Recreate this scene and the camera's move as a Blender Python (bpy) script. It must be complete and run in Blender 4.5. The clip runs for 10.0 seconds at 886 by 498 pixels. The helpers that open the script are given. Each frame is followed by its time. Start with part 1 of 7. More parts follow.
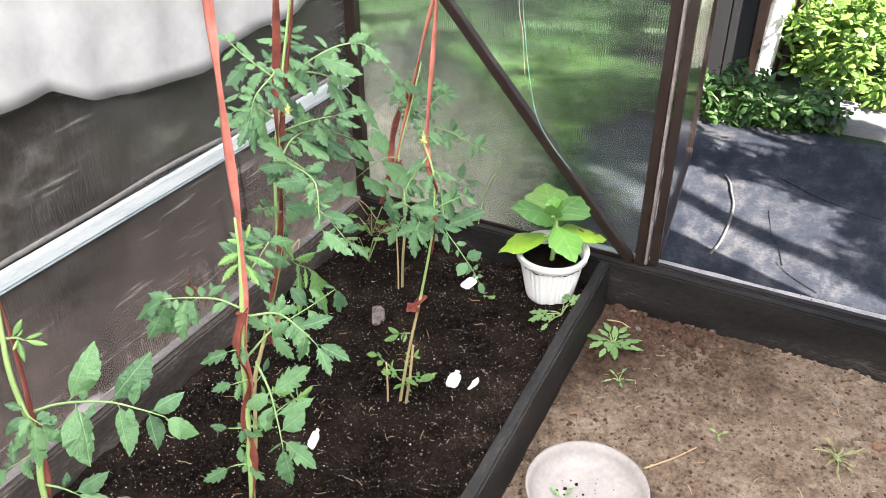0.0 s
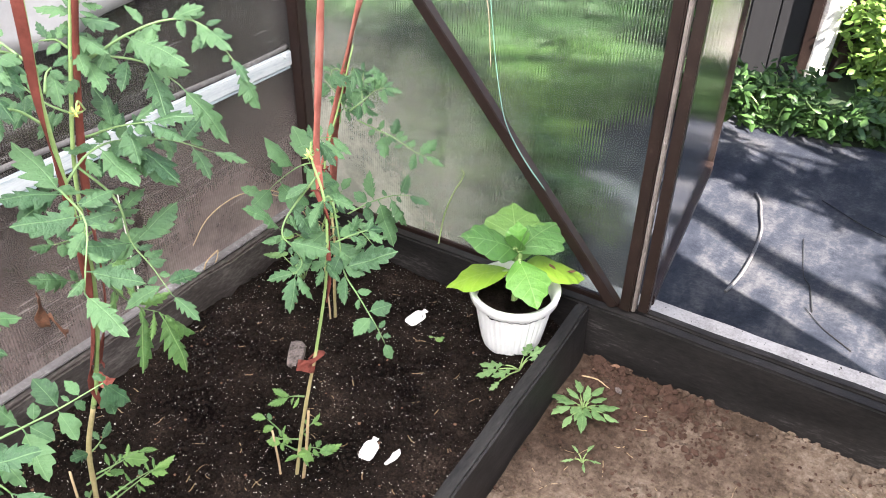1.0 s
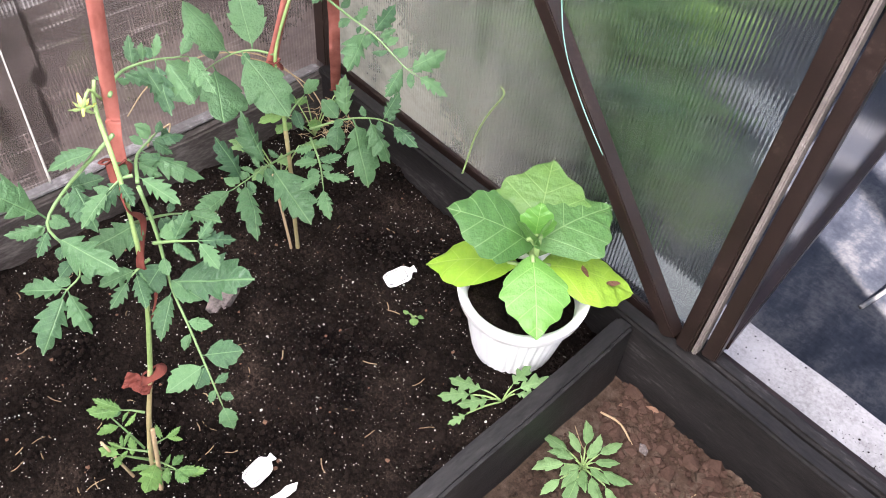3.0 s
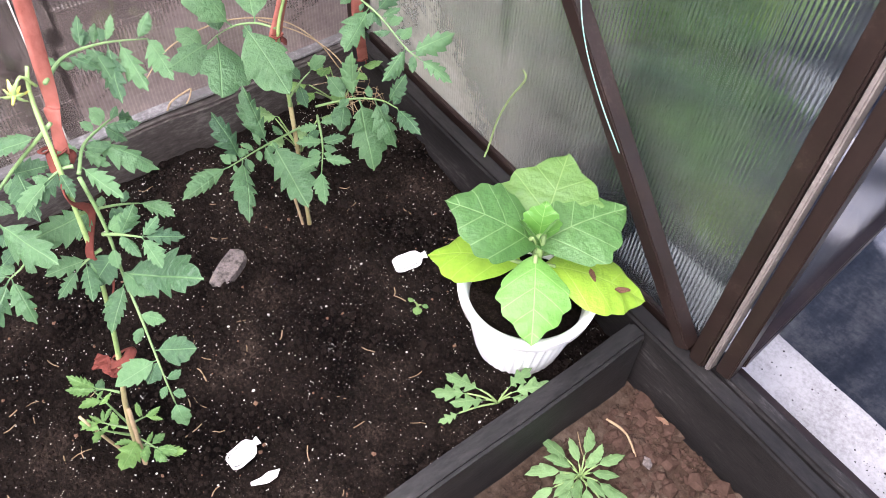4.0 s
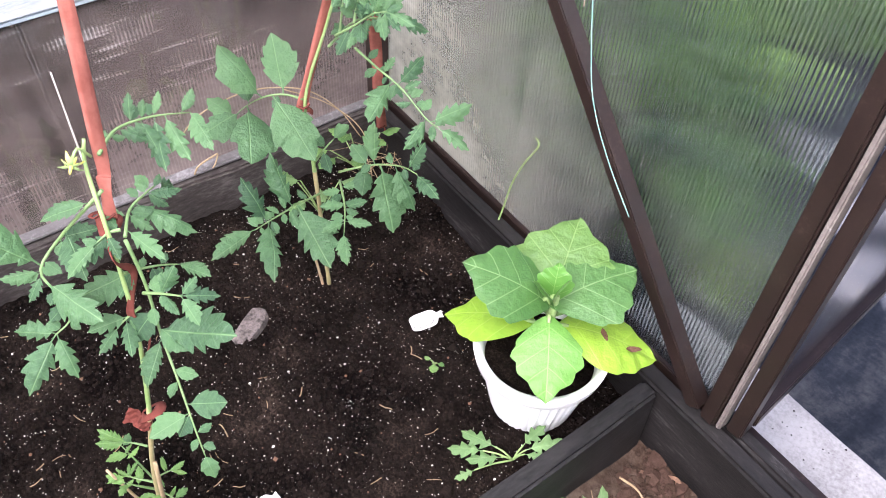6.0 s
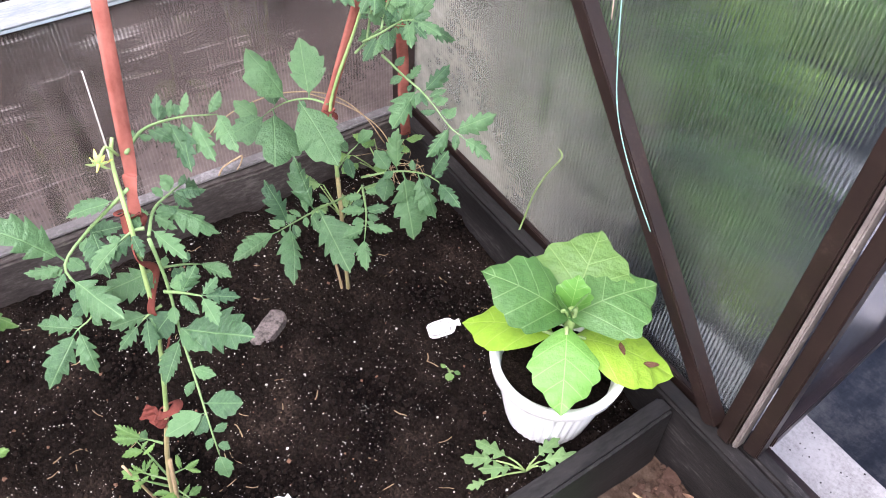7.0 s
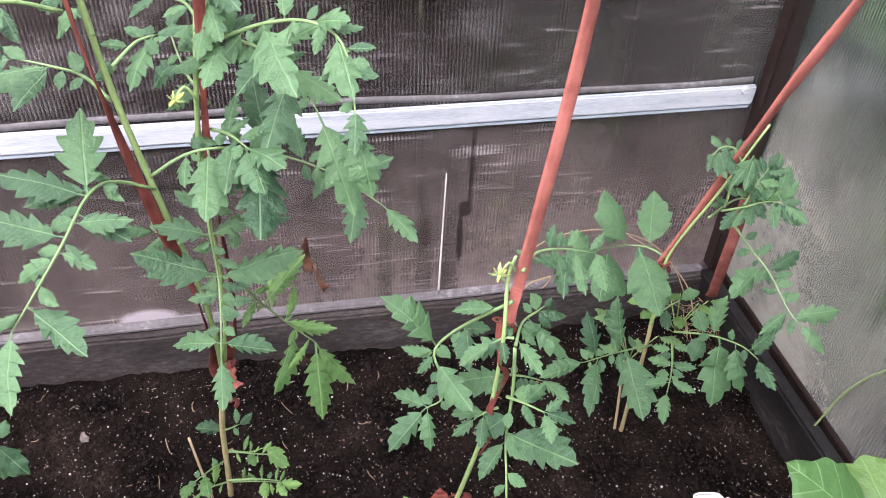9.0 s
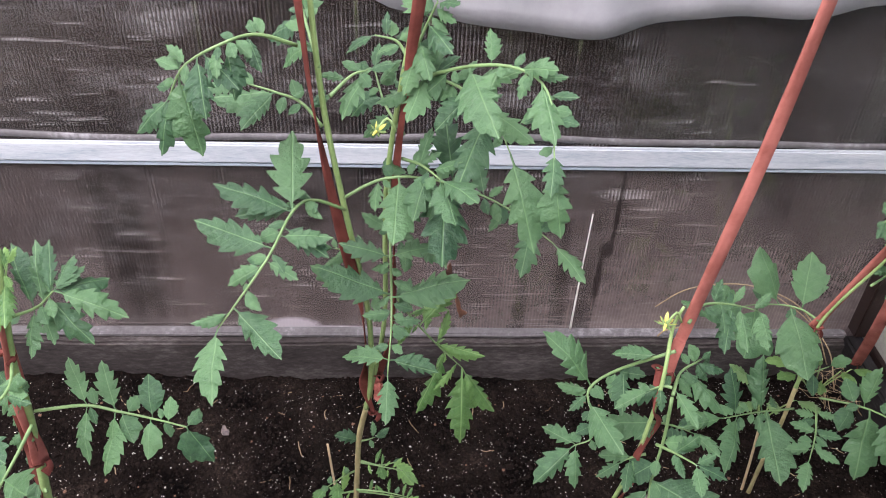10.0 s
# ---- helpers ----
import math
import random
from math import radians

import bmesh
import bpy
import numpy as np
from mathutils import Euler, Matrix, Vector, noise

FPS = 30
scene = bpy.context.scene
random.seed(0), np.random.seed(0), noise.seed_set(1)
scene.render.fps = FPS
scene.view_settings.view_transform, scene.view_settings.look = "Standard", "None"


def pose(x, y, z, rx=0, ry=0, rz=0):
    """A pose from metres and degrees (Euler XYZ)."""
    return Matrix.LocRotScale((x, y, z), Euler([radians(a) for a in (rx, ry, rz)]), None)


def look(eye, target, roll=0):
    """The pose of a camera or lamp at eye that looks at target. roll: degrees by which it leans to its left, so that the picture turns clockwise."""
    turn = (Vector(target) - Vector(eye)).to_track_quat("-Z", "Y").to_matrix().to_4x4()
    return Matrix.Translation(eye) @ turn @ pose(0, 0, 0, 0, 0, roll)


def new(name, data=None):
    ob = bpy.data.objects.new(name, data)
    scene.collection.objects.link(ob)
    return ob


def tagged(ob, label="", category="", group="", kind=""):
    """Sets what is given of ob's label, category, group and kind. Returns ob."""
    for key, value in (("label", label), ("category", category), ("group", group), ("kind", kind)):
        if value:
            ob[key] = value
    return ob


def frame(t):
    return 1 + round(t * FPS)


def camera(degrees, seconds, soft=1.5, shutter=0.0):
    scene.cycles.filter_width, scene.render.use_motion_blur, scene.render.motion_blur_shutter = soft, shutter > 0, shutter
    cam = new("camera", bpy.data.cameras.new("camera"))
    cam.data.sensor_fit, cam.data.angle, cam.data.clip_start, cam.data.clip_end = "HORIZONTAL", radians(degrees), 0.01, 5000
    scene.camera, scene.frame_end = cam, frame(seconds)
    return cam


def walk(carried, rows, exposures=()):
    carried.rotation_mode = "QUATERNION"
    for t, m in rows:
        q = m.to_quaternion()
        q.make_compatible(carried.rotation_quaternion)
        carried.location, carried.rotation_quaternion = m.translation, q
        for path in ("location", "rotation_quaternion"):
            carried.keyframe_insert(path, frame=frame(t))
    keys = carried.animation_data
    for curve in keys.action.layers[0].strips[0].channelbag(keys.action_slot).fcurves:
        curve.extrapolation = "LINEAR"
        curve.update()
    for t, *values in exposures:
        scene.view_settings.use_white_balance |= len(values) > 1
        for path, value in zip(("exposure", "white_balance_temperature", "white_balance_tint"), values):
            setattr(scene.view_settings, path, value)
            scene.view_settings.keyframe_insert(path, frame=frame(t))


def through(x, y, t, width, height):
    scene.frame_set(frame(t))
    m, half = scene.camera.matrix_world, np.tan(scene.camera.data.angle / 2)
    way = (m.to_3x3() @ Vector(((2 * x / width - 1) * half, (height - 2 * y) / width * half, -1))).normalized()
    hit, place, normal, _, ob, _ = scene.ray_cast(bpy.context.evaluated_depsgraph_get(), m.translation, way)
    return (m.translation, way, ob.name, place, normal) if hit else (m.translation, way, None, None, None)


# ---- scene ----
cam = camera(57.3, 10.0, 1.0)
PATH = [
    (0, (1.348, -1.883, 1.326), (0.561, -0.395, 0.246), -0.5),
    (0.5, (1.335, -1.605, 1.274), (0.598, -0.117, 0.16), -0.0),
    (1, (1.348, -1.406, 1.203), (0.486, 0.0, 0.072), 1.1),
    (1.5, (1.377, -1.188, 1.191), (0.412, 0.06, -0.037), 2.1),
    (2, (1.3, -1.011, 1.119), (0.348, 0.168, -0.186), 3.2),
    (2.5, (1.214, -0.869, 1.102), (0.29, 0.217, -0.302), 4.6),
    (2.7, (1.188, -0.835, 1.086), (0.284, 0.203, -0.365), 5.5),
    (3.8, (1.19, -0.659, 1.067), (0.228, 0.13, -0.499), 3.9),
    (4, (1.194, -0.657, 1.069), (0.234, 0.115, -0.507), 3.5),
    (4.5, (1.201, -0.67, 1.086), (0.211, 0.111, -0.467), 3.2),
    (5, (1.204, -0.673, 1.091), (0.155, 0.134, -0.409), 2.7),
    (5.5, (1.208, -0.681, 1.101), (0.143, 0.134, -0.383), 2.6),
    (7, (1.21, -0.681, 1.104), (0.103, 0.1, -0.367), 2.9),
    (7.5, (1.204, -0.712, 1.127), (-0.027, 0.015, -0.272), 3.2),
    (8, (1.188, -0.741, 1.135), (-0.165, -0.133, -0.206), 2.8),
    (8.5, (1.182, -0.768, 1.145), (-0.252, -0.296, -0.167), 2.4),
    (9, (1.188, -0.806, 1.153), (-0.315, -0.474, -0.124), 2.6),
    (9.5, (1.2, -0.836, 1.164), (-0.349, -0.636, -0.085), 2.4),
    (10, (1.2, -0.872, 1.175), (-0.375, -0.794, -0.056), 2.2),
]
walk(cam, [(t, look(eye, target, roll)) for t, eye, target, roll in PATH], [(0.0, 3.03, 6500, 14), (1.0, 3.14, 6420, 17), (2.0, 3.26, 6400, 21), (2.5, 3.20, 6350, 21), (4.0, 3.42, 6200, 25), (5.5, 3.42, 6150, 25), (7.5, 3.26, 6150, 27), (9.0, 2.98, 6150, 28), (9.5, 2.84, 6150, 28), (10.0, 2.52, 6200, 26)])

# ---------------------------------------------------------------- world, sun, light
SUN_ELEV, SUN_AZ = 48.0, 114.7     # degrees; azimuth from +y towards +x
world = bpy.data.worlds.new("sky")
scene.world = world
world.use_nodes = True
wn = world.node_tree.nodes
sky = wn.new("ShaderNodeTexSky")
sky.sky_type, sky.sun_disc = "NISHITA", False
sky.sun_elevation, sky.sun_rotation = radians(SUN_ELEV), radians(SUN_AZ)
sky.air_density, sky.dust_density = 0.55, 0.5
wn["Background"].inputs["Strength"].default_value = 0.05
world.node_tree.links.new(sky.outputs[0], wn["Background"].inputs["Color"])

sun = new("sun", bpy.data.lights.new("sun", "SUN"))
sun.data.energy, sun.data.angle, sun.data.color = 5.0, radians(0.6), (1.0, 0.95, 0.86)
az, el = radians(SUN_AZ), radians(SUN_ELEV)
sun.matrix_world = look((8 * math.sin(az) * math.cos(el), 8 * math.cos(az) * math.cos(el), 8 * math.sin(el)), (0, 0, 0))

# area lamp added under the roof, standing in for daylight through the milky sheet
roof_light = new("roof_daylight", bpy.data.lights.new("roof_daylight", "AREA"))
roof_light.data.shape, roof_light.data.size, roof_light.data.size_y = "RECTANGLE", 1.9, 3.3
roof_light.data.energy, roof_light.data.color = 33.5, (1.0, 0.99, 0.97)
roof_light.matrix_world = pose(1.18, -1.95, 2.05, 0, 0, 0)


# ---------------------------------------------------------------- materials
def material(name):
    m = bpy.data.materials.new(name)
    m.use_nodes = True
    t = m.node_tree
    return m, t, t.nodes["Principled BSDF"], t.nodes, t.links


def ramp(nodes, *stops):
    r = nodes.new("ShaderNodeValToRGB")
    e = r.color_ramp.elements
    while len(e) < len(stops):
        e.new(0.5)
    for k, (p, c) in zip(e, stops):
        k.position, k.color = p, (*c, 1) if len(c) == 3 else c
    return r


def noise_tex(nodes, links, scale, detail=6, rough=0.6, coord="Object", stretch=None):
    tc = nodes.new("ShaderNodeTexCoord")
    n = nodes.new("ShaderNodeTexNoise")
    n.inputs["Scale"].default_value, n.inputs["Detail"].default_value, n.inputs["Roughness"].default_value = scale, detail, rough
    if stretch:
        mp = nodes.new("ShaderNodeMapping")
        mp.inputs["Scale"].default_value = stretch
        links.new(tc.outputs[coord], mp.inputs[0])
        links.new(mp.outputs[0], n.inputs["Vector"])
    else:
        links.new(tc.outputs[coord], n.inputs["Vector"])
    return n


def bump(nodes, links, height, shader, strength=0.4, distance=0.004, after=None):
    b = nodes.new("ShaderNodeBump")
    b.inputs["Strength"].default_value, b.inputs["Distance"].default_value = strength, distance
    links.new(height, b.inputs["Height"])
    if after:
        links.new(after.outputs[0], b.inputs["Normal"])
    links.new(b.outputs[0], shader.inputs["Normal"])
    return b


def rough_surface(name, dark, light, scale=12.0, fine=90.0, rough=0.8, bumpy=0.5, dist=0.004, stretch=None, spec=0.5, metal=0.0, third=None, stops=(0.25, 0.55, 0.75)):
    """Two scales of variation in colour and relief."""
    m, t, p, nodes, links = material(name)
    a = noise_tex(nodes, links, scale, 8, 0.65, stretch=stretch)
    b = noise_tex(nodes, links, fine, 5, 0.7, stretch=stretch)
    r = ramp(nodes, (0.3, dark), (0.7, light)) if third is None else ramp(nodes, (stops[0], dark), (stops[1], light), (stops[2], third))
    mx = nodes.new("ShaderNodeMath")
    mx.operation = "MULTIPLY_ADD"
    mx.inputs[1].default_value = 0.45
    links.new(b.outputs["Fac"], mx.inputs[0])
    sc = nodes.new("ShaderNodeMath")
    sc.operation, sc.inputs[1].default_value = "MULTIPLY", 0.55
    links.new(a.outputs["Fac"], sc.inputs[0])
    links.new(sc.outputs[0], mx.inputs[2])
    links.new(mx.outputs[0], r.inputs[0])
    links.new(r.outputs[0], p.inputs["Base Color"])
    p.inputs["Roughness"].default_value, p.inputs["Metallic"].default_value = rough, metal
    p.inputs["Specular IOR Level"].default_value = spec
    bump(nodes, links, mx.outputs[0], p, bumpy, dist)
    return m


M_SOIL = rough_surface("dark_potting_soil", (0.0010, 0.0007, 0.0006), (0.0092, 0.0064, 0.0052), 7, 230, 0.97, 1.0, 0.007, spec=0.04, third=(0.058, 0.041, 0.032), stops=(0.41, 0.54, 0.70))
M_CLOD = rough_surface("soil_crumb", (0.0016, 0.0012, 0.0010), (0.0195, 0.0135, 0.0110), 60, 300, 0.97, 0.8, 0.003, spec=0.05)
M_CLOD_BROWN = rough_surface("brown_clod", (0.022, 0.012, 0.0085), (0.085, 0.050, 0.037), 30, 200, 0.95, 0.8, 0.004, spec=0.1)
M_PERLITE = rough_surface("perlite", (0.42, 0.40, 0.35), (0.75, 0.73, 0.68), 60, 200, 0.8, 0.2)
M_BARK = rough_surface("bark_chip", (0.06, 0.03, 0.02), (0.22, 0.12, 0.07), 60, 200, 0.9, 0.4)
M_STRAW = rough_surface("dry_straw", (0.22, 0.15, 0.08), (0.42, 0.31, 0.18), 60, 200, 0.8, 0.3)
M_CANE = rough_surface("split_cane", (0.35, 0.25, 0.13), (0.55, 0.42, 0.26), 40, 200, 0.7, 0.3, stretch=(1, 1, 0.15))
M_DRYLEAF = rough_surface("dry_leaf", (0.045, 0.020, 0.010), (0.19, 0.080, 0.040), 40, 160, 0.85, 0.6)
M_STONE = rough_surface("grey_stone", (0.035, 0.028, 0.025), (0.13, 0.108, 0.10), 60, 190, 0.95, 1.0, third=(0.22, 0.16, 0.14), stops=(0.38, 0.52, 0.66))
BOARD_LOOK = dict(rough=0.58, bumpy=0.45, dist=0.003, spec=0.22, third=(0.085, 0.078, 0.076), stops=(0.40, 0.57, 0.72))
M_BOARD = rough_surface("blackened_board", (0.005, 0.0046, 0.0045), (0.0170, 0.0150, 0.0145), 9, 110, stretch=(0.4, 1.6, 1.6), **BOARD_LOOK)
M_BOARD_LONG = rough_surface("blackened_long_board", (0.005, 0.0047, 0.0047), (0.0200, 0.0185, 0.0180), 9, 110, stretch=(1.6, 0.4, 1.6), **BOARD_LOOK)
M_BOARD_WALL = rough_surface("weathered_wall_board", (0.011, 0.0088, 0.0082), (0.042, 0.035, 0.032), 8, 110, stretch=(1.6, 0.5, 1.6), rough=0.8, bumpy=0.5, dist=0.004, spec=0.2, third=(0.11, 0.098, 0.092), stops=(0.34, 0.52, 0.68))
M_CONCRETE = rough_surface("pale_concrete", (0.08, 0.075, 0.072), (0.34, 0.325, 0.32), 14, 140, 0.9, 0.6, 0.003, third=(0.42, 0.40, 0.40))
M_FRAME = rough_surface("brown_painted_steel", (0.0075, 0.0046, 0.0038), (0.0175, 0.0103, 0.0083), 14, 160, 0.40, 0.25, 0.001, third=(0.060, 0.040, 0.033), spec=0.34)
M_GALV = rough_surface("whitish_zinc_strip", (0.15, 0.21, 0.24), (0.42, 0.44, 0.455), 8, 90, 0.5, 0.15, 0.001, stretch=(6, 0.7, 6), third=(0.44, 0.50, 0.53))
M_GALV_BLUE = rough_surface("bluish_zinc", (0.16, 0.21, 0.25), (0.40, 0.47, 0.52), 10, 90, 0.45, 0.15, 0.001, stretch=(6, 0.5, 6), third=(0.10, 0.12, 0.14))
M_SILL = rough_surface("dusty_sill", (0.03, 0.027, 0.026), (0.12, 0.112, 0.112), 7, 90, 0.75, 0.3, 0.002, third=(0.36, 0.35, 0.36))
M_SEAL = rough_surface("grey_seal", (0.05, 0.040, 0.036), (0.17, 0.145, 0.13), 16, 130, 0.7, 0.4, 0.002, third=(0.50, 0.48, 0.45))
M_HOSE = rough_surface("pale_grey_hose", (0.07, 0.067, 0.065), (0.15, 0.144, 0.14), 30, 160, 0.6, 0.2, 0.001)
M_FENCE = rough_surface("weathered_dark_fence", (0.004, 0.0028, 0.0024), (0.017, 0.012, 0.010), 3, 40, 0.9, 0.5, 0.004, stretch=(1, 1, 0.12))
M_SHED = rough_surface("black_shed_board", (0.004, 0.004, 0.005), (0.012, 0.011, 0.012), 4, 50, 0.9, 0.4, stretch=(1, 1, 0.1))
M_BIRCH = rough_surface("white_birch_bark", (0.10, 0.085, 0.075), (0.72, 0.68, 0.62), 7, 60, 0.8, 0.5, stretch=(1, 1, 2.5), third=(0.8, 0.77, 0.72))
M_SLAB = rough_surface("grey_slab", (0.11, 0.108, 0.108), (0.19, 0.187, 0.187), 5, 90, 0.9, 0.3)
M_GRASS = rough_surface("grass_ground", (0.004, 0.010, 0.004), (0.026, 0.055, 0.012), 3.0, 45, 0.95, 0.8, 0.02)
M_TWINE = rough_surface("green_twine", (0.14, 0.38, 0.30), (0.30, 0.52, 0.45), 60, 300, 0.6, 0.3)
M_CORD = rough_surface("beige_cord", (0.40, 0.28, 0.20), (0.60, 0.47, 0.36), 60, 300, 0.8, 0.4)
M_STEM = rough_surface("green_stem", (0.15, 0.24, 0.075), (0.27, 0.38, 0.14), 20, 160, 0.55, 0.3, 0.001)
M_STALK = rough_surface("leaf_stalk", (0.085, 0.155, 0.055), (0.17, 0.27, 0.10), 20, 160, 0.6, 0.3, 0.001)
M_STEM_OLD = rough_surface("woody_stem", (0.20, 0.17, 0.07), (0.40, 0.33, 0.17), 25, 160, 0.7, 0.4, 0.001)
M_FLOWER = rough_surface("yellow_petal", (0.48, 0.46, 0.08), (0.66, 0.62, 0.14), 30, 160, 0.6, 0.2)
M_INK = rough_surface("black_print", (0.01, 0.01, 0.01), (0.03, 0.03, 0.03), 30, 160, 0.6, 0.1)
M_TAG = rough_surface("white_plastic_tag", (0.66, 0.65, 0.61), (0.80, 0.79, 0.76), 14, 120, 0.45, 0.15)
M_POT = rough_surface("white_plastic_pot", (0.72, 0.72, 0.71), (0.80, 0.80, 0.79), 5, 60, 0.35, 0.08, 0.001)
M_BOWL = rough_surface("dusty_plastic_bowl", (0.15, 0.135, 0.13), (0.27, 0.25, 0.24), 9, 90, 0.6, 0.2, 0.001)
M_SHELL = rough_surface("opal_sheet", (0.62, 0.64, 0.62), (0.74, 0.75, 0.73), 2, 40, 0.6, 0.1)


def earth_material():
    """Dry trodden earth with cracks and pale dust."""
    m, t, p, nodes, links = material("trodden_earth")
    a, b = noise_tex(nodes, links, 3.6, 9, 0.75), noise_tex(nodes, links, 60, 6, 0.8)
    add = nodes.new("ShaderNodeMath")
    add.operation = "ADD"
    links.new(a.outputs["Fac"], add.inputs[0])
    links.new(b.outputs["Fac"], add.inputs[1])
    half = nodes.new("ShaderNodeMath")
    half.operation, half.inputs[1].default_value = "MULTIPLY", 0.5
    links.new(add.outputs[0], half.inputs[0])
    r = ramp(nodes, (0.37, (0.028, 0.019, 0.0125)), (0.5, (0.110, 0.079, 0.057)), (0.63, (0.215, 0.172, 0.135)))
    links.new(half.outputs[0], r.inputs[0])
    tc, v, warp = nodes.new("ShaderNodeTexCoord"), nodes.new("ShaderNodeTexVoronoi"), nodes.new("ShaderNodeVectorMath")
    v.feature = "DISTANCE_TO_EDGE"
    v.inputs["Scale"].default_value = 8
    w = noise_tex(nodes, links, 14, 4)
    warp.operation = "MULTIPLY_ADD"
    warp.inputs[1].default_value = (0.14, 0.14, 0.14)
    links.new(w.outputs["Color"], warp.inputs[0])
    links.new(tc.outputs["Object"], warp.inputs[2])
    links.new(warp.outputs[0], v.inputs["Vector"])
    gap = ramp(nodes, (0.0, (0, 0, 0)), (0.045, (1, 1, 1)))
    links.new(v.outputs["Distance"], gap.inputs[0])
    patch = ramp(nodes, (0.54, (1, 1, 1)), (0.66, (0.25, 0.25, 0.25)))
    links.new(a.outputs["Fac"], patch.inputs[0])
    mxf = nodes.new("ShaderNodeMath")
    mxf.operation = "MAXIMUM"
    links.new(gap.outputs[0], mxf.inputs[0])
    links.new(patch.outputs[0], mxf.inputs[1])
    mul = nodes.new("ShaderNodeMix")
    mul.data_type = "RGBA"
    mul.inputs[6].default_value = (0.045, 0.028, 0.020, 1)
    links.new(mxf.outputs[0], mul.inputs[0])
    links.new(r.outputs[0], mul.inputs[7])
    # corner shade put into the earth's colour, darker and redder, edge broken by noise
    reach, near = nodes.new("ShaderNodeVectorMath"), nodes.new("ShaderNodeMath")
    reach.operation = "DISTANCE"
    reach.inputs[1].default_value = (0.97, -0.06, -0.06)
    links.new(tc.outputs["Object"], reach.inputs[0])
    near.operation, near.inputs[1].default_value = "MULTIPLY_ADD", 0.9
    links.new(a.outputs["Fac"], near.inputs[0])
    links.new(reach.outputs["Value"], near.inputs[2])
    corner_shade = ramp(nodes, (0.54, (0.34, 0.27, 0.24)), (0.92, (1, 1, 1)))
    links.new(near.outputs[0], corner_shade.inputs[0])
    shaded = nodes.new("ShaderNodeMix")
    shaded.data_type, shaded.blend_type = "RGBA", "MULTIPLY"
    shaded.inputs[0].default_value = 1.0
    links.new(mul.outputs[2], shaded.inputs[6])
    links.new(corner_shade.outputs[0], shaded.inputs[7])
    links.new(shaded.outputs[2], p.inputs["Base Color"])
    p.inputs["Roughness"].default_value, p.inputs["Specular IOR Level"].default_value = 0.95, 0.2
    first = bump(nodes, links, half.outputs[0], p, 0.8, 0.008)
    bump(nodes, links, mxf.outputs[0], p, 0.8, 0.006, first)
    return m


def sheet_material():
    """Woven black weed cloth, dusty, with a faint weave."""
    m, t, p, nodes, links = material("black_weed_cloth")
    a = noise_tex(nodes, links, 6.0, 9, 0.75, stretch=(1.6, 0.8, 1))
    b = noise_tex(nodes, links, 70, 5, 0.75, stretch=(0.8, 1.3, 1))
    part_b = nodes.new("ShaderNodeMath")
    part_b.operation, part_b.inputs[1].default_value = "MULTIPLY", 0.28
    links.new(b.outputs["Fac"], part_b.inputs[0])
    half = nodes.new("ShaderNodeMath")
    half.operation, half.inputs[1].default_value = "MULTIPLY_ADD", 0.72
    links.new(a.outputs["Fac"], half.inputs[0])
    links.new(part_b.outputs[0], half.inputs[2])
    r = ramp(nodes, (0.38, (0.004, 0.006, 0.012)), (0.49, (0.017, 0.020, 0.028)), (0.63, (0.070, 0.069, 0.071)))
    links.new(half.outputs[0], r.inputs[0])
    links.new(r.outputs[0], p.inputs["Base Color"])
    p.inputs["Roughness"].default_value, p.inputs["Specular IOR Level"].default_value = 0.75, 0.3
    bump(nodes, links, half.outputs[0], p, 0.8, 0.006)
    return m


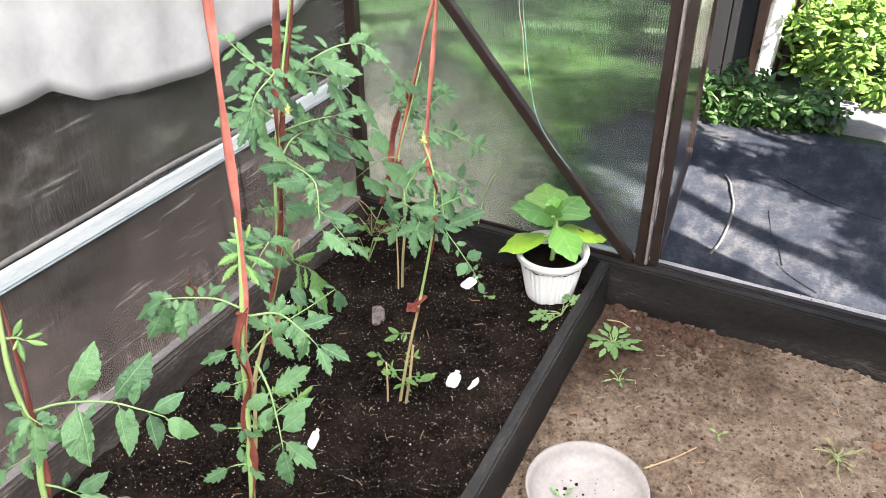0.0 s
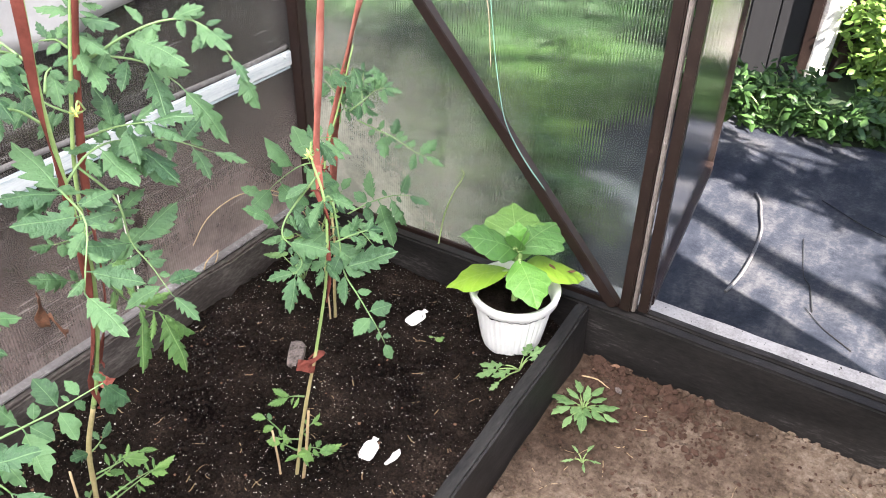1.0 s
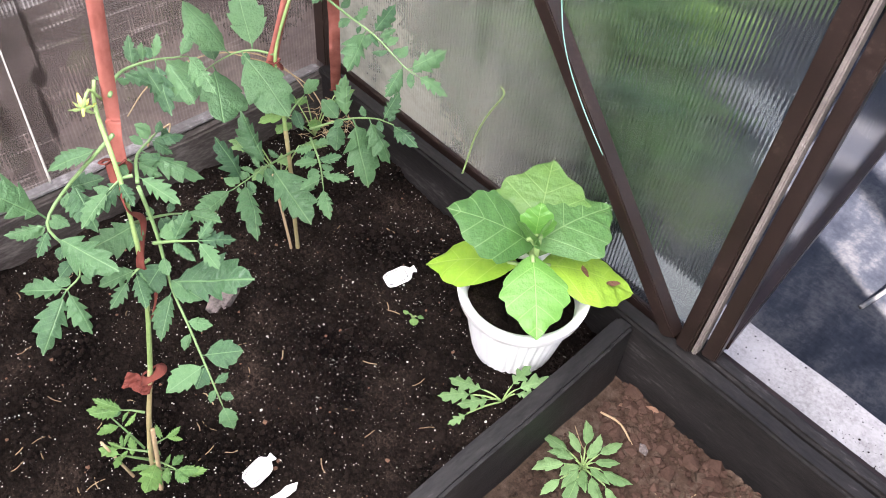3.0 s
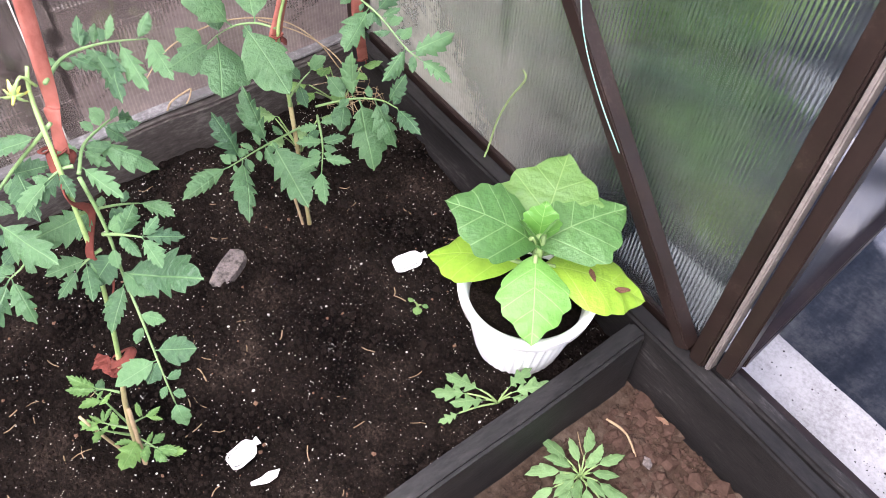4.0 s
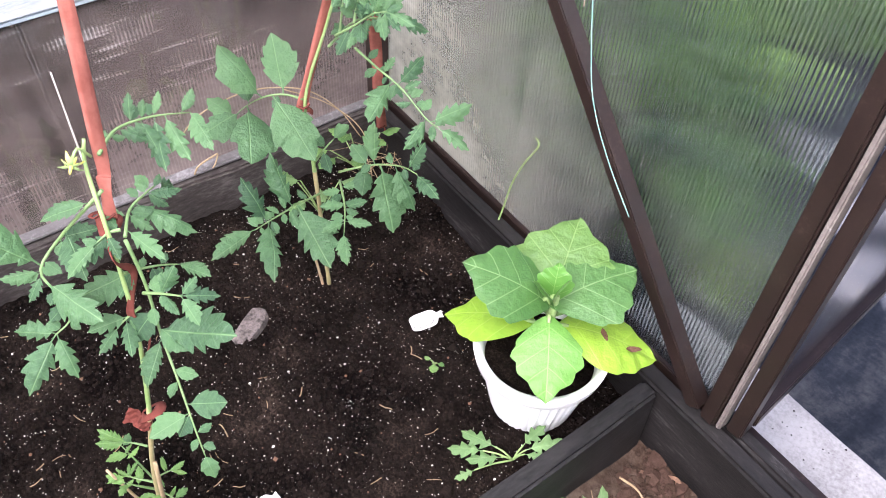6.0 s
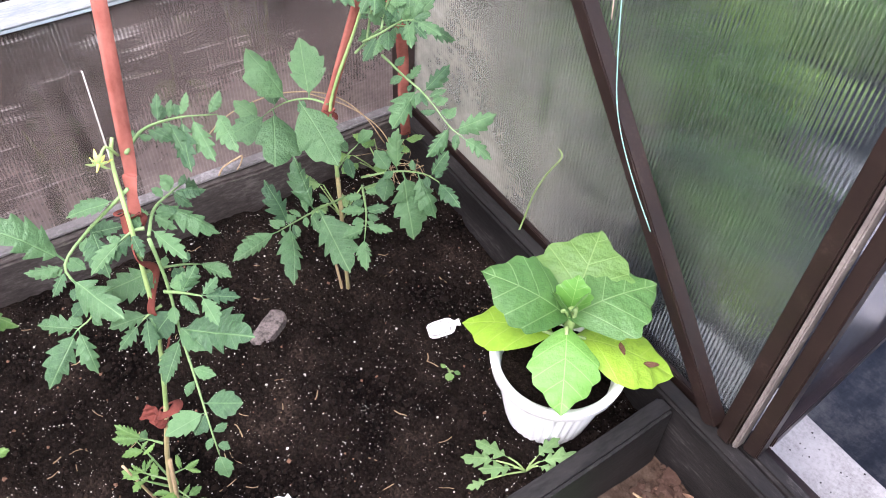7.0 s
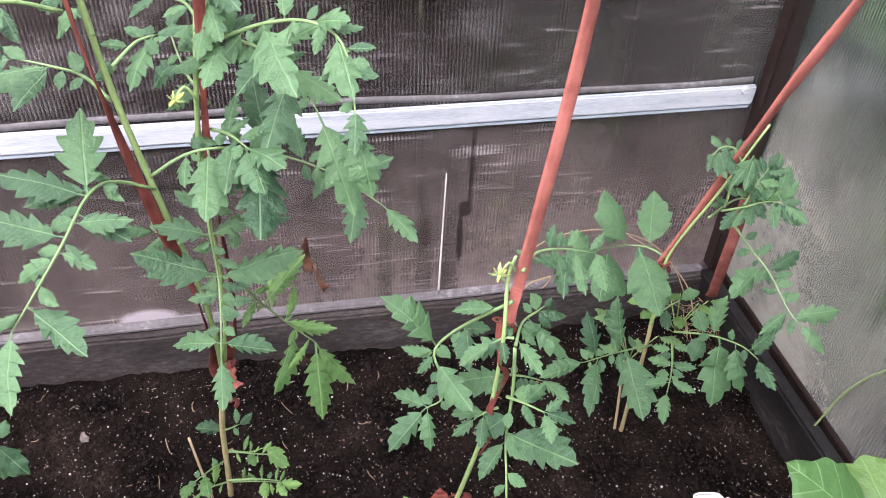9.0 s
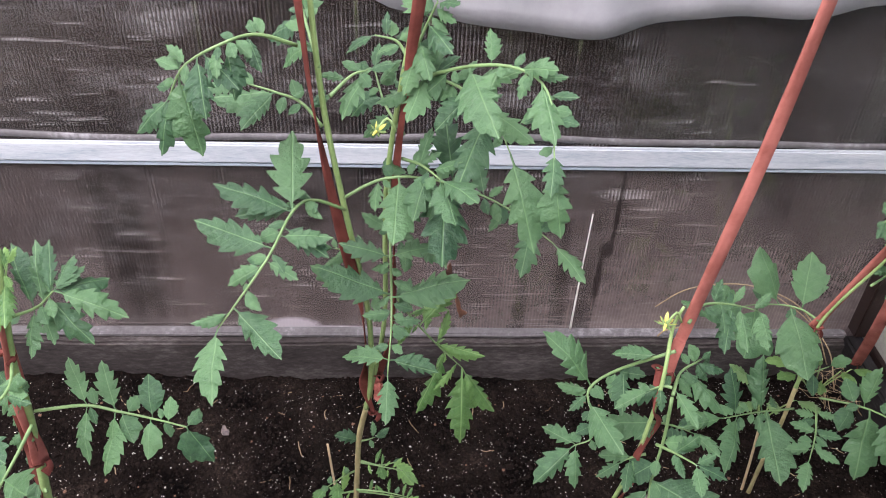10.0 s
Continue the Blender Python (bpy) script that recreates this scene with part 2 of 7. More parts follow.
def pane_material(name, axis, haze, tint, blur, splash, glare, dust, ribs, corner=None, pitch=0.0062):
    """Twin-wall polycarbonate: blurs what is behind it; ribs, scratches and dried splashes catch the light, and pale
    film streaks stand in for reflected glints.
    """
    m, t, p, nodes, links = material(name)
    out = nodes["Material Output"]

    def calc(op, a, b=None, c=None):
        n = nodes.new("ShaderNodeMath")
        n.operation = op
        for k, v in enumerate((a, b, c)):
            if v is None:
                continue
            if isinstance(v, (int, float)):
                n.inputs[k].default_value = v
            else:
                links.new(v, n.inputs[k])
        return n.outputs[0]

    def steps(value, *stops):
        r = ramp(nodes, *[(q, (c, c, c)) for q, c in stops])
        links.new(value, r.inputs[0])
        return r.outputs[0]

    def spots(scale, detail=6, rough=0.6, stretch=None):
        return noise_tex(nodes, links, scale, detail, rough, stretch=stretch).outputs["Fac"]

    tc, sep = nodes.new("ShaderNodeTexCoord"), nodes.new("ShaderNodeSeparateXYZ")
    links.new(tc.outputs["Object"], sep.inputs[0])
    wave = calc("MULTIPLY_ADD", calc("SINE", calc("MULTIPLY", sep.outputs[axis], 2 * math.pi / pitch)), 0.5, 0.5)
    rib = steps(wave, (0.55, 0), (0.95, 1))
    dirt, mottle = spots(4, 9, 0.75), spots(95, 6, 0.8)
    streak = spots(6, 8, 0.8, (1.1, 1.1, 3.2))
    smear = steps(dirt, (0.40, 0), (0.72, 1))
    wear = steps(mottle, (0.40, 0.82), (0.60, 1))
    big = steps(spots(2.2, 5, 0.6), (0.40, 0.12), (0.62, 1))
    broad = calc("MULTIPLY", steps(streak, (0.50, 0), (0.70, 1)), big)
    slip = nodes.new("ShaderNodeMapping")
    slip.inputs["Rotation"].default_value = (radians(9), radians(7), 0)
    slip.inputs["Scale"].default_value = (2.2, 2.2, 46)
    thin = nodes.new("ShaderNodeTexNoise")
    thin.inputs["Scale"].default_value, thin.inputs["Detail"].default_value, thin.inputs["Roughness"].default_value = 3.2, 5, 0.6
    links.new(tc.outputs["Object"], slip.inputs[0])
    links.new(slip.outputs[0], thin.inputs["Vector"])
    scratch = calc("MULTIPLY", steps(thin.outputs["Fac"], (0.58, 0), (0.66, 1)), steps(spots(3.4, 4), (0.42, 0), (0.58, 1)))
    run = steps(spots(9, 4, 0.6, (1, 1, 0.10)), (0.33, 0.35), (0.44, 1))
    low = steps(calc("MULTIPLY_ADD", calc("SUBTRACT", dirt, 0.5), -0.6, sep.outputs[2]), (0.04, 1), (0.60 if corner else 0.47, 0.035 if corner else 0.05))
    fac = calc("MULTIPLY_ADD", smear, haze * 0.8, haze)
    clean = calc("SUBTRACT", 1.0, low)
    fac = calc("MULTIPLY_ADD", calc("MULTIPLY", calc("MULTIPLY", rib, calc("MULTIPLY", clean, clean)), calc("ADD", smear, 0.4)), ribs, fac)
    dash = calc("MULTIPLY_ADD", rib, 0.60, 0.40)
    # reflected glints put into the colour: pale film in broad streaks, dashed by ribs
    fac = calc("MULTIPLY_ADD", calc("MULTIPLY", calc("MULTIPLY", broad, clean), dash), glare, fac)
    fac = calc("MULTIPLY_ADD", calc("MULTIPLY", scratch, dash), glare * 1.3, fac)
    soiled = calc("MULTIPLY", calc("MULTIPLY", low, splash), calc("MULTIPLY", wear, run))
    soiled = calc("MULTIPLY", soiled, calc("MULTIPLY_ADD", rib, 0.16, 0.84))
    # film thickened towards the bed corner to make the pane paler there
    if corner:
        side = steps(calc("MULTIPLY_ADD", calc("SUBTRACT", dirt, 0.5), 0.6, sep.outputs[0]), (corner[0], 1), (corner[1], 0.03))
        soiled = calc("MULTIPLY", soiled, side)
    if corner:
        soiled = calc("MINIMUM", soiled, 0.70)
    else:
        # film thins with distance from the bed corner, so the wall gets darker
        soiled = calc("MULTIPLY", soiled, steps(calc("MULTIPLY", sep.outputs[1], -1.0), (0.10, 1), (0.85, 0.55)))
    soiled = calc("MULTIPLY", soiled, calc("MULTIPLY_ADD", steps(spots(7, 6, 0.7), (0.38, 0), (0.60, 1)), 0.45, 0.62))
    refr = nodes.new("ShaderNodeBsdfRefraction")
    refr.inputs["IOR"].default_value, refr.inputs["Roughness"].default_value = (1.28 if corner else 1.08), blur
    refr.inputs["Color"].default_value = (*tint, 1)
    b = nodes.new("ShaderNodeBump")
    b.inputs["Strength"].default_value, b.inputs["Distance"].default_value = (0.19 if corner else 0.14), 0.0012
    links.new(calc("MULTIPLY_ADD", streak, 0.5 if corner else 0.9, wave), b.inputs["Height"])
    links.new(b.outputs[0], refr.inputs["Normal"])

    def film(colour):
        dif, tr, mx = nodes.new("ShaderNodeBsdfDiffuse"), nodes.new("ShaderNodeBsdfTranslucent"), nodes.new("ShaderNodeMixShader")
        mx.inputs[0].default_value = 0.35
        dif.inputs["Color"].default_value = tr.inputs["Color"].default_value = (*colour, 1)
        links.new(dif.outputs[0], mx.inputs[1])
        links.new(tr.outputs[0], mx.inputs[2])
        return mx.outputs[0]

    def blend(f, a, c):
        mx = nodes.new("ShaderNodeMixShader")
        links.new(f, mx.inputs[0])
        links.new(a, mx.inputs[1])
        links.new(c, mx.inputs[2])
        return mx.outputs[0]

    body = blend(fac, refr.outputs[0], film((0.62, 0.61, 0.60)))
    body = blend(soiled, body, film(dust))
    if not corner:
        wander = calc("MULTIPLY", calc("SUBTRACT", mottle, 0.5), 0.9)

        def patch(y0, z0, ry, rz):
            a2 = calc("POWER", calc("ABSOLUTE", calc("DIVIDE", calc("SUBTRACT", sep.outputs[1], y0), ry)), 2.0)
            b2 = calc("POWER", calc("ABSOLUTE", calc("DIVIDE", calc("SUBTRACT", sep.outputs[2], z0), rz)), 2.0)
            return steps(calc("ADD", calc("ADD", a2, b2), wander), (0.45, 1), (1.0, 0))

        drip = calc("MAXIMUM", patch(-0.516, 0.273, 0.014, 0.020), calc("MAXIMUM", patch(-0.509, 0.36, 0.0045, 0.11), patch(-0.523, 0.20, 0.007, 0.07)))
        body = blend(calc("MULTIPLY", drip, 0.75), body, film((0.03, 0.022, 0.02)))
        lime = calc("MAXIMUM", patch(-1.10, 0.080, 0.060, 0.026), patch(-1.03, 0.072, 0.12, 0.012))
        body = blend(calc("MULTIPLY", lime, 0.7), body, film((0.60, 0.55, 0.57)))
    gl, fr = nodes.new("ShaderNodeBsdfGlossy"), nodes.new("ShaderNodeFresnel")
    gl.inputs["Roughness"].default_value = 0.16
    fr.inputs["IOR"].default_value = 1.55
    links.new(b.outputs[0], gl.inputs["Normal"])
    links.new(b.outputs[0], fr.inputs["Normal"])
    links.new(blend(fr.outputs[0], body, gl.outputs[0]), out.inputs["Surface"])
    return m


def leaf_material(name, dark, light, vein, vein_scale=9.0, gloss=0.42, relief=0.34, ribs=0.28):
    """Leaf tissue: midrib and side veins along the blade, blotches, and some light coming through."""
    m, t, p, nodes, links = material(name)
    out = nodes["Material Output"]
    info = nodes.new("ShaderNodeObjectInfo")
    n = noise_tex(nodes, links, 5.0, 6, 0.6)
    base = ramp(nodes, (0.25, dark), (0.8, light))
    mixf = nodes.new("ShaderNodeMath")
    mixf.operation, mixf.inputs[1].default_value = "MULTIPLY_ADD", 0.5
    links.new(info.outputs["Random"], mixf.inputs[0])
    hn = nodes.new("ShaderNodeMath")
    hn.operation, hn.inputs[1].default_value = "MULTIPLY", 0.55
    links.new(n.outputs["Fac"], hn.inputs[0])
    links.new(hn.outputs[0], mixf.inputs[2])
    links.new(mixf.outputs[0], base.inputs[0])
    tc, sep = nodes.new("ShaderNodeTexCoord"), nodes.new("ShaderNodeSeparateXYZ")
    links.new(tc.outputs["Object"], sep.inputs[0])
    ab = nodes.new("ShaderNodeMath")
    ab.operation = "ABSOLUTE"
    links.new(sep.outputs[1], ab.inputs[0])
    mid = ramp(nodes, (0.0, (0.8, 0.8, 0.8)), (0.012, (0, 0, 0)))
    links.new(ab.outputs[0], mid.inputs[0])
    slant = nodes.new("ShaderNodeMath")
    slant.operation, slant.inputs[1].default_value = "MULTIPLY_ADD", -0.7
    links.new(ab.outputs[0], slant.inputs[0])
    links.new(sep.outputs[0], slant.inputs[2])
    ph = nodes.new("ShaderNodeMath")
    ph.operation, ph.inputs[1].default_value = "MULTIPLY", vein_scale * 2 * math.pi
    links.new(slant.outputs[0], ph.inputs[0])
    sn = nodes.new("ShaderNodeMath")
    sn.operation = "SINE"
    links.new(ph.outputs[0], sn.inputs[0])
    side = ramp(nodes, (0.965, (0, 0, 0)), (1.0, (ribs, ribs, ribs)))
    links.new(sn.outputs[0], side.inputs[0])
    vn = nodes.new("ShaderNodeMath")
    vn.operation = "MAXIMUM"
    links.new(mid.outputs[0], vn.inputs[0])
    links.new(side.outputs[0], vn.inputs[1])
    col = nodes.new("ShaderNodeMix")
    col.data_type = "RGBA"
    links.new(vn.outputs[0], col.inputs[0])
    links.new(base.outputs[0], col.inputs[6])
    col.inputs[7].default_value = (*vein, 1)
    links.new(col.outputs[2], p.inputs["Base Color"])
    p.inputs["Roughness"].default_value, p.inputs["Specular IOR Level"].default_value = gloss, 0.5
    fine = noise_tex(nodes, links, 15, 4, 0.6)
    sub = nodes.new("ShaderNodeMath")
    sub.operation = "SUBTRACT"
    links.new(fine.outputs["Fac"], sub.inputs[0])
    links.new(vn.outputs[0], sub.inputs[1])
    bump(nodes, links, sub.outputs[0], p, relief, 0.05)
    tr, mx = nodes.new("ShaderNodeBsdfTranslucent"), nodes.new("ShaderNodeMixShader")
    links.new(col.outputs[2], tr.inputs["Color"])
    mx.inputs[0].default_value = 0.3
    links.new(p.outputs[0], mx.inputs[1])
    links.new(tr.outputs[0], mx.inputs[2])
    links.new(mx.outputs[0], out.inputs["Surface"])
    return m


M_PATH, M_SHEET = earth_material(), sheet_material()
M_PANE_END = pane_material("clear_twinwall_sheet", 0, 0.004, (0.92, 0.97, 0.94), 0.050, 1.40, 0.06, (0.50, 0.485, 0.41), 0.06, (0.17, 0.70))
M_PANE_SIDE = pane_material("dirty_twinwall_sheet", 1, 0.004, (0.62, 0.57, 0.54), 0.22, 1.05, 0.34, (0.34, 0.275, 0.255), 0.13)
M_TOMATO = leaf_material("tomato_leaf", (0.024, 0.074, 0.031), (0.088, 0.188, 0.074), (0.140, 0.255, 0.108))
M_TOMATO_PALE = leaf_material("pale_tomato_leaf", (0.060, 0.150, 0.040), (0.165, 0.310, 0.080), (0.22, 0.36, 0.13))
M_EGG = leaf_material("aubergine_leaf", (0.042, 0.125, 0.028), (0.100, 0.225, 0.056), (0.20, 0.33, 0.13), vein_scale=3.8, ribs=0.5, relief=0.20)
M_EGG_LIGHT = leaf_material("light_aubergine_leaf", (0.085, 0.24, 0.038), (0.15, 0.335, 0.062), (0.24, 0.43, 0.12), vein_scale=3.8, ribs=0.5, relief=0.16)
M_EGG_YELLOW = leaf_material("yellowing_aubergine_leaf", (0.13, 0.31, 0.025), (0.27, 0.45, 0.040), (0.34, 0.50, 0.09), vein_scale=3.8, ribs=0.5, relief=0.16)
M_EGG_OLIVE = leaf_material("olive_aubergine_leaf", (0.058, 0.145, 0.028), (0.115, 0.225, 0.045), (0.18, 0.30, 0.09), vein_scale=3.8, ribs=0.5, relief=0.20)
M_WEED = leaf_material("weed_leaf", (0.10, 0.20, 0.065), (0.20, 0.34, 0.13), (0.22, 0.36, 0.14))
M_DRYGRASS = leaf_material("dry_grass_blade", (0.14, 0.15, 0.06), (0.28, 0.27, 0.13), (0.30, 0.29, 0.16))


def cloth_material(name, dark, light, through, scale=20, fine=300, rough=0.9):
    m, t, p, nodes, links = material(name)
    a, b = noise_tex(nodes, links, scale, 6, 0.65), noise_tex(nodes, links, fine, 3, 0.6)
    r = ramp(nodes, (0.3, dark), (0.7, light))
    links.new(a.outputs["Fac"], r.inputs[0])
    links.new(r.outputs[0], p.inputs["Base Color"])
    p.inputs["Roughness"].default_value, p.inputs["Specular IOR Level"].default_value = rough, 0.15
    bump(nodes, links, b.outputs["Fac"], p, 0.4, 0.001)
    tr, mx = nodes.new("ShaderNodeBsdfTranslucent"), nodes.new("ShaderNodeMixShader")
    links.new(r.outputs[0], tr.inputs["Color"])
    mx.inputs[0].default_value = through
    links.new(p.outputs[0], mx.inputs[1])
    links.new(tr.outputs[0], mx.inputs[2])
    links.new(mx.outputs[0], nodes["Material Output"].inputs["Surface"])
    return m


M_FLEECE = cloth_material("white_garden_fleece", (0.27, 0.268, 0.272), (0.38, 0.377, 0.382), 0.16, 9, 260)
# darker copy of the tie cloth, with the dimmer lighting put into its colour
M_RIBBON_SHADED = cloth_material("shaded_red_cloth", (0.090, 0.024, 0.018), (0.20, 0.058, 0.044), 0.12, 30, 500)
M_RIBBON = cloth_material("faded_red_cloth", (0.235, 0.072, 0.054), (0.42, 0.150, 0.118), 0.15, 30, 500)


# ---------------------------------------------------------------- builders
def empty(name, x, y, z, label, category, group="", kind=""):
    e = new(name)
    e.empty_display_size = 0.02
    e.location = (x, y, z)
    return tagged(e, label, category, group, kind)


def put(name, mesh, parent=None, label=""):
    """Link a mesh made in world coordinates, as a part of parent when one is given."""
    ob = new(name, mesh)
    if parent:
        ob.parent = parent
        ob.matrix_parent_inverse = Matrix.Translation(-world_place(parent))
    return tagged(ob, label) if label else ob


def world_place(ob):
    """Where a thing or a part stands, without waiting for an update."""
    return ob.location + world_place(ob.parent) if ob.parent and ob.parent.type == "EMPTY" and ob.type == "EMPTY" else ob.location


def part(name, bm, mat, parent=None, label="", smooth=False):
    mesh = bpy.data.meshes.new(name)
    bm.to_mesh(mesh)
    bm.free()
    mesh.materials.append(mat)
    if smooth:
        mesh.shade_smooth()
    return put(name, mesh, parent, label)


def pymesh(name, verts, faces, mat, smooth=True):
    mesh = bpy.data.meshes.new(name)
    mesh.from_pydata([tuple(v) for v in verts], [], faces)
    mesh.materials.append(mat)
    if smooth:
        mesh.shade_smooth()
    return mesh


def box_bm(x0, y0, z0, x1, y1, z1, bevel=0.003, turn=None):
    bm = bmesh.new()
    bmesh.ops.create_cube(bm, size=1)
    for v in bm.verts:
        v.co = Vector((x0 + (v.co.x + 0.5) * (x1 - x0), y0 + (v.co.y + 0.5) * (y1 - y0), z0 + (v.co.z + 0.5) * (z1 - z0)))
    if bevel:
        bmesh.ops.bevel(bm, geom=bm.edges[:], offset=bevel, segments=2, affect="EDGES")
    if turn:
        bmesh.ops.transform(bm, matrix=turn, verts=bm.verts)
    return bm


def bar_bm(a, b, w, h, bevel=0.002, up=(0, -1, 0)):
    """A square tube from a to b: w across, h along up."""
    a, b = Vector(a), Vector(b)
    d = (b - a).normalized()
    u = (Vector(up) - d * d.dot(Vector(up))).normalized()
    s = d.cross(u)
    m = Matrix((s, u, d)).transposed().to_4x4()
    return box_bm(-w / 2, -h / 2, 0, w / 2, h / 2, (b - a).length, bevel, Matrix.Translation(a) @ m)


def worn_board(name, x0, y0, z0, x1, y1, z1, rng, n=60, wob=0.003, turn=0.0, pivot=(0, 0)):
    """A plank with slightly uneven faces and rounded edges."""
    bm = box_bm(x0, y0, z0, x1, y1, z1, 0.005)
    long_x = (x1 - x0) > (y1 - y0)
    for k in range(1, n):
        c = x0 + (x1 - x0) * k / n if long_x else y0 + (y1 - y0) * k / n
        no = (1, 0, 0) if long_x else (0, 1, 0)
        co = (c, 0, 0) if long_x else (0, c, 0)
        bmesh.ops.bisect_plane(bm, geom=bm.verts[:] + bm.edges[:] + bm.faces[:], plane_co=co, plane_no=no)
    for v in bm.verts:
        q = v.co * 9
        v.co += Vector((noise.noise(q), noise.noise(q + Vector((7, 3, 1))), noise.noise(q + Vector((1, 9, 4))))) * wob
    if turn:
        bmesh.ops.rotate(bm, cent=(*pivot, 0), matrix=Matrix.Rotation(radians(turn), 3, "Z"), verts=bm.verts)
    return bm


def curve_points(pts, n):
    """n + 1 points of a smooth curve through pts."""
    P = [Vector(p) for p in pts]
    P = [P[0] * 2 - P[1]] + P + [P[-1] * 2 - P[-2]]
    out, seg = [], len(P) - 3
    for k in range(n + 1):
        u = min(k / n * seg, seg - 1e-6)
        i, f = int(u), u - int(u)
        a, b, c, d = P[i:i + 4]
        out.append(0.5 * (2 * b + (c - a) * f + (2 * a - 5 * b + 4 * c - d) * f * f + (3 * b - a - 3 * c + d) * f ** 3))
    return out


def tube(name, pts, r0, r1, mat, n=16, seg=7, lump=0.0, seed=0):
    """A round tapered stem through pts."""
    C = curve_points(pts, n)
    rng = random.Random(seed)
    verts, faces = [], []
    u = Vector((0.3, 0.9, 0.2))
    for k, c in enumerate(C):
        d = (C[min(k + 1, n)] - C[max(k - 1, 0)]).normalized()
        u = (u - d * u.dot(d)).normalized()
        w = d.cross(u)
        r = (r0 + (r1 - r0) * k / n) * (1 + lump * rng.uniform(-1, 1))
        verts += [c + (u * math.cos(2 * math.pi * j / seg) + w * math.sin(2 * math.pi * j / seg)) * r for j in range(seg)]
    for k in range(n):
        for j in range(seg):
            a, b = k * seg + j, k * seg + (j + 1) % seg
            faces.append((a, b, b + seg, a + seg))
    faces += [tuple(range(seg))[::-1], tuple(n * seg + j for j in range(seg))]
    return pymesh(name, verts, faces, mat)


def ribbon_mesh(name, pts, width, mat, n=40, twist=0.0, start=0.0, seed=0, pinch=0.35, broad=None):
    """A flat cloth strip with a fold, turning as it goes; it has a real thickness."""
    C = curve_points(pts, n)
    rng = random.Random(seed)
    verts, faces = [], []
    u = (C[1] - C[0]).cross(Vector(broad)) if broad else Vector((0.5, 0.6, 0.1))
    ph = rng.uniform(0, 6)
    for k, c in enumerate(C):
        d = (C[min(k + 1, n)] - C[max(k - 1, 0)]).normalized()
        u = (u - d * u.dot(d)).normalized()
        a = radians(start + twist * k / n) + 0.25 * math.sin(k * 0.5 + ph)
        s = u * math.cos(a) + d.cross(u) * math.sin(a)
        f = d.cross(s)
        w = width * (1 - pinch * (0.5 + 0.5 * math.sin(k * 0.37 + ph)))
        for q, lift in ((-0.5, 0.10), (-0.2, -0.05), (0.1, 0.08), (0.5, -0.06)):
            verts += [c + s * (w * q) + f * (w * lift + 0.0004), c + s * (w * q) + f * (w * lift - 0.0004)]
    for k in range(n):
        o = k * 8
        for j in range(3):
            a = o + 2 * j
            faces += [(a, a + 2, a + 10, a + 8), (a + 1, a + 9, a + 11, a + 3)]
        faces += [(o, o + 8, o + 9, o + 1), (o + 6, o + 7, o + 15, o + 14)]
    faces += [(0, 1, 3, 2), (2, 3, 5, 4), (4, 5, 7, 6)]
    e = n * 8
    faces += [(e, e + 2, e + 3, e + 1), (e + 2, e + 4, e + 5, e + 3), (e + 4, e + 6, e + 7, e + 5)]
    return pymesh(name, verts, faces, mat)


def blade(name, mat, width, lobes, depth, seed, curl=0.25, fold=0.22, n=26, wavy=0.03, heart=0.0, peak=0.36, tip=0.85):
    """A leaf blade one unit long, along x with its base at the origin and its upper side up: toothed or lobed edge,
    folded along the midrib, the tip bent down."""
    rng = random.Random(seed)
    ph, ph2 = rng.uniform(0, 6.3), rng.uniform(0, 6.3)
    off = [rng.uniform(-0.15, 0.15) for _ in range(2)]
    deep = [depth * rng.uniform(0.75, 1.25) for _ in range(2)]
    verts, faces = [], []
    for k in range(n + 1):
        u = k / n
        env = (u ** (peak / (1 - peak) * tip)) * ((1 - u) ** tip)
        env /= (peak ** (peak / (1 - peak) * tip)) * ((1 - peak) ** tip)
        z0 = -curl * u * u + 0.02 * math.sin(9 * u + ph)
        for side in (-1, 1):
            sd = 0 if side < 0 else 1
            ph_l = (u * lobes + off[sd]) % 1.0
            saw = ph_l if ph_l < 0.72 else (1 - ph_l) / 0.28 * 0.72
            w = width * 0.5 * env * (1 - deep[sd] * (1 - saw / 0.72))
            fwd = 0.05 * (saw / 0.72) * env - heart * (1 - u) ** 5 * 0.16
            for q in ((1.0, 0.5) if side < 0 else (0.5, 1.0)):
                ripple = wavy * math.sin(u * 15 + ph2 + side) * q * q
                drop = -fold * abs(w * q) * (0.4 + q) + ripple
                verts.append((u + fwd * q, side * w * q, z0 + drop))
            if side < 0:
                verts.append((u, 0, z0))
    for k in range(n):
        for j in range(4):
            a = k * 5 + j
            faces.append((a, a + 1, a + 6, a + 5))
    return pymesh(name, verts, faces, mat)


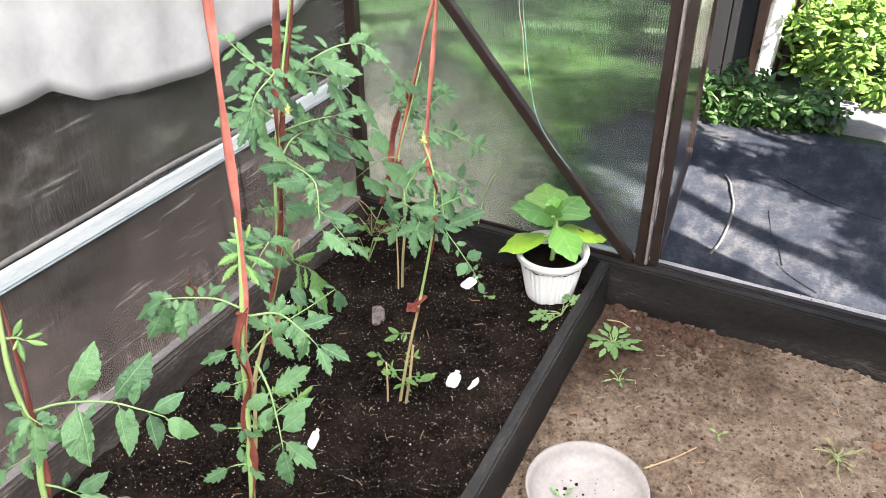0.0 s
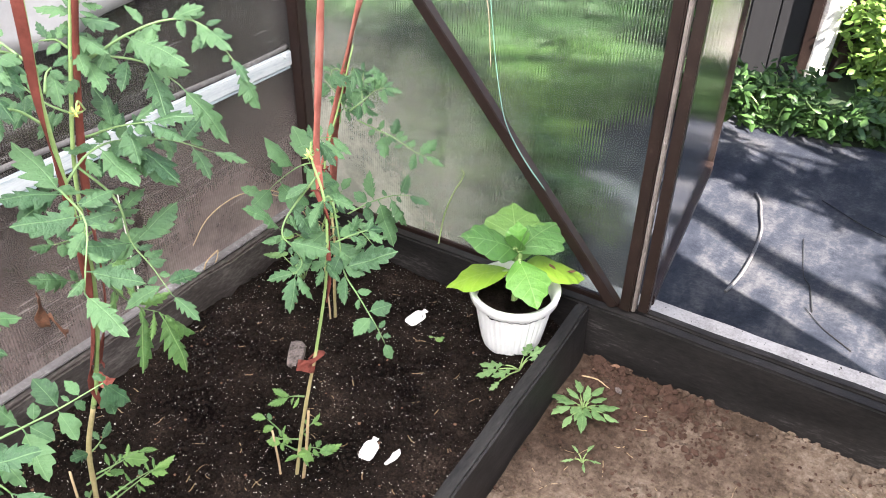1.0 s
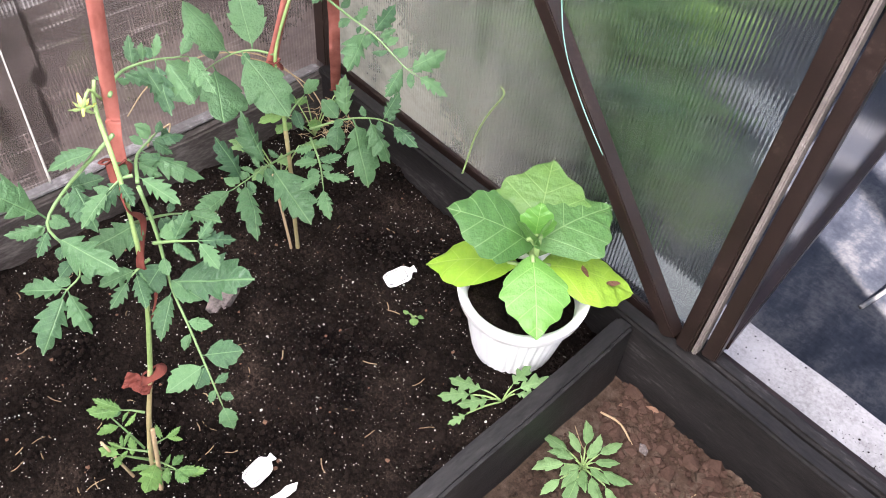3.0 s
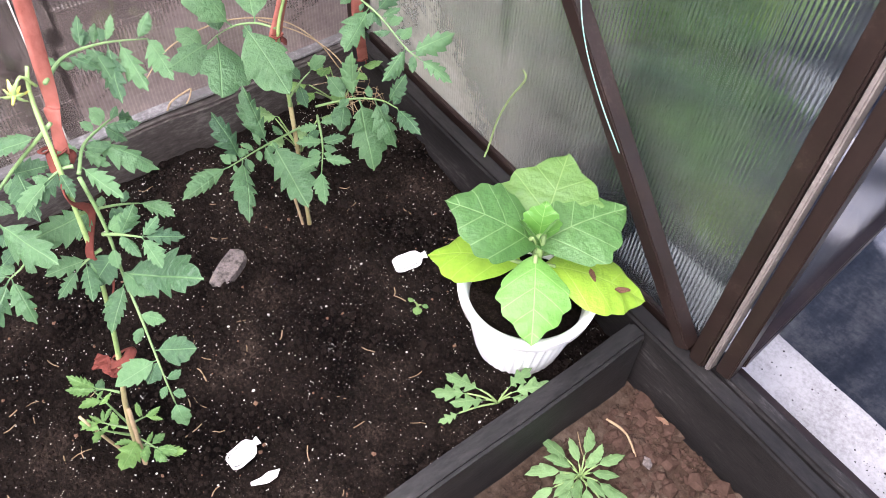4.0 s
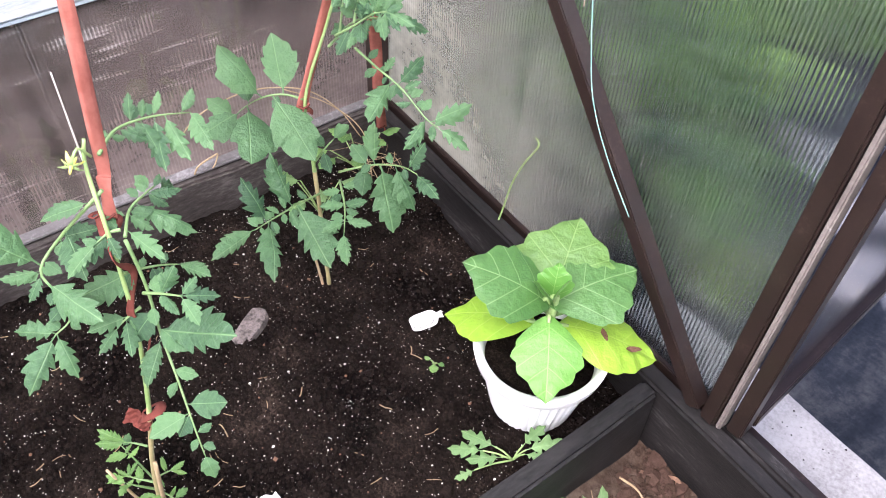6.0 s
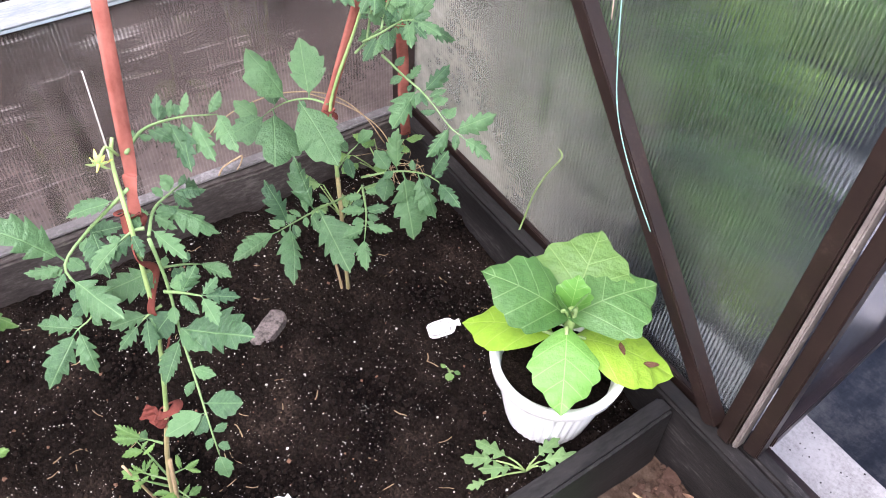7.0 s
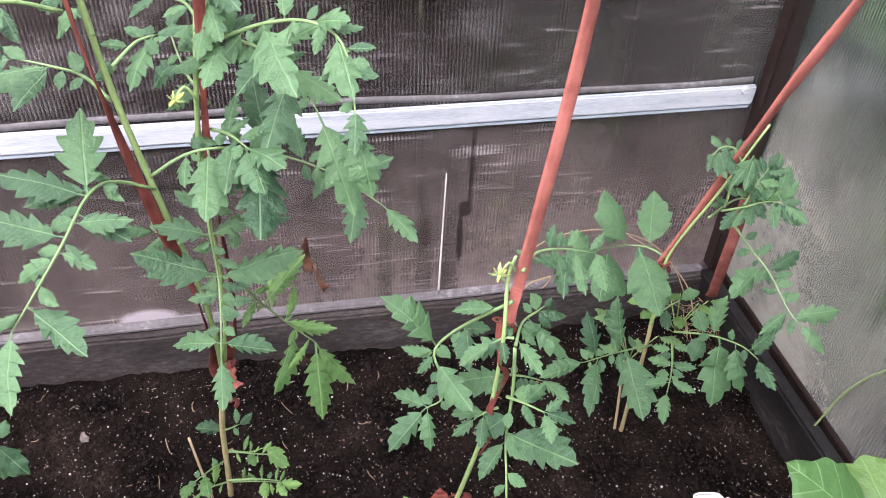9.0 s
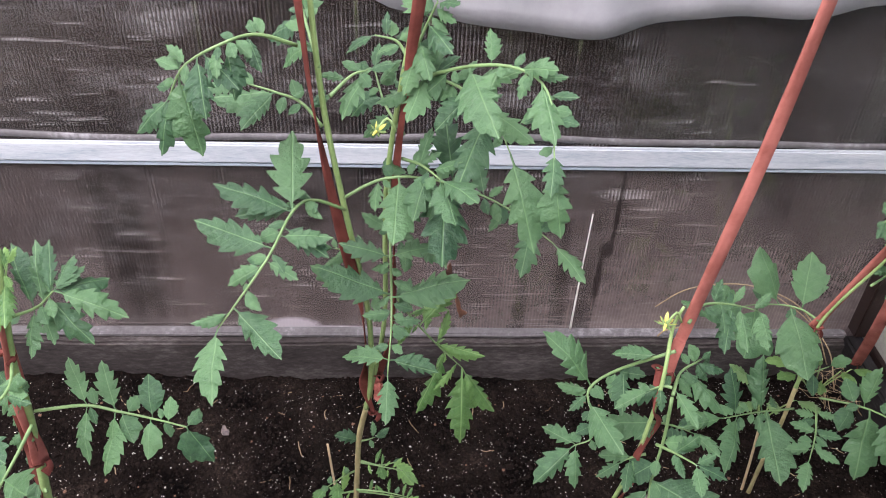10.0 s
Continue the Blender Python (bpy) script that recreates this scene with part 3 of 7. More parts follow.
def tomato_blade(name, mat, width, lobes, depth, seed, curl, fold, n=40, peak=0.38, foot=0.12):
    """A tomato leaflet one unit long on a short stalk: cut deep towards its base, toothed towards the tip."""
    rng = random.Random(seed)
    ph, ph2 = rng.uniform(0, 6.3), rng.uniform(0, 6.3)
    off = [rng.uniform(0.0, 0.5) for _ in range(2)]
    deep = [depth * rng.uniform(0.8, 1.2) for _ in range(2)]
    bend = rng.uniform(-0.10, 0.10)
    verts, faces = [], []
    for k in range(n + 1):
        u = k / n
        v = max(0.0, (u - foot) / (1 - foot))
        e = peak / (1 - peak) * 1.02
        env = (v ** e) * ((1 - v) ** 1.02) / ((peak ** e) * ((1 - peak) ** 1.02)) if v > 0 else 0.0
        z0 = -curl * u * u + 0.015 * math.sin(9 * u + ph)
        mid = bend * math.sin(math.pi * u)
        for side in (-1, 1):
            sd = 0 if side < 0 else 1
            q_l = (v * lobes + off[sd]) % 1.0
            saw = (q_l / 0.70) ** 0.8 if q_l < 0.70 else (1 - q_l) / 0.30
            cut_in = deep[sd] * (1.05 - 0.60 * v) + 0.05
            w = max(0.012, width * 0.5 * env * (1 - cut_in * (1 - saw)))
            fwd = 0.075 * saw * env
            for q in ((1.0, 0.5) if side < 0 else (0.5, 1.0)):
                ripple = 0.022 * math.sin(u * 17 + ph2 + side) * q * q * env
                verts.append((u + fwd * q, mid + side * w * q, z0 - fold * w * q * (0.4 + q) + ripple))
            if side < 0:
                verts.append((u, mid, z0))
    for k in range(n):
        for j in range(4):
            a = k * 5 + j
            faces.append((a, a + 1, a + 6, a + 5))
    return pymesh(name, verts, faces, mat)


LEAFLETS = [tomato_blade("leaflet", M_TOMATO, w, l, d, 10 + i, c, f, n=56, peak=pk) for i, (w, l, d, c, f, pk) in enumerate((
    (0.50, 4.4, 0.50, 0.16, 0.24, 0.36), (0.46, 5.2, 0.42, 0.30, 0.20, 0.38), (0.52, 3.9, 0.54, 0.10, 0.32, 0.36), (0.44, 6.0, 0.36, 0.34, 0.36, 0.40),
    (0.50, 4.7, 0.46, 0.04, 0.18, 0.38), (0.42, 5.4, 0.38, 0.24, 0.44, 0.38), (0.48, 4.2, 0.50, 0.22, 0.38, 0.38), (0.46, 4.9, 0.46, 0.14, 0.28, 0.36)))]
ROUNDLETS = [tomato_blade("leaflet", M_TOMATO, w, l, d, 30 + i, c, f, n=30, peak=pk) for i, (w, l, d, c, f, pk) in enumerate((
    (0.70, 3.6, 0.20, 0.14, 0.16, 0.42), (0.62, 4.6, 0.24, 0.22, 0.12, 0.40), (0.60, 3.2, 0.22, 0.18, 0.26, 0.42), (0.66, 2.6, 0.26, 0.10, 0.20, 0.40)))]


def broad_blade(mat, width, seed, curl, depth, n=70, lobes=4.6):
    """An aubergine leaf one unit long: broad base, bluntly angled lobes, the tissue puffed up between the veins."""
    rng = random.Random(seed)
    ph = rng.uniform(0, 6.3)
    off = (rng.uniform(0.1, 0.5), rng.uniform(0.1, 0.5))
    verts, faces = [], []
    across = (1.0, 0.75, 0.5, 0.25)
    for k in range(n + 1):
        u = k / n
        env = math.sin(min(1.0, u / 0.42) * math.pi / 2) ** 0.7 * (1.0 if u < 0.42 else max(0.0, math.cos((u - 0.42) / 0.58 * math.pi / 2)) ** 1.12)
        z0 = -curl * u * u
        for side in (-1, 1):
            saw = 1 - abs(2 * ((u * lobes + off[(side + 1) // 2]) % 1.0) - 1)
            w = max(0.008, width * 0.5 * env * (1 - depth * (1 - saw) ** 1.3))
            for q in across if side < 0 else across[::-1]:
                y = w * q
                puff = 0.020 * abs(math.sin((u - 0.7 * y) * 4.5 * math.pi)) * (1 - abs(2 * q - 1) ** 2)
                droop = -0.16 * y * y / width - 0.05 * y + 0.020 * math.sin(u * 11 + ph + side) * q ** 3
                verts.append((u + 0.03 * saw * q - 0.14 * (1 - u) ** 6 * q, side * y, z0 + puff + droop))
            if side < 0:
                verts.append((u, 0, z0))
    for k in range(n):
        for j in range(8):
            a = k * 9 + j
            faces.append((a, a + 1, a + 10, a + 9))
    return pymesh("leaf_blade", verts, faces, mat)


POINTLETS = [tomato_blade("leaflet", M_TOMATO, w, l, d, 50 + i, c, f, n=24, peak=pk) for i, (w, l, d, c, f, pk) in enumerate((
    (0.46, 5.0, 0.08, 0.18, 0.16, 0.36), (0.42, 6.0, 0.10, 0.10, 0.12, 0.34)))]
PALE = [tomato_blade("leaflet", M_TOMATO_PALE, w, l, d, 90 + i, c, f, n=56, peak=pk) for i, (w, l, d, c, f, pk) in enumerate((
    (0.34, 6.0, 0.50, 0.34, 0.60, 0.40), (0.30, 5.2, 0.55, 0.24, 0.75, 0.42), (0.38, 6.6, 0.45, 0.22, 0.55, 0.38), (0.32, 5.6, 0.50, 0.30, 0.70, 0.40)))]
FRESH = [tomato_blade("leaflet", M_TOMATO_PALE, w, l, d, 110 + i, c, f, n=44, peak=pk) for i, (w, l, d, c, f, pk) in enumerate((
    (0.58, 3.6, 0.40, 0.18, 0.20, 0.42), (0.52, 4.4, 0.36, 0.10, 0.26, 0.40), (0.60, 3.1, 0.44, 0.22, 0.18, 0.40)))]
CURLS = {id(LEAFLETS): (0.16, 0.30, 0.10, 0.34, 0.04, 0.24, 0.22, 0.14), id(ROUNDLETS): (0.14, 0.22, 0.18, 0.10)}
CURLS[id(PALE)] = (0.34, 0.24, 0.22, 0.30)
CURLS[id(FRESH)] = (0.18, 0.10, 0.22)
CURLS[id(POINTLETS)] = (0.18, 0.10)


def leaf_frame(d, up):
    d = d.normalized()
    s = up.cross(d)
    s = s.normalized() if s.length > 1e-4 else Vector((0, 1, 0))
    return Matrix((d, s, d.cross(s))).transposed()


def grow(plant, kind, stalk_points, leaflets):
    """A tomato leaf: its stalk runs through stalk_points; leaflets are (how far along the stalk, tip x, y, z)."""
    rng = random.Random(round(stalk_points[-1][0] * 7919) + round(stalk_points[-1][2] * 104729) + len(leaflets))
    stalk = put("leaf", tube("leaf", stalk_points, 0.0019, 0.0007, M_STALK, 18, 6), plant)
    C = curve_points(stalk_points, 60)
    small = []
    if kind in ("", "pale"):
        span = sum((C[k + 1] - C[k]).length for k in range(60))
        for k in range(int(span / 0.014)):
            f = rng.uniform(0.18, 0.97)
            d = (C[min(60, int(f * 60) + 1)] - C[int(f * 60) - 1]).normalized()
            side = d.cross(Vector((0.6, -0.2, 0.75))).normalized() * (1 if k % 2 else -1)
            tip = C[round(f * 60)] + (side + d * rng.uniform(0.0, 0.7) - Vector((0, 0, rng.uniform(0, .4)))).normalized() * rng.uniform(0.012, 0.026)
            small.append((f, *tip))
    if max(f for f, *_ in leaflets) < 0.97:
        d = (C[60] - C[54]).normalized()
        small.append((1.0, *(C[60] + (d + Vector((rng.uniform(-.3, .3), rng.uniform(-.3, .3), -0.45))).normalized() * 0.040)))
    for f, x, y, z in [*leaflets, *small]:
        root, tip = C[min(60, round(f * 60))], Vector((x, y, z))
        d = tip - root
        kinds = {"round": ROUNDLETS, "pale": PALE, "point": POINTLETS, "fresh": FRESH}.get(kind, LEAFLETS)
        if kind == "mix" and d.length < 0.046 or d.length < 0.022:
            kinds = PALE if kind == "pale" else ROUNDLETS
        k = rng.randrange(len(kinds))
        face = Vector((0.55 + rng.uniform(-.25, .25), -0.12 + rng.uniform(-.3, .3), 0.75))
        ob = new("leaflet", kinds[k])
        m = leaf_frame(d, (face - d * (face.dot(d) / d.length_squared)).normalized())
        bend = math.atan(CURLS[id(kinds)][k])
        m = (m @ Matrix.Rotation(-bend, 3, "Y")).to_4x4()
        m.translation = root
        ob.parent = stalk
        long = d.length * math.cos(bend)
        ob.matrix_basis = m @ Matrix.Diagonal((long, long * rng.uniform(0.90, 1.14), long, 1))
    return stalk


def stem_at(pts, z):
    """The stem's point at the height z."""
    for a, b in zip(pts, pts[1:]):
        if a[2] <= z <= b[2]:
            f = (z - a[2]) / (b[2] - a[2])
            return Vector(a).lerp(Vector(b), f)
    return Vector(pts[-1])


# ---------------------------------------------------------------- ground and setting
BED_L, BED_R, BED_BACK = 0.06, 0.872, -2.6
PATH_Z, OUT_Z = -0.06, -0.21


def soil_height(x, y):
    q = Vector((x, y, 0))
    z = 0.016 * noise.noise(q * 3.1) + 0.009 * noise.noise(q * 11) + 0.009 * noise.noise(q * 31) + 0.006 * noise.noise(q * 75)
    z -= 0.035 * max(0.0, 1 - (x - BED_L) / 0.12) ** 1.5
    z -= 0.020 * max(0.0, 1 - (-y) / 0.16) ** 1.5
    z += 0.026 * math.exp(-((x - 0.762) ** 2 + (y + 0.156) ** 2) / 0.014)
    return z + 0.004


def path_height(x, y):
    q = Vector((x + 5, y, 0))
    z = 0.012 * noise.noise(q * 2.3) + 0.006 * noise.noise(q * 9) + 0.004 * noise.noise(q * 27) + 0.002 * noise.noise(q * 70)
    return PATH_Z + z


def sheet_height(x, y):
    q = Vector((x, y, 4))
    z = 0.020 * noise.noise(q * 1.6) + 0.013 * noise.noise(Vector((x * 1.2, y * 5, 2))) + 0.007 * noise.noise(Vector((x * 9, y * 4, 7))) + 0.008 * abs(noise.noise(Vector((x * 3 + y * 2, y * 7 - x * 3, 11))))
    return OUT_Z + 0.02 + z


def field(name, x0, x1, y0, y1, step, height, mat, label, category, slant=0.0):
    nx, ny = int((x1 - x0) / step), int((y1 - y0) / step)
    verts = [(x0 + (x1 - slant * (y0 + (y1 - y0) * j / ny) - x0) * i / nx, y0 + (y1 - y0) * j / ny, 0) for j in range(ny + 1) for i in range(nx + 1)]
    verts = [(x, y, height(x, y)) for x, y, _ in verts]
    faces = [(j * (nx + 1) + i, j * (nx + 1) + i + 1, (j + 1) * (nx + 1) + i + 1, (j + 1) * (nx + 1) + i) for j in range(ny) for i in range(nx)]
    return tagged(put(name, pymesh(name, verts, faces, mat)), label, category, kind="structure")


field("floor_bed_soil", BED_L - 0.01, 0.870, BED_BACK, 0.004, 0.0085, soil_height, M_SOIL, "dark moist potting soil filling the raised bed", "soil", 0.0244)
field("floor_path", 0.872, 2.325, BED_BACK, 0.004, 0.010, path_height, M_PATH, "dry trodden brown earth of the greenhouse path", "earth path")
field("ground_weed_cloth", -0.9, 2.9, 0.215, 1.78, 0.016, sheet_height, M_SHEET, "black weed-control cloth lying wrinkled on the ground", "ground cloth")


def lawn_height(x, y):
    r = math.hypot(x, y)
    return OUT_Z - 0.02 + (0.05 * noise.noise(Vector((x * 0.7, y * 0.7, 3))) * min(1, r / 3) if r > 2.5 else 0) + max(0, (r - 6)) * 0.012


rings, spokes = [0.0, 1.5, 2.5, 3.2, 4, 5, 6.5, 9, 14, 25, 50, 120, 300, 900], 48
gv = [(0.8 + r * math.cos(2 * math.pi * k / spokes), r * math.sin(2 * math.pi * k / spokes)) for r in rings[1:] for k in range(spokes)]
gverts = [(0.8, 0, OUT_Z - 0.02)] + [(x, y, lawn_height(x - 0.8, y) if math.hypot(x, y) < 100 else 1.0) for x, y in gv]
gfaces = [(0, 1 + k, 1 + (k + 1) % spokes) for k in range(spokes)]
for i in range(len(rings) - 2):
    for k in range(spokes):
        a, b = 1 + i * spokes + k, 1 + i * spokes + (k + 1) % spokes
        gfaces.append((a, a + spokes, b + spokes, b))
tagged(put("ground", pymesh("ground", gverts, gfaces, M_GRASS)), "sunlit green lawn around the greenhouse", "lawn", kind="structure")

rng = random.Random(5)
tagged(part("trim_end_board", worn_board("trim", 0.065, -0.018, -0.2, 2.325, 0.0125, 0.082, rng, wob=0.002), M_BOARD), "blackened wooden board under the end wall", "board", kind="structure")
tagged(part("trim_bed_board", worn_board("trim", 0.857, -2.55, -0.2, 0.888, -0.022, 0.084, rng, turn=1.4, pivot=(0.872, -0.022)), M_BOARD_LONG),
       "blackened wooden board edging the raised bed", "board", kind="structure")
tagged(part("trim_wall_board", worn_board("trim", 0.052, -2.58, -0.2, 0.082, -0.011, 0.070, rng, wob=0.005), M_BOARD_WALL), "dark wooden board along the side wall", "board", kind="structure")
tagged(part("trim_wall_sill", worn_board("trim", 0.044, -2.58, 0.0735, 0.068, -0.011, 0.0795, rng, wob=0.0015), M_SILL), "dusty pale sill strip on the side board", "sill", kind="structure")
tagged(part("trim_inner_rail", box_bm(0.084, 0.0185, -0.05, 0.945, 0.0282, 0.0858, 0.002), M_FRAME), "brown painted rail behind the end board, with a groove between", "rail", kind="structure")
tagged(part("trim_door_sill", worn_board("trim", 0.947, 0.0150, -0.2, 2.325, 0.0410, 0.0845, rng, wob=0.002), M_BOARD), "blackened wooden door sill", "board", kind="structure")
tagged(part("trim_end_rail", box_bm(0.065, 0.043, -0.05, 2.325, 0.066, 0.062), M_FRAME), "brown painted bottom rail of the end wall", "rail", kind="structure")
tagged(part("floor_threshold", worn_board("t", 0.70, 0.069, -0.3, 2.3, 0.225, -0.022, rng, 80, 0.004), M_CONCRETE), "pale speckled concrete threshold strip outside the door", "threshold", kind="structure")

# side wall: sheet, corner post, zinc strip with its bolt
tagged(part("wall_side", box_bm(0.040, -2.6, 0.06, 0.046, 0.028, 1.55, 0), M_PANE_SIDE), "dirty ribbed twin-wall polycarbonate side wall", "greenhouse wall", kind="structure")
bpy.data.objects["wall_side"].visible_shadow = False
tagged(part("wall_end", box_bm(0.046, 0.030, 0.064, 0.962, 0.036, 2.05, 0), M_PANE_END), "hazy ribbed polycarbonate end wall", "greenhouse wall", kind="structure")
bpy.data.objects["wall_end"].visible_shadow = False
tagged(part("trim_corner_post", box_bm(0.047, -0.006, 0.086, 0.080, 0.028, 1.9), M_FRAME), "brown painted steel corner post", "post", kind="structure")
tagged(part("trim_door_post", box_bm(0.946, -0.004, 0.087, 0.971, 0.028, 2.05), M_FRAME), "brown painted steel door post", "post", kind="structure")
tagged(part("trim_seal_strip", box_bm(0.9725, 0.000, 0.088, 0.980, 0.020, 2.05, 0.002), M_SEAL), "grey flaking seal strip on the door post", "seal", kind="structure")
tagged(part("trim_brace", bar_bm((0.932, 0.012, 0.084), (0.10, 0.012, 1.026), 0.025, 0.026), M_FRAME), "brown painted diagonal steel brace", "brace", kind="structure")

strip = empty("wall_strip", 0.05, -1.2, 0.47, "whitish zinc strip screwed along the side wall", "metal strip", kind="structure")
bm = box_bm(0.047, -2.55, 0.457, 0.058, -0.012, 0.493, 0.003)
part("strip", bm, M_GALV, strip)
part("lower_lip", box_bm(0.047, -2.55, 0.448, 0.0535, -0.014, 0.4565, 0.002), M_GALV_BLUE, strip, "bluish zinc lower lip")
bm = bmesh.new()
bmesh.ops.create_cone(bm, cap_ends=True, segments=12, radius1=0.008, radius2=0.0055, depth=0.006)
bmesh.ops.transform(bm, matrix=pose(0.061, -0.035, 0.487, 0, 90, 0), verts=bm.verts)
part("bolt", bm, M_GALV, strip, "rusty bolt head")

# thin wavy pale-grey strip running along the wall above the zinc strip
ev, ef = [], []
for i in range(101):
    y = -2.55 + 2.53 * i / 100
    z0 = 0.497 + 0.004 * math.sin(y * 6.1) + 0.002 * math.sin(y * 15)
    for dx, dz in ((0.0475, 0.0), (0.0505, 0.001), (0.0505, 0.011), (0.0475, 0.012)):
        ev.append((dx, y, z0 + dz))
for i in range(100):
    for j in range(4):
        a, b = i * 4 + j, i * 4 + (j + 1) % 4
        ef.append((a, b, b + 4, a + 4))
tagged(put("trim_sheet_edge", pymesh("trim_sheet_edge", ev, ef, M_SILL)), "thin wavy pale strip along the wall above the zinc strip", "sheet edge", kind="structure")

# door, swung open outwards
door = empty("door_1", 1.005, 0.03, 0.085, "open greenhouse door with a hazy polycarbonate panel", "door", kind="structure")
dj, df = Vector((0.994, 0.026, 0)), Vector((0.915, 0.750, 0))
dd = (df - dj).normalized()
for nm, a, b, w in (("stile", dj, dj, 0.030), ("stile", df, df, 0.030)):
    part(nm, bar_bm((a.x, a.y, 0.088), (a.x, a.y, 1.95), 0.023, w, up=dd), M_FRAME, door)
part("bottom_rail", bar_bm((*(dj + dd * 0.016).xy, 0.105), (*(df - dd * 0.016).xy, 0.105), 0.030, 0.028, up=(0, 0, 1)), M_FRAME, door)
part("top_rail", bar_bm((*(dj + dd * 0.016).xy, 1.93), (*(df - dd * 0.016).xy, 1.93), 0.030, 0.028, up=(0, 0, 1)), M_FRAME, door)
pan = part("panel", bar_bm((*(dj + dd * 0.016).xy, 1.02), (*(df - dd * 0.016).xy, 1.02), 0.005, 1.79, 0, up=(0, 0, 1)), M_PANE_END, door)
pan.visible_shadow = True

# the shell that closes the greenhouse, added out of view; it keeps the sun out
tagged(part("wall_end_far", box_bm(1.75, 0.0445, 0.064, 2.33, 0.0505, 2.05, 0), M_PANE_END), "hazy polycarbonate end wall beside the door", "greenhouse wall", kind="structure")
tagged(part("wall_end_top", box_bm(0.2, 0.030, 2.06, 2.17, 0.06, 2.3, 0), M_SHELL), "opal gable above the door", "greenhouse wall", kind="structure")
tagged(part("wall_east", box_bm(2.33, -4.0, -0.2, 2.34, 0.044, 1.56, 0), M_SHELL), "opal greenhouse side wall", "greenhouse wall", kind="structure")
tagged(part("wall_south", box_bm(0.04, -4.01, -0.2, 2.34, -4.0, 2.3, 0), M_SHELL), "opal greenhouse back wall", "greenhouse wall", kind="structure")
arch = []
for k in range(13):
    a = math.pi * k / 12
    arch.append((1.185 - 1.145 * math.cos(a), 1.56 + 0.75 * math.sin(a)))
av = [(x, y, z) for y in (-4.0, 0.03) for x, z in arch]
af = [(k, k + 1, k + 14, k + 13) for k in range(12)]
tagged(put("ceiling", pymesh("ceiling", av, af, M_SHELL)), "opal arched greenhouse roof", "roof", kind="structure")

# fleece hung along the side wall, with a wavy lower hem
HEM_Y = (-2.5, -1.2, -1.10, -0.99, -0.905, -0.80, -0.67, -0.59, -0.49, -0.41, -0.19, -0.05)
HEM_Z = (0.90, 0.80, 0.779, 0.782, 0.738, 0.706, 0.700, 0.702, 0.713, 0.728, 0.747, 0.75)
nx, nz = 150, 26
fv, ff = [], []
for i in range(nx + 1):
    y = -2.5 + 2.44 * i / nx
    low = float(np.interp(y, HEM_Y, HEM_Z)) + 0.004 * math.sin(y * 23)
    for j in range(nz + 1):
        f = j / nz
        z = low + (1.5 - low) * f
        wav = (0.012 * math.sin(y * 17 + 2 * f) + 0.006 * math.sin(y * 41 + 1)) * (1 - 0.4 * f)
        fv.append((0.078 + wav + 0.05 * f * f, y, z))
for i in range(nx):
    for j in range(nz):
        a = i * (nz + 1) + j
        ff.append((a, a + 1, a + nz + 2, a + nz + 1))
fl = tagged(put("fleece_sheet", pymesh("fleece_sheet", fv, ff, M_FLEECE)), "white garden fleece hanging along the side wall", "fleece")
sol = fl.modifiers.new("thick", "SOLIDIFY")
sol.thickness = 0.0012

# dark fence added close behind the side wall as its dim background
fence = empty("fence", -0.32, -1.0, OUT_Z, "dark weathered board fence added as background behind the greenhouse wall", "fence")
y = -4.2
rng = random.Random(8)
while y < 0.02:
    w = rng.uniform(0.13, 0.17)
    part("board", box_bm(-0.34 + rng.uniform(-.006, .006), y, OUT_Z - 0.05, -0.315, y + w, 1.7 + rng.uniform(-.03, .03), 0.003), M_FENCE, fence)
    y += w + rng.uniform(0.004, 0.010)

# ---------------------------------------------------------------- pot with an aubergine plant
PX, PY = 0.762, -0.156
pot = empty("plant_pot", PX, PY, 0.03, "white fluted plastic pot standing on the soil", "plant pot")


def pot_profile(a, f, outer):
    """Radius at the angle a and the height fraction f."""
    r = 0.062 + 0.026 * f
    if outer and f < 0.80:
        r += 0.0022 * math.cos(a * 36) * min(1, f * 8) * min(1, (0.80 - f) * 10)
    if outer and f >= 0.80:
        r += 0.010 * min(1, (f - 0.80) / 0.05)
    return r


pv, pf, na = [], [], 144
levels = [(f, True) for f in (0.0, 0.03, 0.1, 0.3, 0.5, 0.7, 0.76, 0.80, 0.82, 0.86, 0.92, 0.97, 1.0)] + [(f, False) for f in (1.0, 0.97, 0.85, 0.6, 0.2)]
for f, outer in levels:
    for k in range(na):
        a = 2 * math.pi * k / na
        r = pot_profile(a, f, outer) - (0 if outer else (-0.006 if f == 1.0 else 0.003))
        pv.append((PX + r * math.cos(a), PY + r * math.sin(a), 0.026 + 0.142 * f))
for i in range(len(levels) - 1):
    for k in range(na):
        a, b = i * na + k, i * na + (k + 1) % na
        pf.append((a, b, b + na, a + na))
pf.append(tuple(range(na))[::-1])
put("body", pymesh("body", pv, pf, M_POT), pot)
bm = bmesh.new()
bmesh.ops.create_circle(bm, cap_ends=True, segments=48, radius=0.084)
bmesh.ops.poke(bm, faces=bm.faces[:])
bmesh.ops.subdivide_edges(bm, edges=bm.edges[:], cuts=6, use_grid_fill=True)
for v in bm.verts:
    v.co = Vector((PX + v.co.x, PY + v.co.y, 0.135 + 0.008 * noise.noise(v.co * 60)))
part("potting_soil", bm, M_SOIL, pot, "dark soil in the pot")

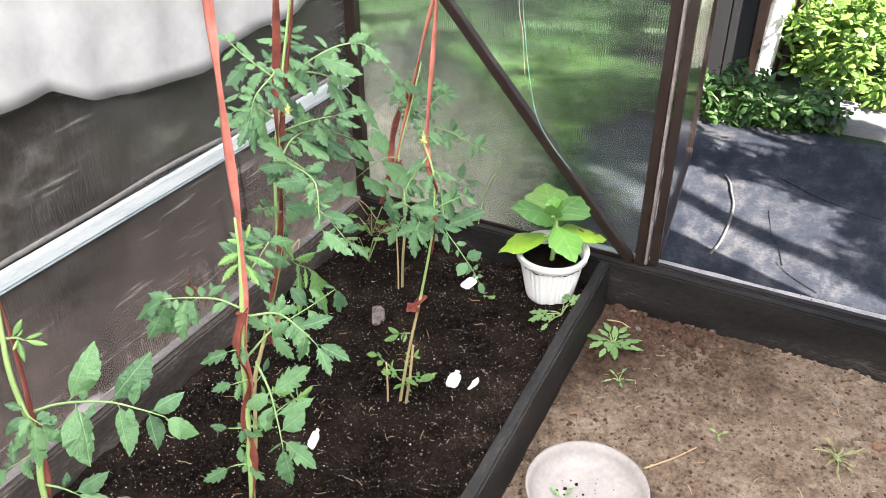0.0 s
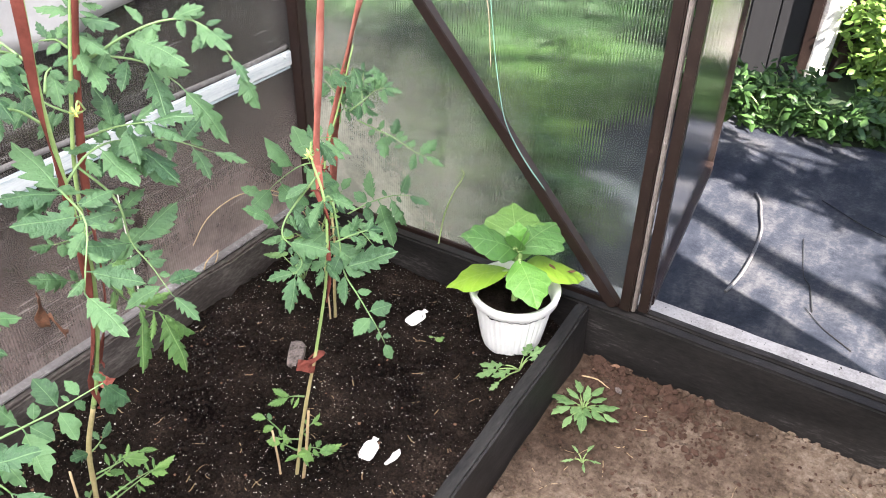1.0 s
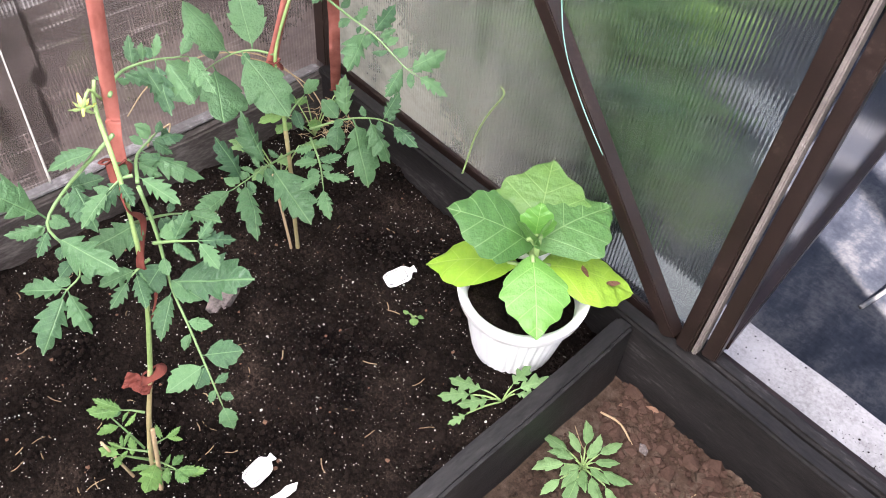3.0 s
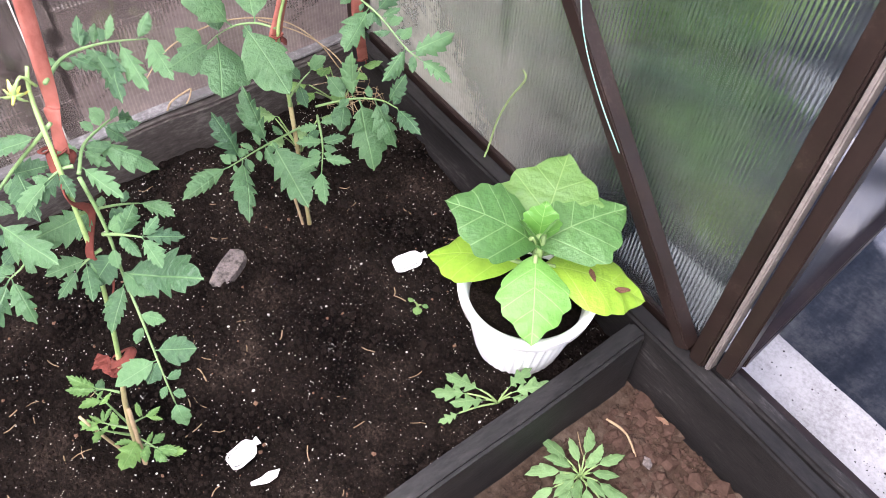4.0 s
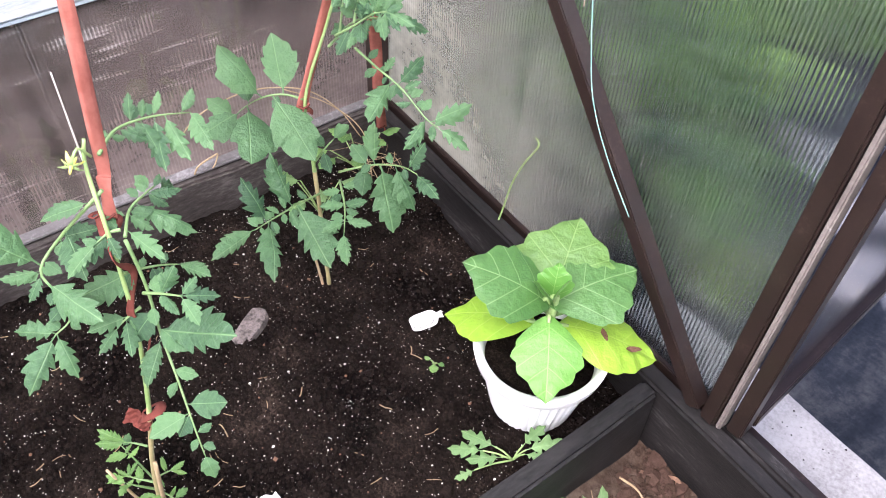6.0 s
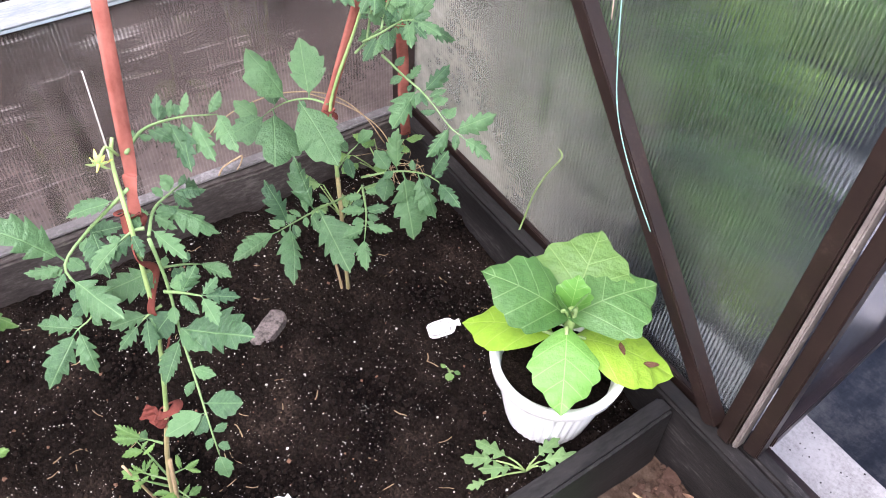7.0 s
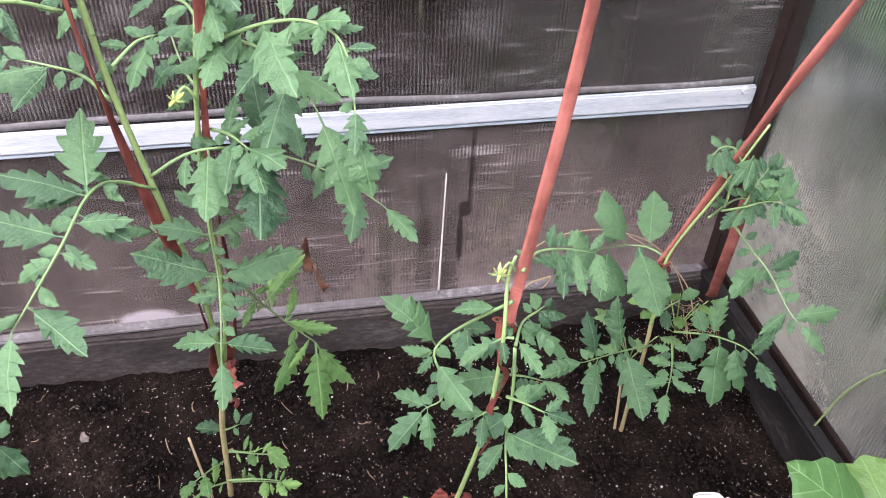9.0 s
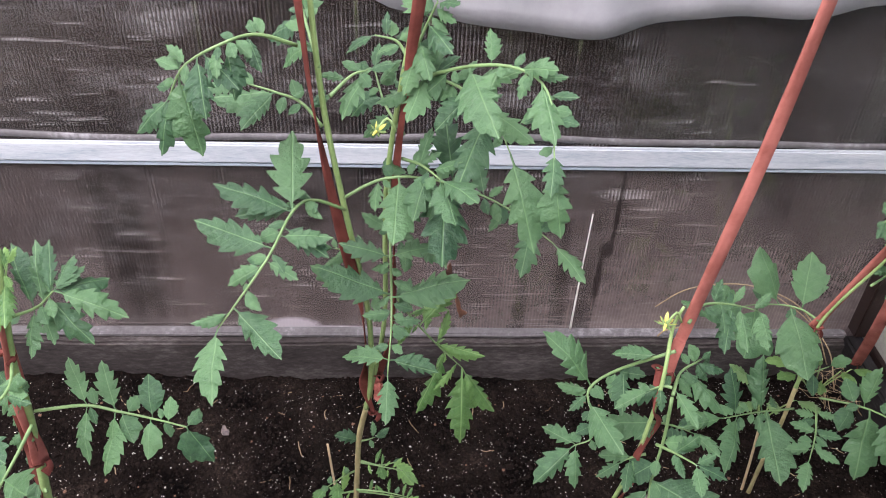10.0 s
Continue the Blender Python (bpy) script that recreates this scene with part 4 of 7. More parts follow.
egg = empty("aubergine_plant", PX, PY, 0.14, "young aubergine plant with broad green and yellowing leaves", "vegetable plant")
put("stem", tube("stem", [(PX, PY, 0.125), (PX + 0.004, PY + 0.002, 0.20), (PX + 0.002, PY + 0.006, 0.275)], 0.007, 0.005, M_STEM, 10, 8), egg)
BROAD = {}
for nm, mt, wd in (("mid", M_EGG, 1.10), ("light", M_EGG_LIGHT, 0.98), ("yellow", M_EGG_YELLOW, 0.90), ("olive", M_EGG_OLIVE, 1.20)):
    BROAD[nm] = [broad_blade(mt, wd, 70 + k + len(BROAD) * 5, c, 0.05 if nm == "yellow" else 0.11) for k, c in enumerate((0.15, 0.35, 0.55))]
BROAD_CURL = (0.15, 0.35, 0.55)


def broad_leaf(root_z, tip, kind, shape, stalk=0.05, roll=0.0, spots=()):
    """An aubergine leaf on a stalk that sets out from the stem at root_z; the blade ends at tip."""
    root, tip = Vector((PX, PY, root_z)), Vector(tip)
    flat = Vector((tip.x - PX, tip.y - PY, 0)).normalized()
    foot = root + flat * stalk + Vector((0, 0, stalk * 0.35))
    st = put("leaf", tube("leaf", [root, root.lerp(foot, 0.5) + Vector((0, 0, 0.006)), foot], 0.0035, 0.0028, M_STEM, 8, 7), egg)
    ob = new("leaf_blade", BROAD[kind][shape])
    d = tip - foot
    bend = math.atan(BROAD_CURL[shape])
    m = (leaf_frame(d, Vector((0, 0, 1)) + flat * 0.05) @ Matrix.Rotation(-bend, 3, "Y") @ Matrix.Rotation(radians(roll), 3, "X")).to_4x4()
    m.translation = foot
    ob.parent = st
    length = d.length * math.cos(bend)
    ob.matrix_basis = m @ Matrix.Scale(length, 4)
    for u, v, l, turn in spots:
        sp = put("leaf_spot", blade("leaf_spot", M_DRYLEAF, 0.45, 3, 0.3, 7, 0.0, 0.0, n=10), None, "small brown dead spot")
        sp.parent = st
        sp.matrix_basis = m @ Matrix.Scale(length, 4) @ pose(u, v, 0.02 - BROAD_CURL[shape] * u * u, 0, 10, turn) @ Matrix.Scale(l, 4)


broad_leaf(0.235, (.849, -.228, .193), "light", 1, 0.018)
broad_leaf(0.205, (.868, -.036, .160), "yellow", 1, 0.030, -4, ((0.36, 0.06, 0.16, -70), (0.62, -0.10, 0.20, 20)))
broad_leaf(0.200, (.642, -.238, .168), "yellow", 1, 0.030, 4)
broad_leaf(0.235, (.684, -.040, .290), "olive", 1, 0.014)
broad_leaf(0.258, (.790, -.022, .262), "mid", 1, 0.010, 6)
broad_leaf(0.262, (.672, -.240, .306), "mid", 1, 0.010, -6)
broad_leaf(0.266, (.760, -.180, .312), "mid", 0, 0.004)
broad_leaf(0.266, (.748, -.138, .318), "light", 0, 0.004)
broad_leaf(0.266, (.780, -.150, .316), "mid", 1, 0.004)

# ---------------------------------------------------------------- tomato plants
def tomato(label, stem, seed, r0=0.006, side=None, old=0.3):
    """A tomato plant's stem, woody up to the height old; stem holds points from the soil upwards."""
    x, y, z = stem[0]
    plant = empty("tomato_plant", x, y, 0, label, "tomato plant", "tomato plants in the bed")
    cut = [p for p in stem if p[2] <= old] + [tuple(stem_at(stem, old))]
    put("lower_stem", tube("lower_stem", cut, r0, r0 * 0.85, M_STEM_OLD, 16, 8, 0.08, seed), plant, "brownish woody lower stem")
    put("stem", tube("stem", [tuple(stem_at(stem, old - 0.005))] + [p for p in stem if p[2] > old], r0 * 0.9, r0 * 0.45, M_STEM, 24, 8, 0.05, seed), plant)
    if side:
        put("side_stem", tube("side_stem", side, r0 * 0.7, r0 * 0.4, M_STEM, 20, 8, 0.05, seed + 3), plant)
    return plant


A_STEM = [(.598, -.690, -.01), (.618, -.677, .137), (.644, -.652, .306), (.663, -.635, .450), (.665, -.627, .577), (.641, -.621, .642), (.636, -.614, .667)]
a_plant = tomato("tomato plant with a red cloth tie and a yellow flower", A_STEM, 1, 0.0034)
grow(a_plant, "", [(0.651, -0.617, 0.623), (0.624, -0.661, 0.567), (0.631, -0.687, 0.546), (0.647, -0.683, 0.526), (0.661, -0.683, 0.506), (0.662, -0.700, 0.495)],
     [(0.37, 0.611, -0.738, 0.610), (0.40, 0.621, -0.720, 0.546), (0.43, 0.642, -0.707, 0.526), (0.49, 0.698, -0.661, 0.526), (0.20, 0.626, -0.628, 0.562), (0.20, 0.642, -0.666, 0.545), (0.16, 0.661, -0.657, 0.541), (0.05, 0.628, -0.670, 0.596), (0.98, 0.632, -0.730, 0.489), (0.99, 0.690, -0.699, 0.459), (1.00, 0.683, -0.742, 0.458)])
grow(a_plant, "", [(0.643, -0.608, 0.653), (0.607, -0.583, 0.643), (0.595, -0.549, 0.634), (0.589, -0.512, 0.619)],
     [(0.48, 0.586, -0.560, 0.660), (0.57, 0.622, -0.556, 0.611), (0.68, 0.584, -0.534, 0.650), (0.70, 0.633, -0.558, 0.601), (0.79, 0.632, -0.534, 0.602), (0.92, 0.582, -0.503, 0.639), (1.00, 0.625, -0.509, 0.597), (1.00, 0.601, -0.504, 0.610)])
grow(a_plant, "mix", [(0.671, -0.616, 0.579), (0.676, -0.614, 0.522), (0.685, -0.618, 0.459), (0.714, -0.622, 0.426), (0.752, -0.628, 0.385), (0.768, -0.630, 0.361)],
     [(0.39, 0.751, -0.565, 0.491), (0.42, 0.709, -0.650, 0.424), (0.21, 0.676, -0.601, 0.526), (0.22, 0.689, -0.589, 0.534), (0.30, 0.681, -0.645, 0.462), (0.29, 0.693, -0.620, 0.483), (0.37, 0.715, -0.603, 0.455), (0.57, 0.727, -0.604, 0.428), (0.70, 0.756, -0.592, 0.407), (0.73, 0.739, -0.669, 0.389), (0.73, 0.749, -0.644, 0.382), (0.62, 0.723, -0.636, 0.411), (0.81, 0.757, -0.612, 0.389), (0.85, 0.763, -0.639, 0.369), (0.91, 0.773, -0.619, 0.369), (1.00, 0.782, -0.630, 0.334)])
grow(a_plant, "", [(0.662, -0.629, 0.533), (0.658, -0.613, 0.526), (0.657, -0.593, 0.518), (0.655, -0.578, 0.508)],
     [(0.30, 0.634, -0.673, 0.498), (1.00, 0.694, -0.559, 0.515), (0.64, 0.667, -0.597, 0.510), (0.23, 0.667, -0.639, 0.511)])
grow(a_plant, "", [(0.672, -0.618, 0.509), (0.693, -0.607, 0.522), (0.716, -0.595, 0.534)],
     [(1.00, 0.725, -0.563, 0.521), (1.00, 0.742, -0.592, 0.517), (0.50, 0.694, -0.588, 0.550), (0.57, 0.717, -0.601, 0.512), (1.00, 0.713, -0.576, 0.546)])
grow(a_plant, "", [(0.669, -0.615, 0.581), (0.639, -0.600, 0.580), (0.620, -0.578, 0.575), (0.603, -0.561, 0.566)],
     [(0.45, 0.660, -0.552, 0.542), (0.67, 0.624, -0.547, 0.567), (0.29, 0.656, -0.588, 0.563), (0.84, 0.607, -0.559, 0.579), (0.53, 0.614, -0.593, 0.583), (0.09, 0.697, -0.594, 0.564)])
grow(a_plant, "", [(0.665, -0.616, 0.587), (0.663, -0.625, 0.587), (0.665, -0.637, 0.584)],
     [(0.50, 0.665, -0.662, 0.566), (0.96, 0.655, -0.647, 0.584), (0.11, 0.651, -0.621, 0.595)])
grow(a_plant, "", [(0.667, -0.624, 0.487), (0.668, -0.636, 0.484), (0.671, -0.649, 0.480)],
     [(0.56, 0.670, -0.675, 0.489), (1.00, 0.677, -0.675, 0.462), (0.69, 0.702, -0.651, 0.468)])
grow(a_plant, "pale", [(0.623, -0.671, 0.200), (0.615, -0.681, 0.205), (0.609, -0.690, 0.208)],
     [(0.95, 0.592, -0.712, 0.235), (0.66, 0.616, -0.697, 0.197)])
grow(a_plant, "pale", [(0.611, -0.682, 0.097), (0.598, -0.699, 0.105), (0.590, -0.708, 0.110)],
     [(1.00, 0.590, -0.733, 0.116), (0.84, 0.586, -0.688, 0.123), (0.63, 0.574, -0.717, 0.113)])
grow(a_plant, "pale", [(0.614, -0.683, 0.109), (0.618, -0.670, 0.117), (0.623, -0.659, 0.124)],
     [(1.00, 0.632, -0.643, 0.112), (0.68, 0.604, -0.663, 0.132), (0.84, 0.625, -0.639, 0.132)])
grow(a_plant, "pale", [(0.606, -0.687, 0.056), (0.619, -0.678, 0.057), (0.632, -0.667, 0.059)],
     [(1.00, 0.669, -0.636, 0.077), (0.62, 0.616, -0.661, 0.070), (0.24, 0.595, -0.710, 0.054), (0.51, 0.624, -0.685, 0.050)])
grow(a_plant, "fresh", [(0.589, -0.682, 0.074), (0.569, -0.692, 0.109), (0.554, -0.699, 0.130)],
     [(1.00, 0.535, -0.718, 0.141), (0.90, 0.542, -0.683, 0.125), (0.60, 0.564, -0.723, 0.124)])
grow(a_plant, "fresh", [(0.602, -0.686, 0.067), (0.600, -0.702, 0.091), (0.597, -0.712, 0.105)],
     [(1.00, 0.578, -0.730, 0.116), (0.90, 0.611, -0.727, 0.109), (0.50, 0.580, -0.691, 0.103)])
grow(a_plant, "fresh", [(0.602, -0.686, 0.067), (0.625, -0.675, 0.077), (0.643, -0.667, 0.078)],
     [(1.00, 0.663, -0.645, 0.077), (0.70, 0.657, -0.685, 0.081), (0.80, 0.630, -0.649, 0.074), (0.30, 0.656, -0.714, 0.094), (0.95, 0.668, -0.663, 0.075)])
B_STEM = [(.374, -.290, -.01), (.385, -.297, .11), (.400, -.304, .22), (.398, -.305, .33), (.386, -.300, .417), (.403, -.264, .536), (.422, -.235, .651)]
b_plant = tomato("tomato plant tied with red cloth in the bed corner", B_STEM, 2, 0.0036)
grow(b_plant, "round", [(0.385, -0.303, 0.416), (0.367, -0.321, 0.420), (0.353, -0.345, 0.417), (0.304, -0.357, 0.373), (0.263, -0.365, 0.327)],
     [(0.51, 0.306, -0.379, 0.485), (0.26, 0.311, -0.304, 0.480), (0.68, 0.287, -0.349, 0.411), (0.83, 0.296, -0.426, 0.346), (0.72, 0.394, -0.395, 0.351), (0.40, 0.443, -0.323, 0.358), (0.33, 0.369, -0.342, 0.407), (0.97, 0.226, -0.384, 0.350)])
grow(b_plant, "", [(0.402, -0.296, 0.252), (0.426, -0.365, 0.272), (0.454, -0.428, 0.292)],
     [(1.00, 0.471, -0.500, 0.290), (0.82, 0.410, -0.419, 0.350), (0.44, 0.383, -0.362, 0.348), (0.80, 0.525, -0.440, 0.259), (0.53, 0.403, -0.361, 0.295), (0.49, 0.453, -0.363, 0.253), (0.95, 0.434, -0.429, 0.299), (0.76, 0.458, -0.400, 0.270), (0.38, 0.529, -0.358, 0.239), (0.92, 0.458, -0.419, 0.281)])
grow(b_plant, "", [(0.416, -0.274, 0.275), (0.471, -0.298, 0.278), (0.519, -0.327, 0.284)],
     [(1.00, 0.563, -0.349, 0.271), (0.79, 0.524, -0.285, 0.279), (0.82, 0.492, -0.348, 0.272), (0.50, 0.485, -0.268, 0.285), (0.49, 0.449, -0.327, 0.277), (0.66, 0.479, -0.326, 0.275), (0.18, 0.422, -0.308, 0.272), (0.13, 0.445, -0.255, 0.279)])
grow(b_plant, "mix", [(0.417, -0.275, 0.293), (0.456, -0.241, 0.319), (0.497, -0.220, 0.337), (0.534, -0.216, 0.348)],
     [(0.98, 0.585, -0.215, 0.342), (0.37, 0.442, -0.226, 0.383), (0.80, 0.516, -0.191, 0.381), (0.41, 0.511, -0.242, 0.226), (0.60, 0.526, -0.213, 0.269), (0.57, 0.471, -0.221, 0.344), (0.28, 0.417, -0.251, 0.335), (0.90, 0.520, -0.202, 0.355), (0.27, 0.472, -0.269, 0.286), (0.73, 0.518, -0.222, 0.327), (0.33, 0.454, -0.259, 0.311)])
grow(b_plant, "", [(0.428, -0.242, 0.500), (0.461, -0.232, 0.487), (0.500, -0.219, 0.472), (0.544, -0.211, 0.450), (0.562, -0.203, 0.442)],
     [(1.00, 0.595, -0.177, 0.416), (0.81, 0.558, -0.147, 0.454), (0.75, 0.567, -0.260, 0.437), (0.41, 0.522, -0.282, 0.460), (0.46, 0.476, -0.167, 0.488), (0.52, 0.510, -0.194, 0.479), (0.61, 0.509, -0.234, 0.460), (0.45, 0.510, -0.222, 0.463), (0.28, 0.462, -0.250, 0.478), (0.33, 0.469, -0.207, 0.497), (0.69, 0.533, -0.194, 0.466), (0.58, 0.519, -0.197, 0.472), (0.15, 0.448, -0.219, 0.501)])
grow(b_plant, "round", [(0.399, -0.305, 0.310), (0.399, -0.284, 0.330), (0.401, -0.271, 0.341)],
     [(1.00, 0.412, -0.250, 0.366), (0.50, 0.375, -0.292, 0.342), (0.40, 0.425, -0.292, 0.305)])
grow(b_plant, "", [(0.405, -0.268, 0.498), (0.358, -0.201, 0.488), (0.351, -0.157, 0.474), (0.349, -0.125, 0.458)],
     [(1.00, 0.360, -0.077, 0.429), (0.67, 0.343, -0.104, 0.501), (0.77, 0.302, -0.109, 0.520), (0.42, 0.336, -0.164, 0.516), (0.37, 0.333, -0.210, 0.507), (0.54, 0.376, -0.154, 0.462), (0.25, 0.365, -0.243, 0.485), (0.50, 0.370, -0.192, 0.460)])
grow(b_plant, "", [(0.414, -0.245, 0.584), (0.402, -0.259, 0.606), (0.402, -0.278, 0.609), (0.410, -0.292, 0.604)],
     [(1.00, 0.426, -0.304, 0.591), (0.90, 0.435, -0.293, 0.588), (0.75, 0.441, -0.284, 0.588), (0.60, 0.445, -0.273, 0.593), (0.95, 0.410, -0.299, 0.598), (0.70, 0.380, -0.272, 0.605), (0.50, 0.384, -0.260, 0.611), (0.30, 0.391, -0.246, 0.613), (0.20, 0.414, -0.248, 0.620), (0.80, 0.418, -0.294, 0.591)])
grow(b_plant, "", [(0.416, -0.243, 0.583), (0.425, -0.246, 0.606), (0.432, -0.250, 0.613)],
     [(1.00, 0.456, -0.285, 0.587), (0.80, 0.465, -0.272, 0.585), (0.60, 0.442, -0.238, 0.591)])
grow(b_plant, "", [(0.434, -0.272, 0.532), (0.456, -0.257, 0.553), (0.470, -0.239, 0.570), (0.486, -0.229, 0.578)],
     [(1.00, 0.519, -0.211, 0.569), (0.90, 0.511, -0.226, 0.564), (0.80, 0.506, -0.245, 0.555), (0.95, 0.501, -0.215, 0.588), (0.55, 0.446, -0.236, 0.586), (0.60, 0.462, -0.255, 0.586), (0.65, 0.461, -0.227, 0.594), (0.75, 0.424, -0.214, 0.599), (0.85, 0.448, -0.209, 0.608), (0.90, 0.471, -0.206, 0.599), (0.95, 0.484, -0.213, 0.594), (0.35, 0.478, -0.282, 0.540), (0.45, 0.492, -0.268, 0.552), (0.25, 0.467, -0.290, 0.529), (0.70, 0.483, -0.235, 0.595)])
grow(b_plant, "", [(0.455, -0.257, 0.555), (0.446, -0.244, 0.579), (0.441, -0.230, 0.599)],
     [(1.00, 0.429, -0.212, 0.612), (0.90, 0.460, -0.215, 0.607), (0.80, 0.421, -0.233, 0.604), (0.50, 0.461, -0.265, 0.579), (0.60, 0.472, -0.231, 0.594), (0.30, 0.475, -0.247, 0.575)])
grow(b_plant, "", [(0.411, -0.253, 0.519), (0.367, -0.222, 0.526), (0.326, -0.193, 0.528), (0.311, -0.197, 0.543)],
     [(1.00, 0.300, -0.223, 0.545), (0.92, 0.310, -0.180, 0.549), (0.67, 0.317, -0.221, 0.512), (0.57, 0.356, -0.187, 0.511), (0.67, 0.340, -0.163, 0.523), (0.38, 0.363, -0.240, 0.516)])
C_STEM = [(.390, -.962, -.01), (.402, -.955, .10), (.412, -.948, .20), (.450, -.927, .34), (.480, -.921, .443), (.512, -.922, .56), (.540, -.937, .70), (.560, -.950, .83), (.582, -.953, .95), (.600, -.955, 1.05)]
C_SIDE = [(.450, -.927, .34), (.478, -.904, .50), (.500, -.899, .70), (.522, -.880, .85), (.538, -.858, .97), (.545, -.850, 1.03)]
c_plant = tomato("tall tomato plant with two stems and many leaves", C_STEM, 3, 0.0048, C_SIDE)
grow(c_plant, "", [(0.543, -0.937, 0.710), (0.566, -0.965, 0.737), (0.602, -0.979, 0.749), (0.655, -0.994, 0.739), (0.680, -1.024, 0.703), (0.690, -1.037, 0.688)],
     [(1.00, 0.747, -1.036, 0.655), (0.57, 0.630, -1.059, 0.759), (0.40, 0.593, -1.048, 0.772), (0.61, 0.669, -0.968, 0.725), (0.64, 0.668, -1.029, 0.717), (0.80, 0.714, -0.981, 0.675), (0.83, 0.694, -1.058, 0.697), (0.51, 0.636, -0.940, 0.746), (0.48, 0.642, -0.944, 0.728), (0.70, 0.671, -1.016, 0.715), (0.92, 0.687, -1.048, 0.690), (0.40, 0.538, -0.983, 0.795), (0.37, 0.595, -1.033, 0.738)])
grow(c_plant, "", [(0.571, -0.967, 0.894), (0.590, -0.995, 0.911), (0.620, -1.016, 0.916), (0.611, -1.050, 0.893), (0.609, -1.067, 0.864)],
     [(1.00, 0.608, -1.099, 0.831), (0.96, 0.619, -1.079, 0.816), (0.82, 0.622, -1.044, 0.818), (0.78, 0.604, -1.073, 0.895), (0.73, 0.601, -1.064, 0.906), (0.46, 0.631, -1.009, 0.874), (0.65, 0.645, -1.030, 0.866), (0.61, 0.635, -1.004, 0.886), (0.32, 0.617, -0.989, 0.892), (0.25, 0.582, -1.001, 0.920)])
grow(c_plant, "", [(0.554, -0.953, 0.809), (0.547, -0.971, 0.829), (0.547, -0.993, 0.839), (0.539, -1.022, 0.844)],
     [(0.67, 0.585, -1.019, 0.822), (0.67, 0.546, -1.051, 0.831), (0.47, 0.544, -0.968, 0.839), (0.89, 0.533, -1.029, 0.851), (0.37, 0.534, -0.980, 0.845)])
grow(c_plant, "", [(0.545, -0.940, 0.724), (0.540, -0.907, 0.742), (0.538, -0.875, 0.746), (0.531, -0.838, 0.735), (0.535, -0.800, 0.722), (0.541, -0.767, 0.705), (0.555, -0.728, 0.678)],
     [(1.00, 0.595, -0.700, 0.660), (0.51, 0.615, -0.840, 0.696), (0.66, 0.510, -0.807, 0.753), (0.67, 0.547, -0.796, 0.708), (0.90, 0.588, -0.764, 0.661), (0.85, 0.532, -0.714, 0.718), (0.80, 0.551, -0.795, 0.690), (0.53, 0.491, -0.841, 0.799), (0.33, 0.488, -0.899, 0.736), (0.93, 0.535, -0.739, 0.708), (0.43, 0.532, -0.869, 0.711), (0.29, 0.609, -0.889, 0.717), (0.37, 0.555, -0.858, 0.744), (0.48, 0.627, -0.844, 0.706), (0.43, 0.587, -0.855, 0.731), (0.33, 0.515, -0.872, 0.751), (0.18, 0.568, -0.907, 0.726), (0.52, 0.569, -0.823, 0.740), (0.45, 0.527, -0.832, 0.750), (0.25, 0.527, -0.899, 0.752), (0.39, 0.580, -0.870, 0.743)])
grow(c_plant, "", [(0.485, -0.901, 0.604), (0.496, -0.878, 0.620), (0.499, -0.856, 0.630)],
     [(1.00, 0.512, -0.818, 0.641), (0.80, 0.523, -0.836, 0.629), (0.50, 0.525, -0.879, 0.615), (0.60, 0.485, -0.865, 0.632)])
grow(c_plant, "", [(0.485, -0.903, 0.604), (0.500, -0.926, 0.621), (0.506, -0.954, 0.632)],
     [(1.00, 0.510, -0.987, 0.647), (0.80, 0.534, -0.964, 0.630), (0.50, 0.489, -0.937, 0.636), (0.60, 0.535, -0.941, 0.626)])
grow(c_plant, "", [(0.471, -0.902, 0.530), (0.477, -0.890, 0.537), (0.482, -0.873, 0.545)],
     [(1.00, 0.481, -0.809, 0.569), (0.60, 0.500, -0.870, 0.540), (0.50, 0.475, -0.879, 0.553)])
grow(c_plant, "", [(0.468, -0.903, 0.533), (0.476, -0.919, 0.541), (0.480, -0.930, 0.552)],
     [(1.00, 0.481, -0.987, 0.588), (0.60, 0.495, -0.940, 0.552), (0.50, 0.471, -0.927, 0.563)])
grow(c_plant, "", [(0.521, -0.871, 0.851), (0.538, -0.830, 0.842), (0.558, -0.801, 0.827), (0.586, -0.785, 0.802)],
     [(1.00, 0.631, -0.762, 0.726), (0.38, 0.558, -0.774, 0.869), (0.60, 0.587, -0.765, 0.814), (0.64, 0.611, -0.833, 0.780), (0.44, 0.562, -0.851, 0.811), (0.22, 0.507, -0.868, 0.873), (0.27, 0.524, -0.814, 0.862), (0.81, 0.572, -0.807, 0.813), (0.13, 0.519, -0.829, 0.863)])
grow(c_plant, "", [(0.499, -0.895, 0.716), (0.563, -0.893, 0.686), (0.571, -0.892, 0.627), (0.601, -0.892, 0.601), (0.634, -0.895, 0.571)],
     [(1.00, 0.680, -0.896, 0.549), (0.91, 0.602, -0.943, 0.564), (0.91, 0.631, -0.843, 0.571), (0.52, 0.568, -0.967, 0.657), (0.54, 0.573, -0.813, 0.646), (0.32, 0.553, -0.945, 0.676), (0.32, 0.562, -0.849, 0.680), (0.75, 0.604, -0.875, 0.600), (0.64, 0.587, -0.922, 0.609), (0.68, 0.588, -0.861, 0.603), (0.20, 0.538, -0.922, 0.703), (0.14, 0.528, -0.879, 0.725), (0.37, 0.573, -0.881, 0.651)])
